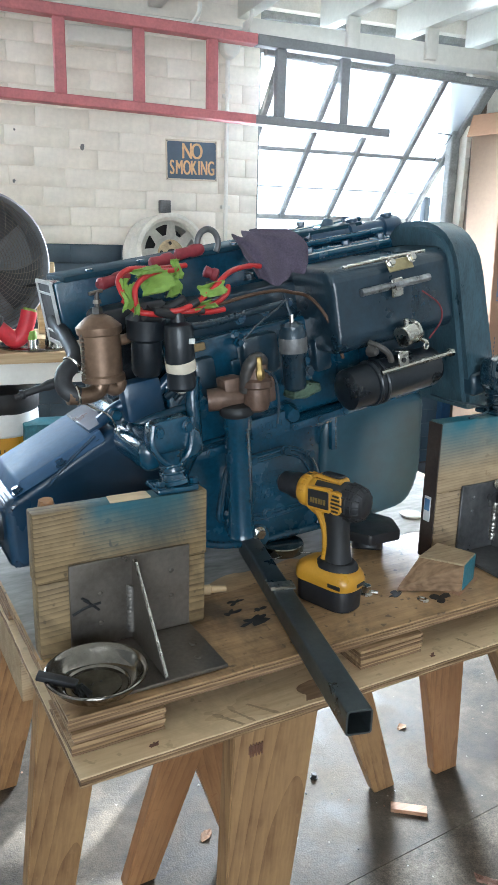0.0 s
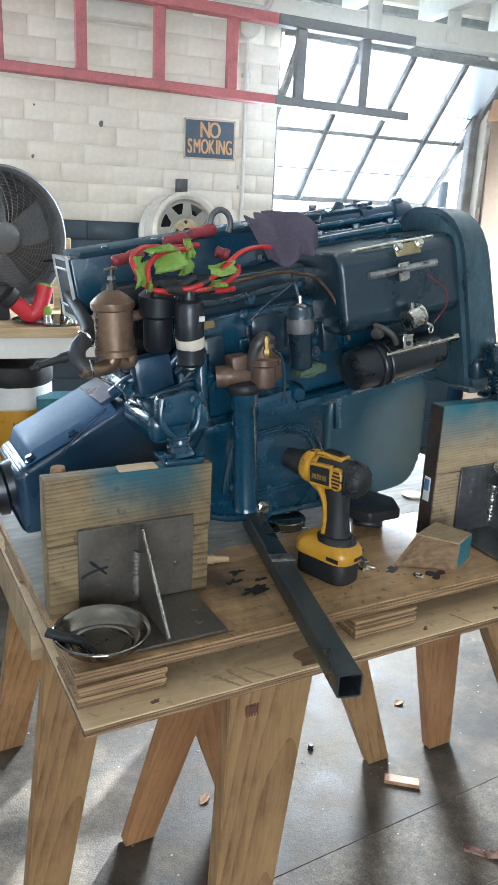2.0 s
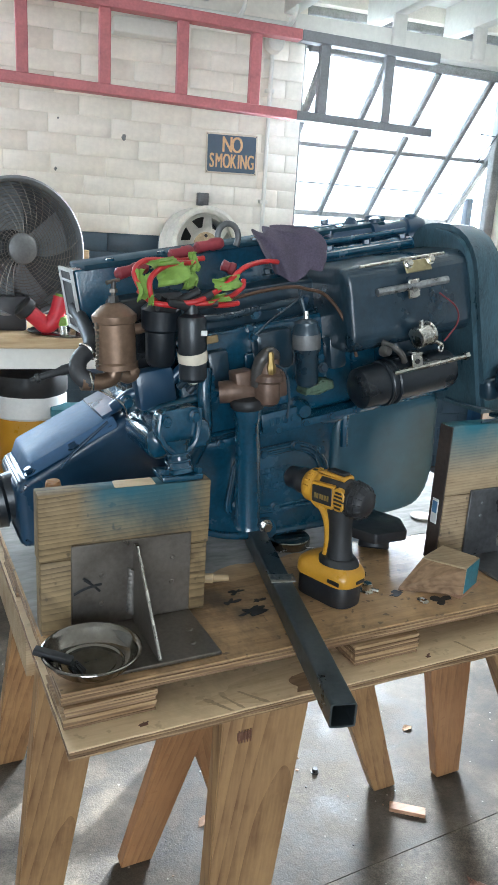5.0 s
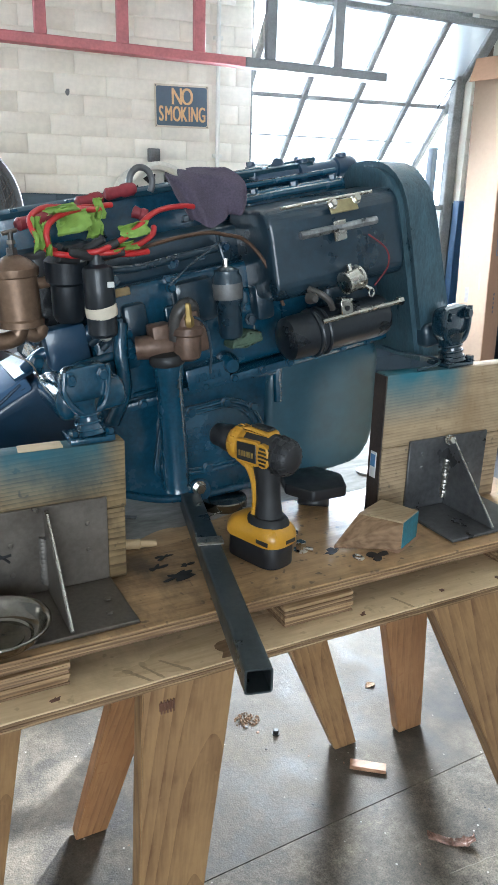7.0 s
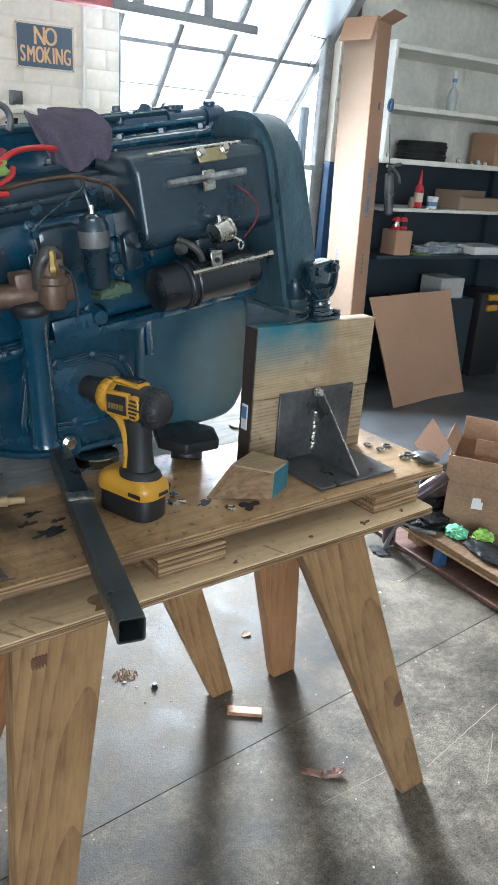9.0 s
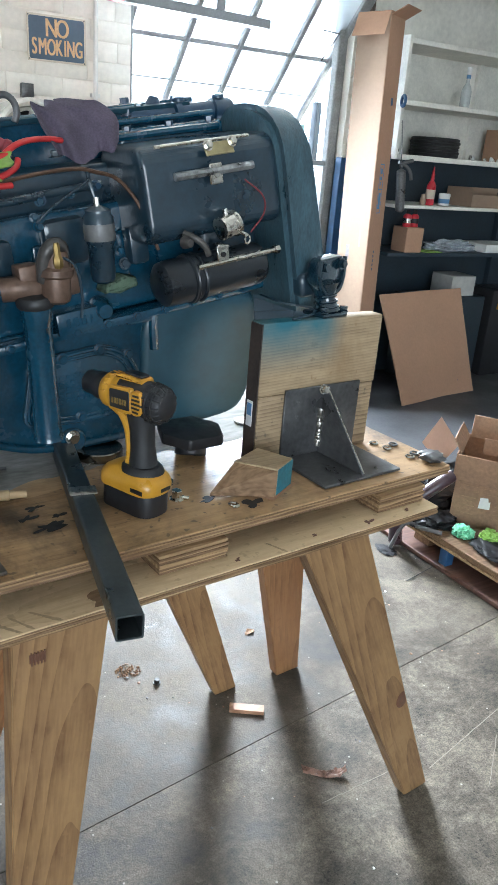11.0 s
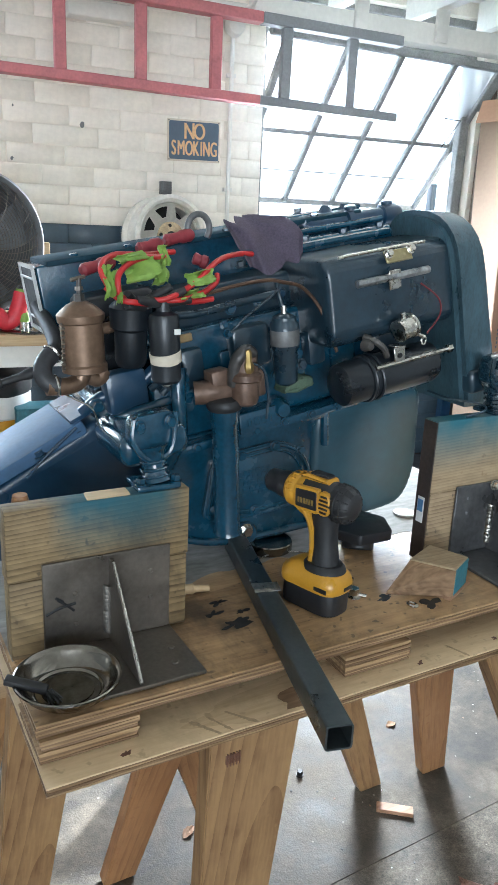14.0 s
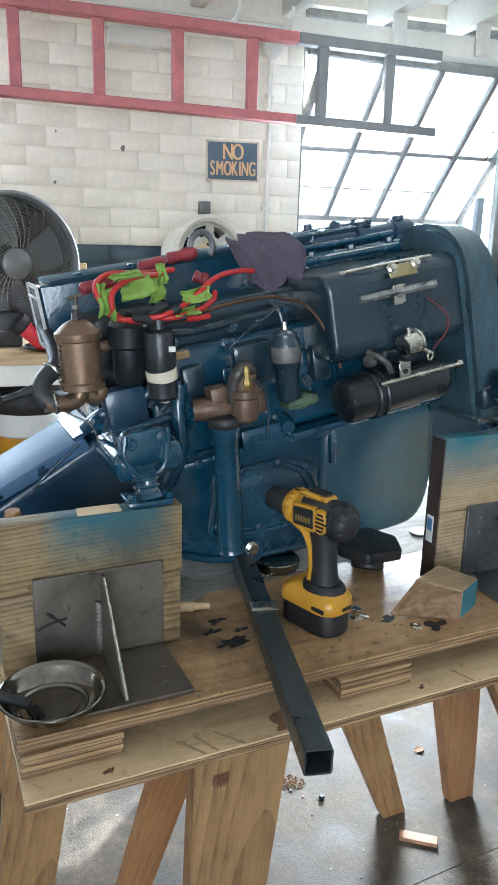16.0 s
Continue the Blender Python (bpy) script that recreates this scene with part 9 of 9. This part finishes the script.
# ---- bricks, last ----
BRICK_L, BRICK_H, GAP = 0.29, 0.0995, 0.0032
def brick_mesh(w, h, name):
    t = bmesh.new()
    box(t, (0, -0.001, 0), (w, 0.02, h), 0.003, 1)
    me = bpy.data.meshes.new(name)
    t.to_mesh(me)
    t.free()
    me.shade_smooth()
    me.set_sharp_from_angle(angle=radians(50))
    return me
cache = {}
count = 0
rest = {True: BMN(), False: BMN()}
courses = int(CEIL / BRICK_H)
zbase = PAINT_Z - math.floor(PAINT_Z / BRICK_H) * BRICK_H
random.seed(21)
for c in range(-1, courses + 1):
    z0 = zbase + c * BRICK_H
    z1 = min(z0 + BRICK_H - GAP, CEIL - 0.003)
    z0 = max(z0, 0.002)
    if z1 - z0 < 0.02:
        continue
    white = z0 > PAINT_Z - 0.02
    start = X0 - (BRICK_L / 2 if c % 2 else 0.0)
    k = 0
    while start + k * BRICK_L < X1:
        wob = [0.055 * noise.noise(Vector((c * 3.7, (k + j) * 2.3, 0.5))) for j in (0, 1)]     # bricks of uneven length
        a, b = max(start + k * BRICK_L + wob[0], X0), min(start + (k + 1) * BRICK_L + wob[1] - GAP, X1)
        k += 1
        spans = [(a, b)]
        if z1 > WIN_B and z0 < WIN_T:            # leave the window open
            spans = [(a, min(b, WIN_L)), (max(a, WIN_R), b)]
        spans = [q for s0, s1 in spans for q in (((s0, min(s1, W2_L)), (max(s0, W2_R), s1)) if z1 > W2_B and z0 < W2_T else ((s0, s1),))]
        for s0, s1 in spans:
            if s1 - s0 < 0.03:
                continue
            near = (0.35 < s1 < WIN_L + 0.01 and z0 > 1.28 and z1 < 2.75) or (s0 >= WIN_R - 0.01 and s0 < 3.56 and z0 > 1.2 and z1 < 2.7)
            if near and count < 290:
                key = (round(s1 - s0, 3), round(z1 - z0, 3), white)
                if key not in cache:
                    me = brick_mesh(key[0], key[1], "brick")
                    me.materials.append(M_BRICKW if white else M_BRICKB)
                    cache[key] = me
                o = new("brick", cache[key])
                o.parent = wall_n
                o.location = (s0, random.uniform(-0.0014, 0.0012), z0)
                o.rotation_euler = (random.uniform(-0.006, 0.006), 0, random.uniform(-0.004, 0.004))
                count += 1
            elif -1.5 < s0 < 5.5:
                box(rest[white], (s0, WALL_Y - 0.001, z0), (s1, WALL_Y + 0.012, z1))
for white, t in rest.items():
    part("bricks", t, M_BRICKW if white else M_BRICKB, wall_n, F=IDENT, kind="stuff")
